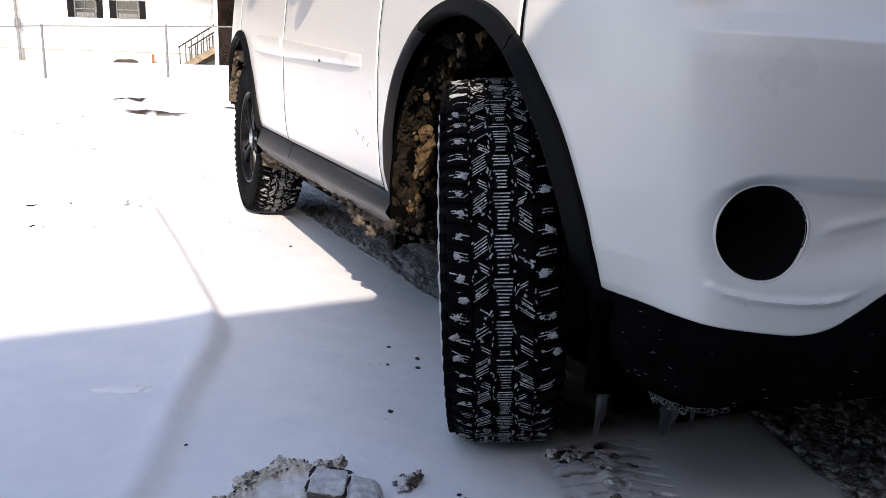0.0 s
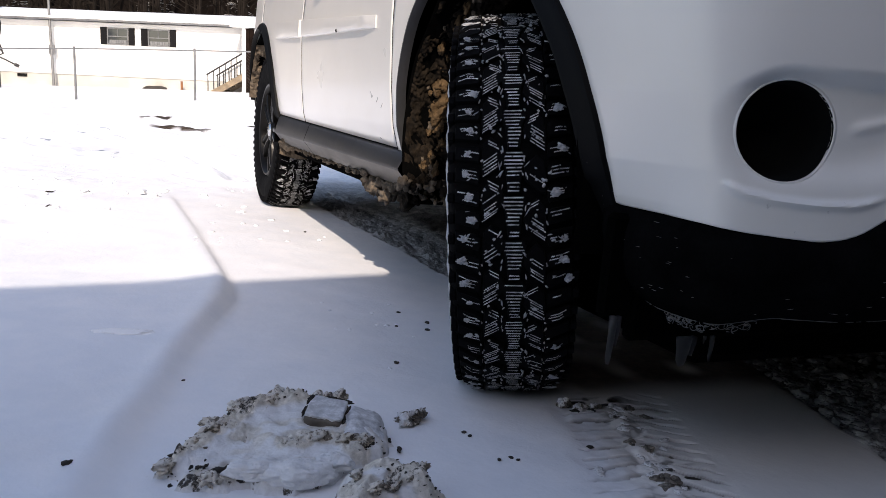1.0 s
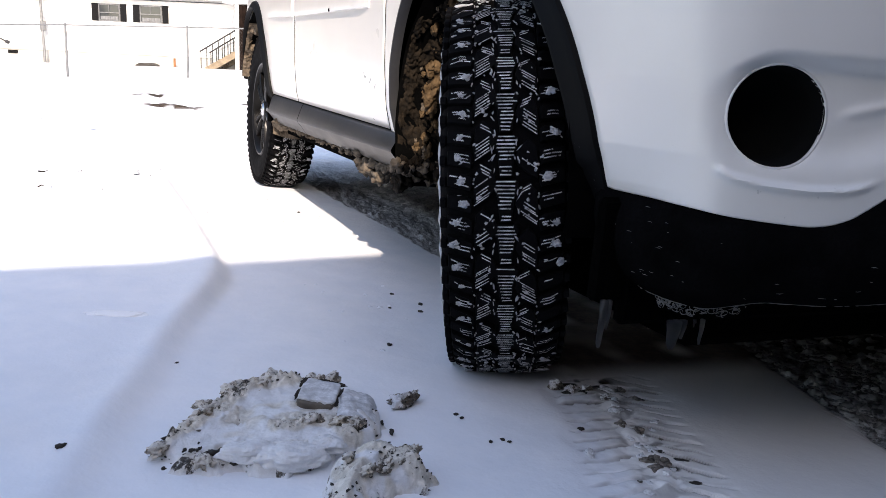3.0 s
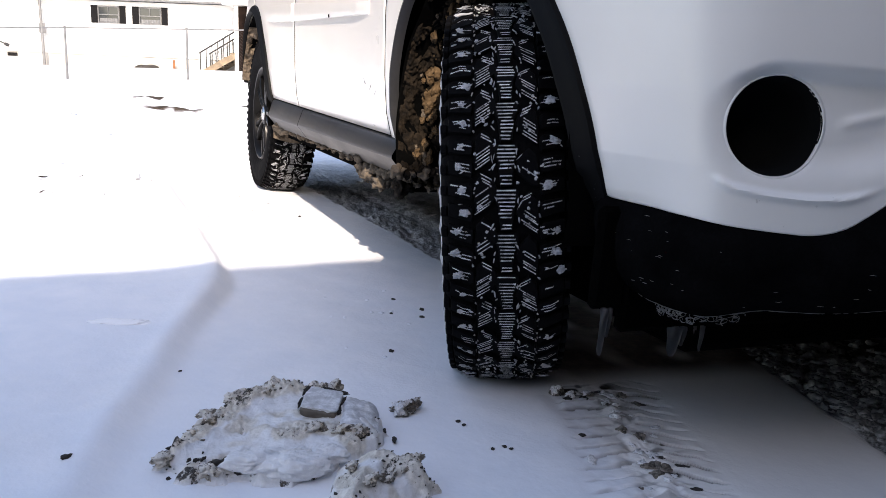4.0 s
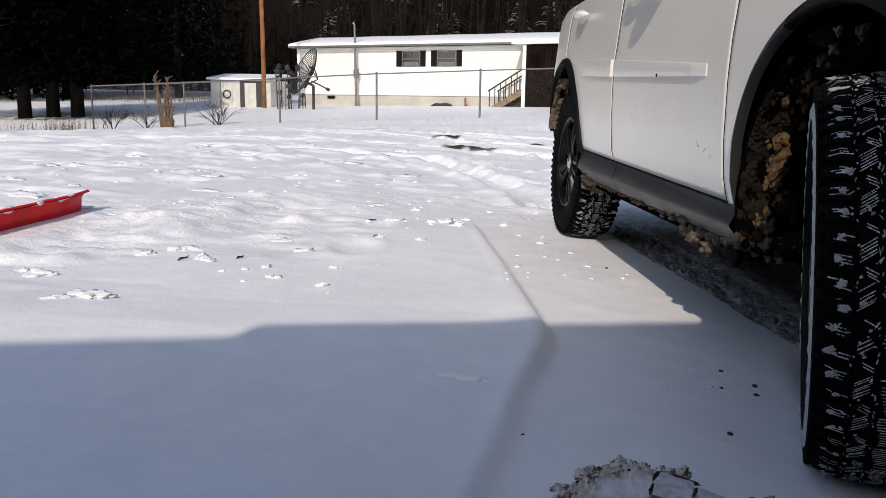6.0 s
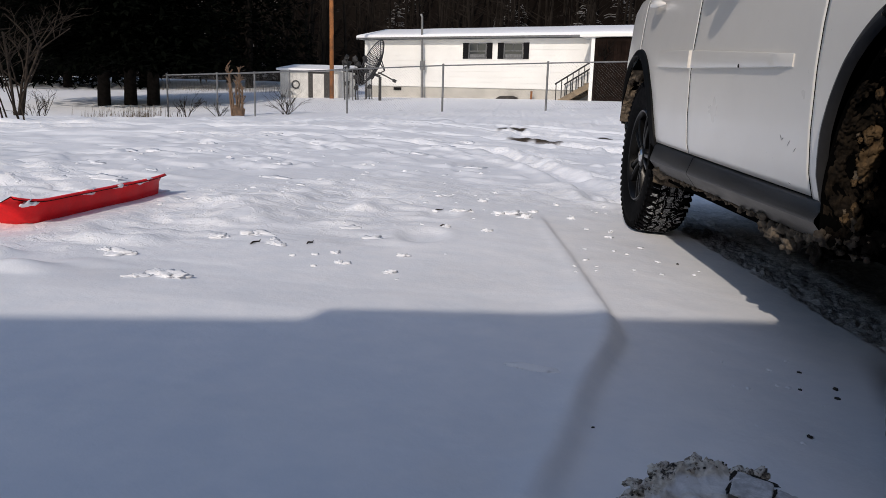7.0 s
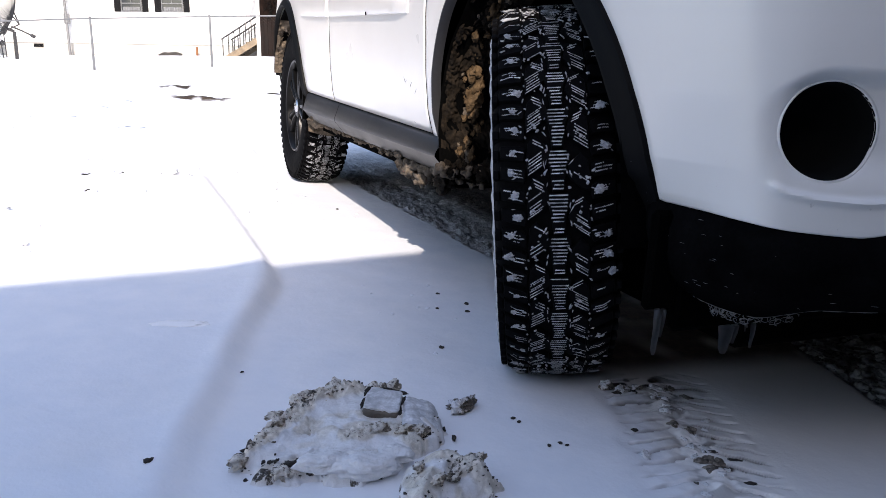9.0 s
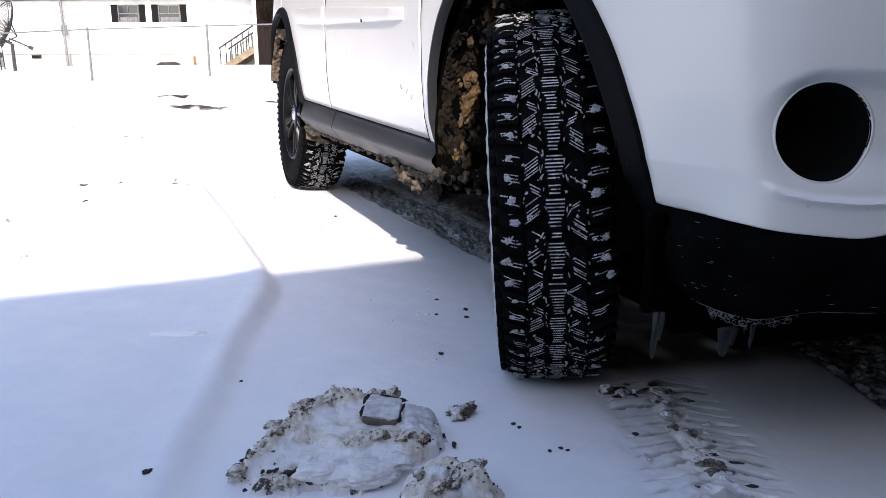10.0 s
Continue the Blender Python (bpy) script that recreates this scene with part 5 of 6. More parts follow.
    z = np.where(d > -0.004, h, -0.02) - 0.004
    data = bpy.data.meshes.new(name)
    idx = np.arange(x.size).reshape(x.shape)
    quads = np.stack([idx[:-1, :-1], idx[:-1, 1:], idx[1:, 1:], idx[1:, :-1]], -1).reshape(-1, 4)
    keep = (d.ravel()[quads] > -0.006).any(1)
    data.from_pydata(np.stack([x, y, z], -1).reshape(-1, 3).tolist(), [], quads[keep].tolist())
    colour = data.color_attributes.new("dirt", "FLOAT_COLOR", "POINT")
    colour.data.foreach_set("color", np.stack([soil, beige, soil * 0, soil * 0 + 1], -1).ravel())
    bm = bmesh.new()
    bm.from_mesh(data)
    bmesh.ops.delete(bm, geom=[v for v in bm.verts if not v.link_faces], context="VERTS")
    bm.to_mesh(data)
    bm.free()
    data.polygons.foreach_set("use_smooth", [True] * len(data.polygons))
    data.materials.append(HEAP)
    ob = tagged(new(name, data), label, category)
    ob.matrix_world = on_slope(x0, y0)
    return ob


def rough_box(sx, sy, sz, seed, power=7, rough=0.07):
    """A worn slab: a rounded box with an uneven surface."""
    g = blob(1, 1, 1, seed, 0.0, 5)
    out = []
    for p in g.v:
        r = (abs(p[0]) ** power + abs(p[1]) ** power + abs(p[2]) ** power) ** (-1 / power)
        q = Vector(p) * r
        k = 1 + rough * (noise.noise(q * 1.7 + Vector((seed, 0, 0))) + 0.5 * noise.noise(q * 5 + Vector((0, seed, 0))))
        out.append((q.x * sx * k, q.y * sy * k, q.z * sz * k))
    g.v = out
    return g


def strew(ob, seed, count, lines, spread, label):
    """Dark grains lying on a heap along some lines."""
    rnd, g = random.Random(seed), Geo()
    co = np.array([v.co for v in ob.data.vertices])
    for _ in range(count):
        (ax, ay), (bx, by) = rnd.choice(lines)
        t = rnd.random()
        x, y = ax + (bx - ax) * t + rnd.gauss(0, spread), ay + (by - ay) * t + rnd.gauss(0, spread)
        d = (co[:, 0] - x) ** 2 + (co[:, 1] - y) ** 2
        i = int(d.argmin())
        if d[i] > 0.00003:
            continue
        r = rnd.choice([0.0007, 0.0009, 0.0012, 0.0015, 0.0019])
        b = blob(r * rnd.uniform(1.0, 2.2), r, r * 0.8, rnd.random() * 60, 0.9, 2)
        g.add(b.v, b.f, Matrix.Translation((x, y, co[i, 2] + r * 0.3)) @ Matrix.Rotation(rnd.uniform(0, 3.1), 4, "Z"))
    return part("soil_grain", g, STONE, ob, label, kind="stuff")


def crags(ob, lines):
    """Knobs of beige crust with soil in their cracks, along some lines of a heap."""
    rnd = random.Random(64)
    for line, n, size, lift in lines:
        for k in range(n):
            t, r = (k + rnd.random()) / n, size * rnd.choice([0.3, 0.4, 0.55, 0.75, 1.0, 1.3])
            x, y = line[0][0] + (line[1][0] - line[0][0]) * t + rnd.gauss(0, 0.006), line[0][1] + (line[1][1] - line[0][1]) * t + rnd.gauss(0, 0.006)
            part("crust_knob", blob(r * rnd.uniform(0.9, 1.6), r * rnd.uniform(0.7, 1.0), r * rnd.uniform(0.5, 0.8), rnd.random() * 80, 0.75, 4), CRUST, ob, "beige knob of frozen soil and snow", True, m=pose(x, y, lift + rnd.uniform(-0.012, -0.002), rnd.uniform(-15, 15), rnd.uniform(-15, 15), rnd.uniform(20, 60)))


CRESTS = (([(-0.162, -0.070), (-0.12, -0.022)], 9, 0.011, 0.020), ([(-0.13, -0.022), (-0.06, 0.058)], 11, 0.014, 0.034), ([(-0.05, 0.066), (0.035, 0.108)], 13, 0.013, 0.044),
          ([(0.03, 0.102), (0.105, 0.082)], 12, 0.011, 0.044), ([(0.112, 0.075), (0.130, 0.035)], 6, 0.007, 0.040), ([(0.0, -0.05), (0.075, -0.048)], 11, 0.011, 0.036), ([(0.085, -0.05), (0.135, -0.062)], 5, 0.008, 0.030), ([(-0.12, -0.105), (-0.05, -0.118)], 9, 0.011, 0.016))
chunk = heap("snow_chunk", -0.365, -0.25,
             [(-0.185, -0.075), (-0.15, -0.03), (-0.12, 0.015), (-0.045, 0.10), (0.06, 0.135), (0.12, 0.10), (0.165, 0.03), (0.185, -0.035), (0.165, -0.07), (0.10, -0.105), (0.07, -0.145), (0.0, -0.165), (-0.06, -0.135), (-0.10, -0.135), (-0.165, -0.125), (-0.15, -0.10)],
             0.036, (0.05, 0.10),
             [([(-0.175, -0.07), (-0.12, -0.01), (-0.045, 0.075), (0.05, 0.105)], 0.030, 0.014, 1.0, 0.30),
              ([(0.01, -0.055), (0.06, -0.045), (0.105, -0.065)], 0.024, 0.007, 0.9, 0.10),
              ([(-0.09, -0.10), (-0.03, -0.125), (0.06, -0.125)], 0.022, 0.011, 0.3, 0.12),
              ([(-0.155, -0.112), (-0.08, -0.122)], 0.014, 0.006, 0.7, 0.5)],
             [(-0.155, -0.055, 0.010, 0.004, 1.0), (-0.125, -0.095, 0.012, 0.003, 1.0), (-0.085, -0.098, 0.020, -0.008, 1.0), (0.115, -0.055, 0.022, -0.010, 1.0), (0.05, 0.115, 0.02, 0.004, 0.6)],
             31, "broken dirty chunk of snow and frozen soil", "snow chunk")
m = pose(0.082, 0.026, 0.0355, 3, 5, -21)
part("slab", rough_box(0.031, 0.040, 0.0175, 2.0, 9, 0.05), GREYSLAB, chunk, "flat grey slab of dirty ice", True, m=m @ pose(0, 0, -0.006))
part("slab_snow", rough_box(0.0305, 0.0385, 0.0035, 5.0, 8, 0.05), SLAB_TOP, chunk, "thin snow on the slab", True, m=m @ pose(0, 0.002, 0.0110))
crags(chunk, CRESTS)
part("snow_flank", rough_box(0.034, 0.062, 0.020, 8.0, 4, 0.10), SLAB_TOP, chunk, "smooth grey-white plate of snow", True, m=pose(0.138, -0.012, 0.016, 4, 16, -14))
for x, y, z, r in ((0.163, 0.022, 0.020, 0.007), (0.170, 0.006, 0.016, 0.005), (0.178, -0.030, 0.010, 0.004), (0.187, -0.058, 0.006, 0.005)):
    part("soil", blob(r * 0.7, r * 1.5, r * 0.7, x * 70 + y * 30, 0.7, 3), STONE, chunk, "dark frozen soil", True, m=pose(x, y, z, 0, 0, -10))
for x, y, z, a, b, c in ((-0.040, -0.120, 0.022, 0.044, 0.022, 0.015), (0.014, -0.140, 0.020, 0.052, 0.024, 0.019), (0.066, -0.118, 0.022, 0.030, 0.020, 0.014)):
    part("ledge", blob(a, b, c, x * 90 + 5, 0.26, 5), HEAP, chunk, "overhanging ledge of white snow", True, m=pose(x, y, z, 0, 0, -8))
for x, y, z, r in ((-0.085, -0.108, 0.018, 0.013), (-0.065, -0.122, 0.014, 0.010), (0.100, -0.062, 0.034, 0.013), (0.122, -0.058, 0.030, 0.012), (0.112, -0.074, 0.027, 0.011), (0.135, -0.068, 0.022, 0.008)):
    part("soil", blob(r * 1.2, r * 0.6, r * 0.5, x * 70 + 9, 0.8, 4), CRUST if x > 0 and r > 0.0105 else STONE, chunk, "dark frozen soil", True, m=pose(x, y, z, 0, 0, 15))
rnd = random.Random(15)
for x, y, z, r in ((-0.031, 0.026, 0.012, 0.009), (-0.032, -0.010, 0.008, 0.009), (0.032, 0.014, 0.006, 0.010), (0.032, -0.018, 0.002, 0.011), (0.004, 0.040, 0.012, 0.008), (0.024, 0.040, 0.010, 0.008)):
    part("soil", blob(r * 0.4, r * 1.8, r * 0.5, rnd.random() * 50, 0.6, 4), STONE, chunk, "dark frozen soil", True, m=m @ pose(x, y, z, 0, 0, 90 if y > 0.032 else rnd.uniform(-12, 12)))
part("soil_speck", specks(5, 8, 0.165, 0.14, 0.02), STONE, chunk, "strewn dark soil crumbs", kind="stuff")
for x, y, z, r in ((-0.165, -0.062, 0.018, 0.006), (-0.158, -0.056, 0.022, 0.005), (-0.142, -0.048, 0.027, 0.006), (-0.132, -0.098, 0.022, 0.005), (-0.122, -0.102, 0.023, 0.005), (-0.112, -0.10, 0.024, 0.004), (-0.16, -0.12, 0.008, 0.004)):
    part("soil", blob(r * 0.9, r * 0.6, r * 0.5, rnd.random() * 50, 0.8, 3), STONE, chunk, "dark frozen soil", True, m=pose(x, y, z, 0, 0, rnd.uniform(0, 90)))
strew(chunk, 3, 170, [((-0.175, -0.07), (-0.12, -0.01)), ((-0.175, -0.07), (-0.14, -0.10)), ((-0.12, -0.01), (-0.045, 0.075)), ((-0.02, 0.09), (0.06, 0.115)), ((0.04, 0.11), (0.12, 0.09)), ((0.09, -0.06), (0.15, -0.06)), ((0.10, -0.05), (0.15, -0.075)), ((-0.13, -0.10), (-0.07, -0.115)), ((0.16, 0.03), (0.175, -0.06))], 0.009, "scattered dark soil grains")
lump2 = heap("snow_lump", -0.232, -0.437,
             [(-0.085, -0.03), (-0.07, 0.02), (-0.03, 0.055), (0.02, 0.05), (0.065, 0.015), (0.075, -0.03), (0.05, -0.055), (0.01, -0.05), (-0.03, -0.075), (-0.07, -0.12), (-0.095, -0.10)],
             0.052, (0.02, 0.02),
             [([(-0.03, 0.03), (0.04, 0.01), (0.055, -0.03)], 0.028, 0.006, 0.85, 0.16), ([(-0.075, -0.09), (-0.05, -0.03)], 0.024, 0.004, 0.8, 0.12)],
             [(0.0, -0.02, 0.016, -0.006, 0.75), (-0.045, -0.06, 0.012, -0.005, 0.7), (0.05, 0.0, 0.010, -0.004, 0.7)], 57, "rounded lump of dirty snow with a ragged tail", "snow lump", 0.8)
crags(lump2, [([(-0.05, 0.0), (0.05, 0.01)], 8, 0.007, 0.046), ([(-0.03, -0.04), (0.04, -0.02)], 8, 0.007, 0.044)])
strew(lump2, 4, 90, [((-0.07, -0.02), (0.06, 0.01)), ((-0.03, 0.04), (0.05, 0.02)), ((-0.08, -0.09), (-0.03, -0.04)), ((0.03, -0.03), (0.07, -0.03))], 0.016, "scattered dark soil grains")
lump("soil_clod", 0.046, -0.635, blob(0.02, 0.018, 0.014, 7.0, 0.6, 4, 0.4), STONE, "small dark clod of soil on snow", "soil clod", 10, 0.006)
lump("soil_clod", -0.126, -0.190, blob(0.024, 0.017, 0.014, 4.0, 0.8, 5, 0.4), SPECKLED, "small clod of dark soil and dirty snow", "soil clod", 30, 0.006)
for i, (x, y, r) in enumerate([(-0.043, -0.247, 0.008), (-0.038, -0.262, 0.007), (-0.023, -0.355, 0.007), (0.0, -0.35, 0.007), (0.008, -0.36, 0.006), (-0.5, 0.057, 0.006), (0.012, 1.767, 0.012), (0.11, 0.421, 0.013), (0.09, 0.36, 0.012), (0.06, 0.52, 0.01),
                               (-0.66, -0.30, 0.012), (-0.06, 0.12, 0.012), (0.02, 0.40, 0.008), (0.16, -0.33, 0.01)]):
    thing("soil_crumb", blob(r * 0.6, r * 0.45, r * 0.3, i + 30.0, 0.5, 3), STONE, on_slope(x, y, 0.001, 40 * i), "small dark crumb of soil on snow", "soil crumb", "soil crumbs", smooth=True)


thing("snow_patch", blob(0.066, 0.024, 0.0035, 12.0, 0.35, 4, 0.3), BRIGHT_SNOW, on_slope(-0.615, 0.300, -0.001, -6), "thin oval patch of bright powder snow", "snow patch", smooth=True)


# crumbs and flakes thrown up in the middle of the tyre print
for x, y, a, b, c, rz in ((0.205, -0.150, 0.016, 0.012, 0.011, 20), (0.228, -0.166, 0.012, 0.010, 0.008, 60), (0.246, -0.152, 0.014, 0.011, 0.010, 110), (0.262, -0.172, 0.011, 0.008, 0.007, 10)):
    thing("snow_clod", blob(a, b, c, x * 90, 0.5, 4, 0.4), SPECKLED, on_slope(x, y, c * 0.4, rz), "small crumbling clod of dirty snow beside the tyre", "snow clod", "clods at the tyre", smooth=True)
for x, y, a, b in ((0.216, -0.176, 0.011, 0.006), (0.275, -0.148, 0.016, 0.009), (0.300, -0.158, 0.014, 0.007), (0.250, -0.178, 0.008, 0.005), (0.222, -0.446, 0.013, 0.004), (0.250, -0.432, 0.014, 0.004), (0.236, -0.462, 0.012, 0.004), (0.268, -0.468, 0.012, 0.004), (0.246, -0.536, 0.010, 0.004)):
    thing("soil_flake", blob(a, b, 0.004, x * 130 + y * 40, 0.6, 3, 0.4), STONE, on_slope(x, y, -0.001, -25), "dark flake of soil in the tyre print", "soil flake", "soil flakes", smooth=True)
rnd = random.Random(77)
for _ in range(56):
    v = rnd.uniform(0.02, 0.56)
    x, r = 0.327 - 0.33 * v + rnd.gauss(0.005, 0.026), rnd.choice([0.003, 0.004, 0.0055, 0.008])
    thing("snow_crumb", blob(r * 1.4, r, r * 0.6, rnd.random() * 60, 1.0, 3, 0.3), rnd.choice([HEAP, HEAP, CLOD]), on_slope(x, -0.12 - v, 0.0, rnd.uniform(0, 180)), "crumb of broken snow in the tyre print", "snow crumb", "crumbs in the tyre print", smooth=True)


# loose stones along the edge of the packed snow
rnd = random.Random(41)
stones = Geo()
for _ in range(2600):
    y = rnd.uniform(-0.95, 0.75)
    edge = 0.80 + 0.25 * y if y < 0.2 else 0.85 + 0.08 * (y - 0.2)
    x = edge + 0.028 + abs(rnd.gauss(0, 0.2))
    r = rnd.choice([0.002, 0.003, 0.004, 0.005, 0.007, 0.009, 0.012])
    b = blob(r * rnd.uniform(1.0, 1.7), r, r * rnd.uniform(0.5, 0.9), rnd.random() * 90, 1.1, 2, 0.3)
    stones.add(b.v, b.f, on_slope(x, y, r * 0.15, rnd.uniform(0, 180)))
thing("gravel", stones, GRAVEL, Matrix.Identity(4), "loose grey stones and frozen clods beside packed snow", "gravel", kind="stuff", smooth=True)


# ---- the yard beyond ----
def at_ground(x, y, rz=0.0, dz=0.0):
    return pose(x, y, float(ground_base(np.array(float(x)), np.array(float(y)))) + dz, 0, 0, rz)


def mobile_home():
    """A long white mobile home on a beige skirting."""
    home = tagged(new("mobile_home"), "long white mobile home with snow-covered roof and beige skirting", "house")
    home.matrix_world = pose(-8.1, 37.0, 0, 0, 0, -25)
    length, deep, z0, z1, top = 17.5, 4.3, 0.2, 0.93, 3.1
    part("skirting", Geo().box(0.06, length - 0.06, 0.05, deep - 0.05, z0, z1), SKIRT, home, "beige block skirting")
    part("wall", Geo().box(0, length, 0, deep, z1, top), SIDING, home, "white metal siding")
    for k in range(9):
        z = z1 + 0.24 * (k + 0.5)
        part("siding_board", Geo().box(0.01, length - 0.01, -0.014, 0, z - 0.105, z + 0.105), SIDING, home)
    part("corner_trim", Geo().box(-0.03, 0.1, -0.03, 0.02, z1, top), SIDING, home)
    g = Geo()
    rows = [[(x, y, top + h) for y, h in ((-0.32, 0.02), (-0.32, 0.16), (deep / 2, 0.62), (deep + 0.3, 0.16), (deep + 0.3, 0.02))] for x in (-0.28, length + 0.3)]
    g.grid(rows)
    g.f += [(0, 1, 2, 3, 4), (9, 8, 7, 6, 5)]
    part("roof", g, SIDING, home, "white metal roof edge")
    rows = [[(x, y, top + h - 0.02 + 0.006 * math.sin(x * 1.7 + y)) for y, h in ((-0.36, 0.10), (-0.36, 0.20), (-0.2, 0.26), (deep / 2, 0.70), (deep + 0.3, 0.24))] for x in np.linspace(-0.3, length + 0.3, 40)]
    part("roof_snow", Geo().grid(rows), CLEAN_SNOW, home, "layer of snow on the roof", True)
    part("gutter", Geo().box(-0.28, length + 0.28, -0.40, -0.325, top + 0.01, top + 0.09), GALV, home)
    for x0, x1, in ((5.83, 6.66), (7.60, 8.45)):
        w = part("window", Geo().box(x0, x1, -0.03, 0.01, 2.26, 2.88), PANE, home, "small dark window with white curtains")
        for q in ((x0 - 0.04, x1 + 0.04, 2.86, 2.91), (x0 - 0.04, x1 + 0.04, 2.22, 2.27), (x0 - 0.04, x0 + 0.0, 2.27, 2.86), (x1 - 0.0, x1 + 0.04, 2.27, 2.86), (x0 + 0.0, x1 - 0.0, 2.54, 2.58), (x0 + 0.405, x0 + 0.425, 2.58, 2.86)):
            part("frame", Geo().box(q[0], q[1], -0.06, -0.02, q[2], q[3]), GALV, w, "grey window frame")
        part("curtain", Geo().grid([[(x, -0.034 - 0.004 * math.sin(x * 60), z) for x in np.linspace(x0 + 0.03, x1 - 0.03, 30)] for z in (2.28, 2.42)]), GALV, w, "grey half curtain")
        for a, b in ((x0 - 0.34, x0 - 0.06), (x1 + 0.06, x1 + 0.32)):
            s = part("shutter", Geo().box(a, b, -0.05, -0.015, 2.22, 2.92), SHUTTER, home, "black louvred shutter")
            for k in range(9):
                part("slat", Geo().box(a + 0.03, b - 0.03, -0.06, -0.045, 2.27 + 0.07 * k, 2.31 + 0.07 * k), SHUTTER, s)
    part("vent", Geo().box(1.68, 2.1, -0.0, 0.06, 0.74, 0.88), SEAM, home, "dark skirting vent")
    part("mast", Geo().tube([(3.5, -0.3, 0.2), (3.45, -0.3, 2.6), (3.42, -0.3, 4.1), (3.36, -0.3, 4.2)], [0.06, 0.055, 0.05, 0.06], 8), GALV, home, "grey electric service mast")
    part("meter_box", Geo().box(3.36, 3.6, -0.34, -0.22, 1.7, 2.1, None, 0.02), GALV, home, "grey meter box")
    # entrance with a dark screened porch
    part("porch_screen", Geo().box(12.2, 13.8, -1.3, -0.02, 0.25, 2.98), BROWN, home, "dark brown boarded porch")
    for k in range(10):
        part("porch_board", Geo().box(12.21 + 0.157 * k, 12.355 + 0.157 * k, -1.33, -1.30, 0.25, 2.98), BROWN, home)
    part("porch_post", Geo().box(12.05, 12.2, -1.32, -1.22, 0.25, 3.0), SIDING, home, "white porch post")
    part("porch_roof", Geo().box(11.6, 14.0, -1.45, -0.33, 3.02, 3.14), SIDING, home, "white porch roof edge")
    st = part("steps", Geo().box(10.62, 12.04, -1.22, -1.18, 0.2, 0.3), STEP_WOOD, home, "weathered wooden steps with hand rails")
    for k in range(6):
        part("tread", Geo().box(10.62 + 0.235 * k, 10.90 + 0.235 * k, -1.2, -0.2, 0.40 + 0.15 * k, 0.46 + 0.15 * k, None, 0.01), STEP_WOOD, st)
    for y in (-1.22, -0.2):
        part("stringer", Geo().add([(p[0], y - q, p[1]) for q in (0.0, 0.05) for p in ((10.58, 0.3), (10.85, 0.3), (12.1, 1.02), (12.1, 1.28), (10.58, 0.44))],
             [(0, 1, 2, 3, 4), (9, 8, 7, 6, 5), (0, 5, 6, 1), (1, 6, 7, 2), (2, 7, 8, 3), (3, 8, 9, 4), (4, 9, 5, 0)]), STEP_WOOD, st)
        part("rail", Geo().tube([(10.55, y, 1.15), (12.1, y, 2.08)], 0.034, 6), DISH, st, "grey hand rail")
        for k in range(7):
            x = 10.6 + 0.24 * k
            part("baluster", Geo().tube([(x, y, 0.4 + (x - 10.6) * 0.6), (x, y, 1.17 + (x - 10.6) * 0.6)], 0.022, 5), DISH, st)
    part("standpipe", Geo().tube([(9.12, -0.35, 0.2), (9.12, -0.35, 0.85)], 0.05, 8), POLE, home, "short orange-brown standpipe")
    return home


mobile_home()
g = blob(0.22, 0.2, 0.3, 77.0, 0.5, 3)
rnd = random.Random(3)
for k in range(260):
    a, r, z = rnd.uniform(0, 6.28), rnd.uniform(0.1, 0.42), rnd.uniform(-0.4, 0.55)
    g.tube([(r * 0.5 * math.cos(a), r * 0.5 * math.sin(a), z * 0.6), (r * math.cos(a), r * math.sin(a), z), (r * 1.25 * math.cos(a + 0.3), r * 1.25 * math.sin(a + 0.3), z + 0.12)], [0.02, 0.012, 0.004], 4, cap=False)
thing("shrub", g, DARKBARK, pose(2.95, 30.6, 2.35), "dark leafless climbing shrub beside the porch", "shrub")
thing("snow_mound", blob(0.5, 0.3, 0.14, 5.0, 0.3, 3), STONE, at_ground(-1.0, 33.3, 0, 0.0), "low dark soil mound at the skirting", "soil mound", smooth=True)


def shed():
    s = tagged(new("garden_shed"), "small pale wooden shed with a dark door and snowy roof", "shed")
    s.matrix_world = at_ground(-11.5, 34.0, -3)
    part("wall", Geo().box(0, 2.95, 0, 2.2, -0.1, 1.25), SHED, s, "pale board wall")
    for k in range(15):
        part("board", Geo().box(0.02 + 0.195 * k, 0.2 + 0.195 * k, -0.02, 0, -0.1, 1.25), SHED, s)
    part("roof", Geo().add([(-0.12, -0.2, 1.25), (3.05, -0.2, 1.25), (3.05, 2.4, 1.5), (-0.12, 2.4, 1.5), (-0.12, -0.2, 1.34), (3.05, -0.2, 1.34), (3.05, 2.4, 1.6), (-0.12, 2.4, 1.6)],
         [(3, 2, 1, 0), (4, 5, 6, 7), (0, 1, 5, 4), (1, 2, 6, 5), (2, 3, 7, 6), (3, 0, 4, 7)]), CLEAN_SNOW, s, "snow-covered roof")
    d = part("door", Geo().box(1.35, 2.35, -0.05, -0.021, -0.05, 1.2), DARKWOOD, s, "dark door opening")
    part("door_leaf", Geo().box(1.58, 2.1, -0.08, -0.052, 0.0, 1.12), SHED, d, "pale door leaf")
    part("wreath", Geo().tube([(0.75 + 0.17 * math.cos(a), -0.05, 0.62 + 0.17 * math.sin(a)) for a in (2 * math.pi * k / 16 for k in range(17))], 0.03, 6), DARKWOOD, s, "dark coiled hose hung on the wall")
    return s


shed()
thing("utility_pole", Geo().tube([(0, 0, -0.3), (0.0, 0, 3), (-0.06, 0, 9)], [0.10, 0.095, 0.09], 12), POLE, at_ground(-8.85, 33.0), "tall orange-brown wooden utility pole", "utility pole", smooth=True)


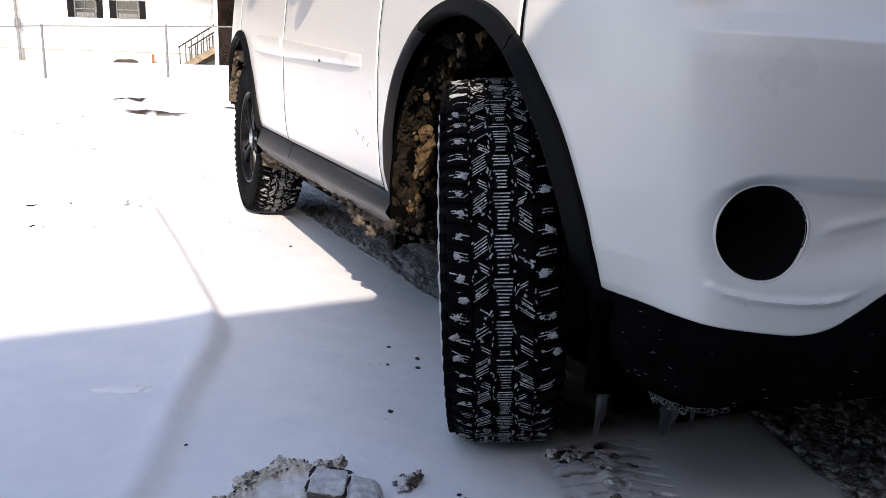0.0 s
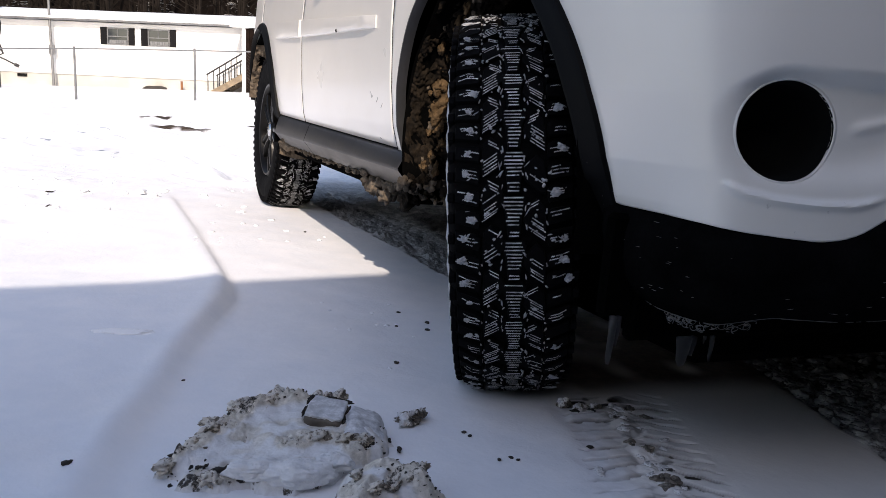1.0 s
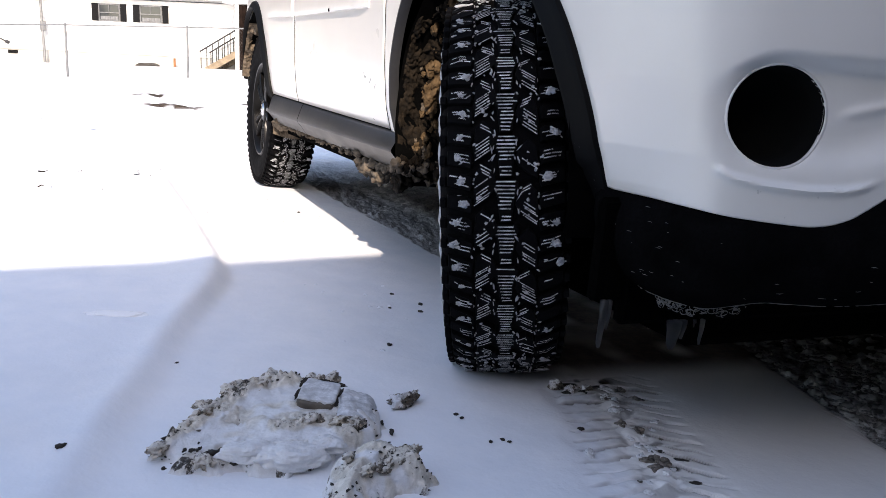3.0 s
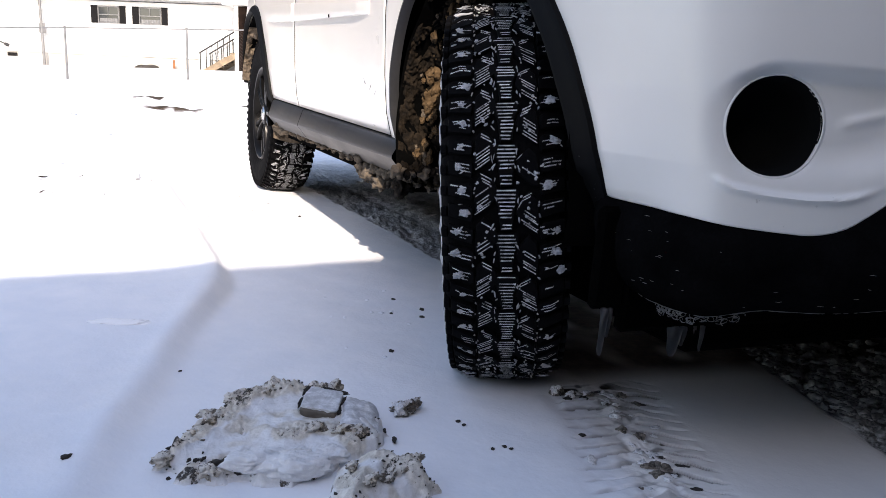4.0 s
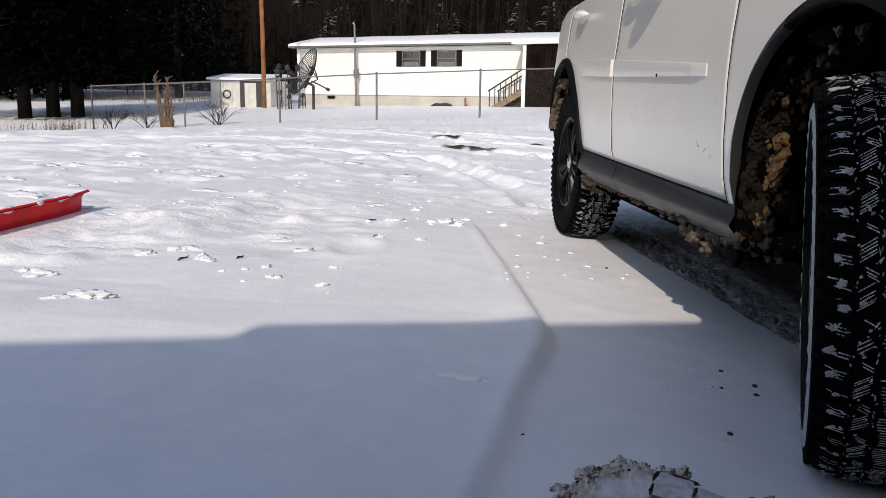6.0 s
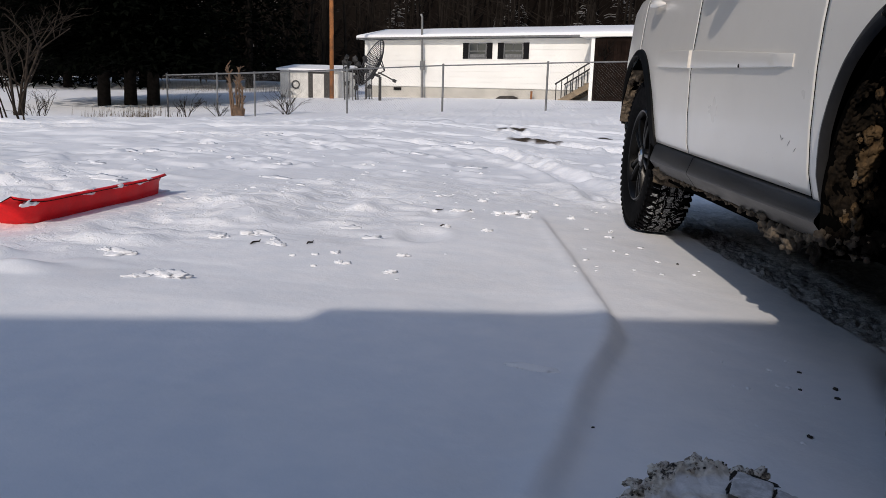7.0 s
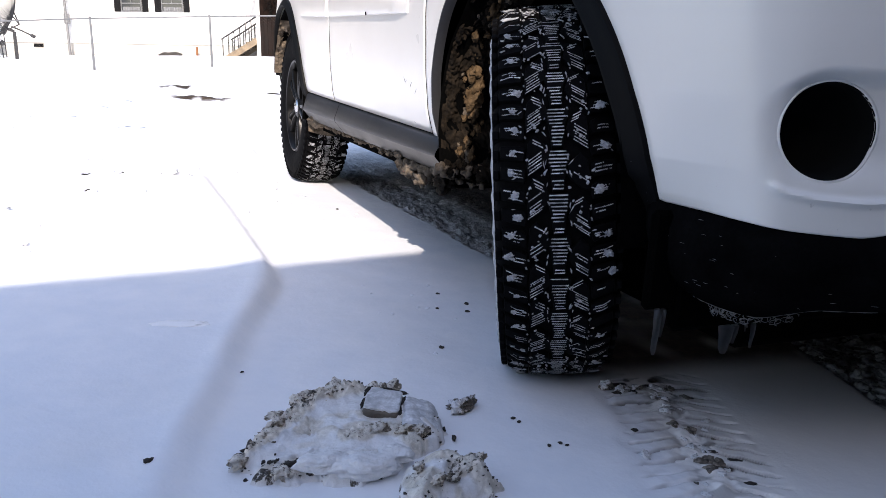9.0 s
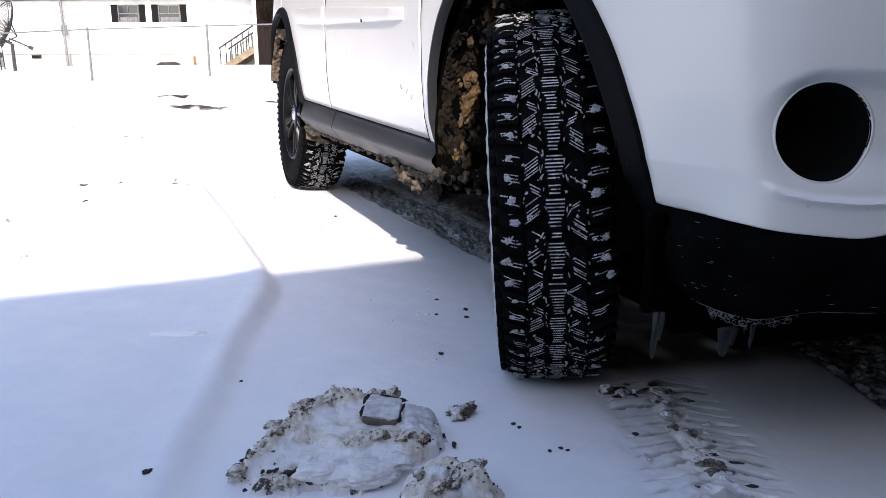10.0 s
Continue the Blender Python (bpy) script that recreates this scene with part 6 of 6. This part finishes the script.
def satellite_dish():
    d = tagged(new("satellite_dish"), "large black mesh satellite dish on a post", "satellite dish")
    d.matrix_world = at_ground(-6.2, 30.0)
    part("post", Geo().tube([(0.05, 0, -0.3), (0.05, 0, 0.95)], 0.06, 8), DISH, d)
    # the bowl is open wire work: rings and ribs, tipped up and away
    m = Matrix.Translation((-0.2, 0, 1.42)) @ look((0, 0, 0), (-0.88, 0.10, 0.45))
    for r in np.linspace(0.1, 1.0, 15):
        part("ring", Geo().tube([(r * math.cos(a), r * math.sin(a), -0.3 * r * r + 0.16) for a in (2 * math.pi * k / 36 for k in range(37))], 0.012 if r < 1 else 0.022, 4), DISH, d, m=m)
    for k in range(28):
        a = 2 * math.pi * k / 28
        part("rib", Geo().tube([(r * math.cos(a), r * math.sin(a), -0.3 * r * r + 0.16) for r in (0.08, 0.4, 0.7, 1.0)], 0.018 if k % 4 == 0 else 0.009, 4), DISH, d, m=m)
    for k in range(3):
        a = 2 * math.pi * k / 3 + 0.4
        part("strut", Geo().tube([(0.6 * math.cos(a), 0.6 * math.sin(a), 0.06), (0, 0, 0.5)], 0.025, 5), DISH, d, m=m)
    part("mount", Geo().tube([(-0.3, 0, 1.1), (0.05, 0, 0.95)], 0.06, 6), DISH, d)
    part("feed_arm", Geo().tube([(-0.02, 0, 1.12), (0.30, -0.06, 0.98), (0.58, -0.1, 0.84), (0.60, -0.1, 0.83), (0.72, -0.1, 0.77)], [0.035, 0.03, 0.03, 0.07, 0.07], 6), DISH, d)
    return d


satellite_dish()
g = Geo()
rnd = random.Random(21)
for k in range(14):
    x, y, h = rnd.uniform(-0.9, 0.5), rnd.uniform(-0.4, 0.4), rnd.uniform(0.5, 1.7)
    g.tube([(x, y, -0.1), (x + rnd.uniform(-0.1, 0.1), y, h)], [0.025, 0.015], 5)
    b = blob(0.12, 0.1, 0.14, k + 3.0, 0.5, 1)
    g.add(b.v, b.f, Matrix.Translation((x, y, h)))
thing("garden_clutter", g, DISH, at_ground(-7.2, 31.5), "dark garden poles and clutter by the dish", "garden clutter", kind="stuff")


# ---- chain-link fence ----
FRONT_POSTS = [(-11.1, 21.3), (-8.3, 21.0), (-5.2, 19.4), (-2.5, 18.2), (0.08, 17.9), (2.7, 17.6), (5.4, 17.3)]
BACK_POSTS = [(-11.0, 25.0), (-9.3, 28.0), (-7.4, 30.6)]


def fence(points, label):
    f = tagged(new("chain_link_fence"), label, "fence")
    f.matrix_world = Matrix.Identity(4)
    tops = []
    for x, y in points:
        z = float(ground_base(np.array(x), np.array(y)))
        sunk = 0.022 * max(0.0, -4 - x)
        part("post", Geo().tube([(x, y, z - 0.2), (x, y, z + 1.17 + sunk)], 0.026, 8), GALV, f)
        part("post_cap", blob(0.035, 0.035, 0.02, 1.0, 0.0, 1), GALV, f, m=Matrix.Translation((x, y, z + 1.18 + sunk)))
        tops.append(Vector((x, y, z + sunk)))
    for a, b in zip(tops, tops[1:]):
        up = Vector((0, 0, 1))
        part("rail", Geo().tube([a + up * 1.15, b + up * 1.15], 0.018, 6), GALV, f)
        g = Geo()
        d = b - a
        n = round(d.length / 0.075)
        k = 1.1 / d.length
        for i in range(-round(1.1 / 0.075), n):
            for s in (0, 1):
                t0, t1 = i * 0.075 / d.length, i * 0.075 / d.length + k
                c0, c1 = max(t0, 0), min(t1, 1)
                if c1 <= c0:
                    continue
                h0, h1 = (c0 - t0) / k * 1.1 + 0.04, (c1 - t0) / k * 1.1 + 0.04
                if s:
                    h0, h1 = 1.18 - h0, 1.18 - h1
                p, q = a + d * c0 + up * h0, a + d * c1 + up * h1
                w = Vector((0.0006, 0, 0.0006))
                g.add([p - w, p + w, q + w, q - w], [(0, 1, 2, 3)])
        part("wire_mesh", g, GALV, f, "thin galvanised wire mesh", kind="stuff")
    return f


fence(FRONT_POSTS, "galvanised chain-link fence across the yard")
fence([FRONT_POSTS[0]] + BACK_POSTS, "galvanised chain-link fence running back to the shed")


# ---- plants ----
def branchy(rnd, height, spread, stems, thick=0.02, levels=2):
    """Bare twigs that rise from one root and fork."""
    g = Geo()

    def grow(p, d, length, r, level):
        q = p + d * length * 0.5 + Vector((rnd.gauss(0, 0.05), rnd.gauss(0, 0.05), 0)) * length
        e = q + (d + Vector((rnd.gauss(0, 0.2), rnd.gauss(0, 0.2), rnd.gauss(0, 0.1)))).normalized() * length * 0.5
        g.tube([p, q, e], [r, r * 0.8, r * 0.55], 5, cap=False)
        if level:
            for s in range(rnd.randint(2, 4)):
                t = p.lerp(e, rnd.uniform(0.35, 1.0))
                n = (d + Vector((rnd.gauss(0, 0.6), rnd.gauss(0, 0.6), rnd.gauss(0.1, 0.35)))).normalized()
                grow(t, n, length * rnd.uniform(0.4, 0.7), r * 0.5, level - 1)

    for _ in range(stems):
        d = Vector((rnd.gauss(0, spread), rnd.gauss(0, spread), 1)).normalized()
        grow(Vector((rnd.gauss(0, 0.08), rnd.gauss(0, 0.08), -0.05)), d, height * rnd.uniform(0.6, 1), thick * rnd.uniform(0.7, 1.2), levels)
    return g


rnd = random.Random(31)
foot = blob(0.18, 0.18, 0.22, 3.0, 0.5, 2)
g = Geo().add(foot.v, foot.f, Matrix.Translation((0.1, 0, 0.1)))
for x, h, lean in ((-0.12, 1.35, -0.10), (0.0, 1.1, 0.03), (0.10, 1.45, 0.02), (0.16, 0.9, 0.06), (-0.05, 1.5, -0.16), (0.05, 1.25, 0.10), (0.18, 0.6, 0.02)):
    pts = [Vector((x + lean * t + rnd.gauss(0, 0.012), rnd.gauss(0, 0.02), h * t)) for t in (0, 0.35, 0.7, 1.0)]
    g.tube(pts, [0.040, 0.032, 0.027, 0.020], 7)
    for _ in range(9):
        p = pts[rnd.randint(1, 2)].lerp(pts[3], rnd.random())
        g.tube([p, p + Vector((rnd.choice([-1, 1]) * rnd.uniform(0.05, 0.12), rnd.gauss(0, 0.05), rnd.uniform(0.05, 0.18)))], [0.02, 0.01], 5)
thing("pruned_shrub", g, TAN, at_ground(-8.95, 21.2), "pruned brown shrub with bare upright stems", "shrub")
for i, (x, y, h, s, n) in enumerate([(-7.6, 21.8, 0.7, 0.5, 14), (-7.62, 8.8, 1.5, 0.16, 5), (-14.4, 20.0, 0.8, 0.4, 10), (-10.3, 20.6, 0.7, 0.35, 8), (-9.8, 22.0, 0.6, 0.5, 8)]):
    thing("bare_bush", branchy(random.Random(40 + i), h, s, n, 0.012, 2), BARK, at_ground(x, y), "small leafless bush standing in snow", "bush", "bare bushes")
thing("small_tree", branchy(random.Random(60), 2.6, 0.35, 4, 0.05, 4), BARK, at_ground(-11.9, 15.3), "small bare tree with fine dark branches", "tree")


def tuft(name, x, y, w, d, n, seed):
    rnd = random.Random(seed)
    g = Geo()
    for _ in range(n):
        px, py, h = rnd.gauss(0, w), rnd.gauss(0, d), rnd.uniform(0.15, 0.5)
        g.tube([(px, py, -0.03), (px + rnd.gauss(0, 0.05), py + rnd.gauss(0, 0.05), h)], [0.008, 0.003], 3, cap=False)
    return thing(name, g, DRYGRASS, at_ground(x, y), "dry straw-coloured grass poking through snow", "grass", kind="stuff")


tuft("dry_grass", -11.6, 20.9, 0.35, 0.2, 70, 1)
tuft("dry_grass", -13.2, 21.6, 0.5, 0.3, 60, 2)
tuft("dry_grass", -12.2, 21.2, 0.6, 0.25, 70, 4)
tuft("dry_grass", -16.0, 42.0, 3.5, 0.8, 260, 3)


def evergreen(x, y, height, seed, low=1.9, reach0=4.2):
    """A tall dark conifer: a bare lower trunk and a crown of drooping sprays."""
    rnd = random.Random(seed)
    t = tagged(new("evergreen_tree"), "tall dark evergreen with a bare lower trunk", "tree", "evergreens")
    t.matrix_world = at_ground(x, y)
    part("trunk", Geo().tube([(0, 0, -0.3), (0.05, 0, 2), (0, 0.05, height * 0.6), (0, 0, height)], [0.26, 0.22, 0.15, 0.03], 10), DARKBARK, t, "dark bark trunk", True)
    g = Geo()
    for k in range(2600):
        z = low + (height - low) * rnd.random() ** 1.3
        reach = reach0 * (1 - (z - low) / height) + 0.5
        a, r = rnd.uniform(0, 6.283), reach * math.sqrt(rnd.random())
        c = Vector((r * math.cos(a), r * math.sin(a), z - 0.06 * r + rnd.gauss(0, 0.12)))
        for q in range(4):
            d = Vector((math.cos(a + rnd.gauss(0, 0.9)), math.sin(a + rnd.gauss(0, 0.9)), rnd.gauss(-0.2, 0.35))).normalized() * rnd.uniform(0.25, 0.6)
            side = d.cross(Vector((0, 0, 1))).normalized() * rnd.uniform(0.05, 0.12)
            g.add([c, c + d * 0.5 + side, c + d, c + d * 0.5 - side + Vector((0, 0, 0.05))], [(0, 1, 2, 3)])
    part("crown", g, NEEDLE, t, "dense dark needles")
    return t


for i, (x, y, h, low) in enumerate([(-17.0, 28.4, 13, 1.65), (-16.05, 28.7, 14, 1.65), (-15.05, 28.6, 13, 1.65), (-26.0, 41.0, 16, 0.5), (-23.0, 44.0, 16, 1.2), (-17.5, 47.0, 16, 1.2), (-30.5, 43.0, 16, 0.4), (-27.0, 50.0, 17, 1.4), (-21.0, 53.0, 17, 1.2), (-35.0, 47.0, 16, 1.4)]):
    evergreen(x, y, h, 70 + i, low, 2.9 if i < 3 else 4.2)


# ---- the wooded hill ----
def hill_z(x, y):
    d = np.maximum(0, y - 62 + 0.12 * x)
    return 0.4 + 0.62 * d * smoothstep(0, 30, d) + 3 * vnoise(x, y, 30, 2) * smoothstep(0, 30, d) - 0.6 * smoothstep(8, 0, d)


def build_hill():
    xs, ys = np.linspace(-160, 160, 81), np.concatenate([np.linspace(52, 120, 35), np.linspace(125, 260, 28)])
    rows = [[(x, y, float(hill_z(np.array(x), np.array(y)))) for x in xs] for y in ys]
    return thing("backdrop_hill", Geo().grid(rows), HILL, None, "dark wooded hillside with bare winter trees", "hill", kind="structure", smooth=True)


build_hill()


def woods(name, count, seed, mat, label, snowy):
    """Bare trees on the hillside, too many to count."""
    rnd = random.Random(seed)
    g = Geo()
    for _ in range(count):
        x = rnd.uniform(-75, 55)
        y = 60 - 0.12 * x + 75 * rnd.random() ** 1.6
        z = float(hill_z(np.array(x), np.array(y))) - 0.3
        h = rnd.uniform(6, 14)
        lean = Vector((rnd.gauss(0, 0.05), rnd.gauss(0, 0.05), 1)).normalized()
        p = Vector((x, y, z))
        if not snowy:
            g.tube([p, p + lean * h * 0.5, p + lean * h], [0.15, 0.11, 0.03], 4, cap=False)
        for k in range(rnd.randint(7, 14)):
            t = rnd.uniform(0.25, 0.95)
            a = rnd.uniform(0, 6.283)
            d = Vector((math.cos(a), math.sin(a), rnd.uniform(0.2, 0.9))).normalized() * h * 0.35 * (1.1 - t)
            q = p + lean * h * t
            r = 0.045 if not snowy else 0.03
            g.tube([q, q + d * 0.6 + Vector((0, 0, -0.1)), q + d], [r, r * 0.6, r * 0.3], 3, cap=False)
    return thing(name, g, mat, None, label, "woods", kind="stuff")


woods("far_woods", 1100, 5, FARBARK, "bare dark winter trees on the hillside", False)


def snowy_firs(count, seed):
    """Small conifers on the hillside with snow on their drooping branches."""
    rnd, g = random.Random(seed), Geo()
    for _ in range(count):
        x = rnd.uniform(-40, 30)
        y = 61 - 0.12 * x + rnd.uniform(0, 30)
        p = Vector((x, y, float(hill_z(np.array(x), np.array(y)))))
        h = rnd.uniform(2.2, 4.5)
        for k in range(46):
            t, a = rnd.uniform(0.1, 1), rnd.uniform(0, 6.283)
            d = Vector((math.cos(a), math.sin(a), 0)) * (h * 0.55 * (1.08 - t))
            q = p + Vector((0, 0, h * t))
            g.tube([q + d * 0.2, q + d * 0.7 + Vector((0, 0, 0.05)), q + d + Vector((0, 0, -0.12 * h * 0.3))], [0.02, 0.035, 0.012], 3, cap=False)
    return thing("snowy_fir", g, SNOWTWIG, None, "small firs dusted with snow on the hillside", "woods", kind="stuff")


snowy_firs(46, 6)


# ---- the sled ----
def sled():
    s = tagged(new("sled"), "red plastic toboggan sled lying on snow", "sled")
    s.matrix_world = pose(-2.60, 1.95, ground_z(-2.60, 1.95) - 0.026, 0, -18, -4)
    length, wide = 1.14, 0.09
    rows = []
    for k in range(41):
        t = k / 40
        y = (t - 0.5) * length
        e = abs(2 * t - 1)
        w = wide * (1 - 0.25 * (max(0, e - 0.55) / 0.45) ** 2)
        bow = float(smoothstep(0.10, 0.0, t) + smoothstep(0.95, 1.0, t) * 0.8)
        rise = 0.012 * max(0, (t - 0.72) / 0.28) ** 2 + 0.035 * max(0, (0.16 - t) / 0.16) ** 2
        h = 0.092
        dent = 0.008 * (math.cos(t * 40) > 0.6)
        top = rise + h
        low = lambda z: rise + z + (h - 0.01 - z) * bow
        rows.append([(-w - 0.03, y, top - 0.012), (-w - 0.022, y, top), (-w, y, top - 0.004), (-w + 0.025 + dent, y, low(0.04)), (-w * 0.6, y, low(0.008)), (-w * 0.3, y, low(0.018)), (0, y, low(0.006)), (w * 0.3, y, low(0.018)),
                     (w * 0.6, y, low(0.008)), (w - 0.025 - dent, y, low(0.04)), (w, y, top - 0.004), (w + 0.022, y, top), (w + 0.03, y, top - 0.012)])
    g = Geo().grid(rows)
    b = part("shell", g, RED, s, "", True)
    add_thickness(b, 0.005)
    return s


sled()
for y, n in ((0.14, 0.09), (0.34, 0.07), (-0.10, 0.06), (-0.48, 0.04)):
    thing("sled_snow", blob(0.03, n, 0.014, 8.0 + y, 0.6, 3), CLEAN_SNOW, pose(-2.60, 1.95, ground_z(-2.60, 1.95) - 0.026, 0, -18, -4) @ pose(0.085, y, 0.088), "snow lying in the sled", "snow", smooth=True)

# ---- clods of snow, twigs and tracks near the car ----
CLODS = [(-0.66, 2.75, 0.05), (-0.60, 2.62, 0.04), (-0.74, 2.68, 0.035), (-0.97, 2.08, 0.025), (-0.78, 2.07, 0.022), (-0.9, 2.7, 0.025), (-0.55, 2.9, 0.03), (-1.6, 1.5, 0.03), (-1.75, 1.6, 0.035), (-0.35, 2.75, 0.025), (-0.2, 2.3, 0.02),
         (-0.85, 3.2, 0.03), (-0.4, 3.3, 0.025)]
rnd = random.Random(17)
CLODS += [(rnd.uniform(-3.6, -0.7), rnd.uniform(1.0, 5.5), rnd.choice([0.006, 0.009, 0.014, 0.02])) for _ in range(150)]
CLODS += [(rnd.uniform(-0.45, 0.1), rnd.uniform(1.2, 3.4), rnd.choice([0.008, 0.012])) for _ in range(24)]
CLODS += [(rnd.uniform(-0.16, 0.08), rnd.uniform(0.0, 0.65), rnd.choice([0.004, 0.006])) for _ in range(14)]
for i in range(34):
    x, y = rnd.uniform(-4.6, -0.85), 1.3 + 7.5 * rnd.random() ** 1.2
    r = rnd.uniform(0.018, 0.06) * (0.6 + 0.12 * y)
    thing("snow_plate", blob(r * rnd.uniform(1.0, 1.9), r * 0.7, r * 0.14, i * 2.3, 1.0, 3), CLEAN_SNOW, on_slope(x, y, r * 0.02, rnd.uniform(-25, 25)) @ pose(0, 0, 0, rnd.uniform(8, 24), 0, 0), "broken plate of white snow crust", "snow plate", "snow plates", smooth=True)
for x, y, r, turn in ((-2.0, 1.07, 0.050, 10), (-2.08, 1.12, 0.03, -20), (-1.72, 0.82, 0.055, -15), (-1.80, 0.79, 0.03, 30), (-1.70, 1.62, 0.05, 25), (-1.58, 1.44, 0.04, -30), (-1.82, 1.50, 0.04, 5), (-0.70, 2.72, 0.05, 20), (-0.62, 2.80, 0.04, -25), (-0.95, 2.66, 0.04, 12)):
    thing("snow_plate", blob(r, r * 0.55, r * 0.20, x * 9 + y, 0.9, 4), CLEAN_SNOW, on_slope(x, y, r * 0.03, turn) @ pose(0, 0, 0, rnd.uniform(8, 18), 0, 0), "broken plate of white snow crust", "snow plate", "snow plates", smooth=True)
for i, (x, y, r) in enumerate(CLODS):
    thing("snow_clod", blob(r * rnd.uniform(0.7, 1.2), r * 0.8, r * 0.38, i * 1.7, 0.8, 3 if r > 0.015 else 2), CLEAN_SNOW, on_slope(x, y, r * 0.05, rnd.uniform(0, 180)), "small clod of white snow", "snow clod", "snow clods", smooth=True)
for x, y, a, n in ((-1.06, 2.65, 20, 0.12), (-0.89, 2.72, 80, 0.10), (-1.64, 1.42, 70, 0.16), (-1.45, 1.5, 60, 0.1), (-0.98, 2.08, 10, 0.08)):
    thing("twig", Geo().tube([(-n / 4, 0, 0.0), (-n / 12, 0.008, 0.004), (n / 10, 0.003, 0.003), (n / 4, 0.014, 0.007)], [0.002, 0.004, 0.003, 0.001], 5), BARK, on_slope(x, y, 0.003, a), "broken dark twig on snow", "twig", "twigs")

# ---- the building behind the camera, whose eaves shade the wheel ----
def shade_house():
    """A plain house wall with an eave; only its shadow is seen."""
    h = 2.7
    turn = math.degrees(math.atan2(0.275, 1.35))
    house = tagged(new("house_wall"), "unseen dark house wall with an eave, added to cast the shadow", "house", kind="structure")
    house.matrix_world = pose(0.13 - 0.37 * h, 0.96 - 1.5 * h, -0.1, 0, 0, turn)
    # out of view; dark so that little light bounces back onto the car
    part("wall", Geo().box(-7, 8, -4.6, -0.6, 0, h - 0.1), BROWN, house, "unseen wall, dark to cut bounced light")
    part("eave", Geo().box(-1.31, 8, -4.9, 0.0, h, h + 0.12), BROWN, house, "dark eave")
    part("eave", Geo().box(-7, -1.31, -4.9, -0.10, h, h + 0.12), BROWN, house, "dark eave")
    part("roof", Geo().add([(-7, -0.12, h + 0.12), (8, -0.12, h + 0.12), (8, -5, h + 1.0), (-7, -5, h + 1.0)], [(0, 1, 2, 3)]), CLEAN_SNOW, house, "snowy roof")
    return house


shade_house()
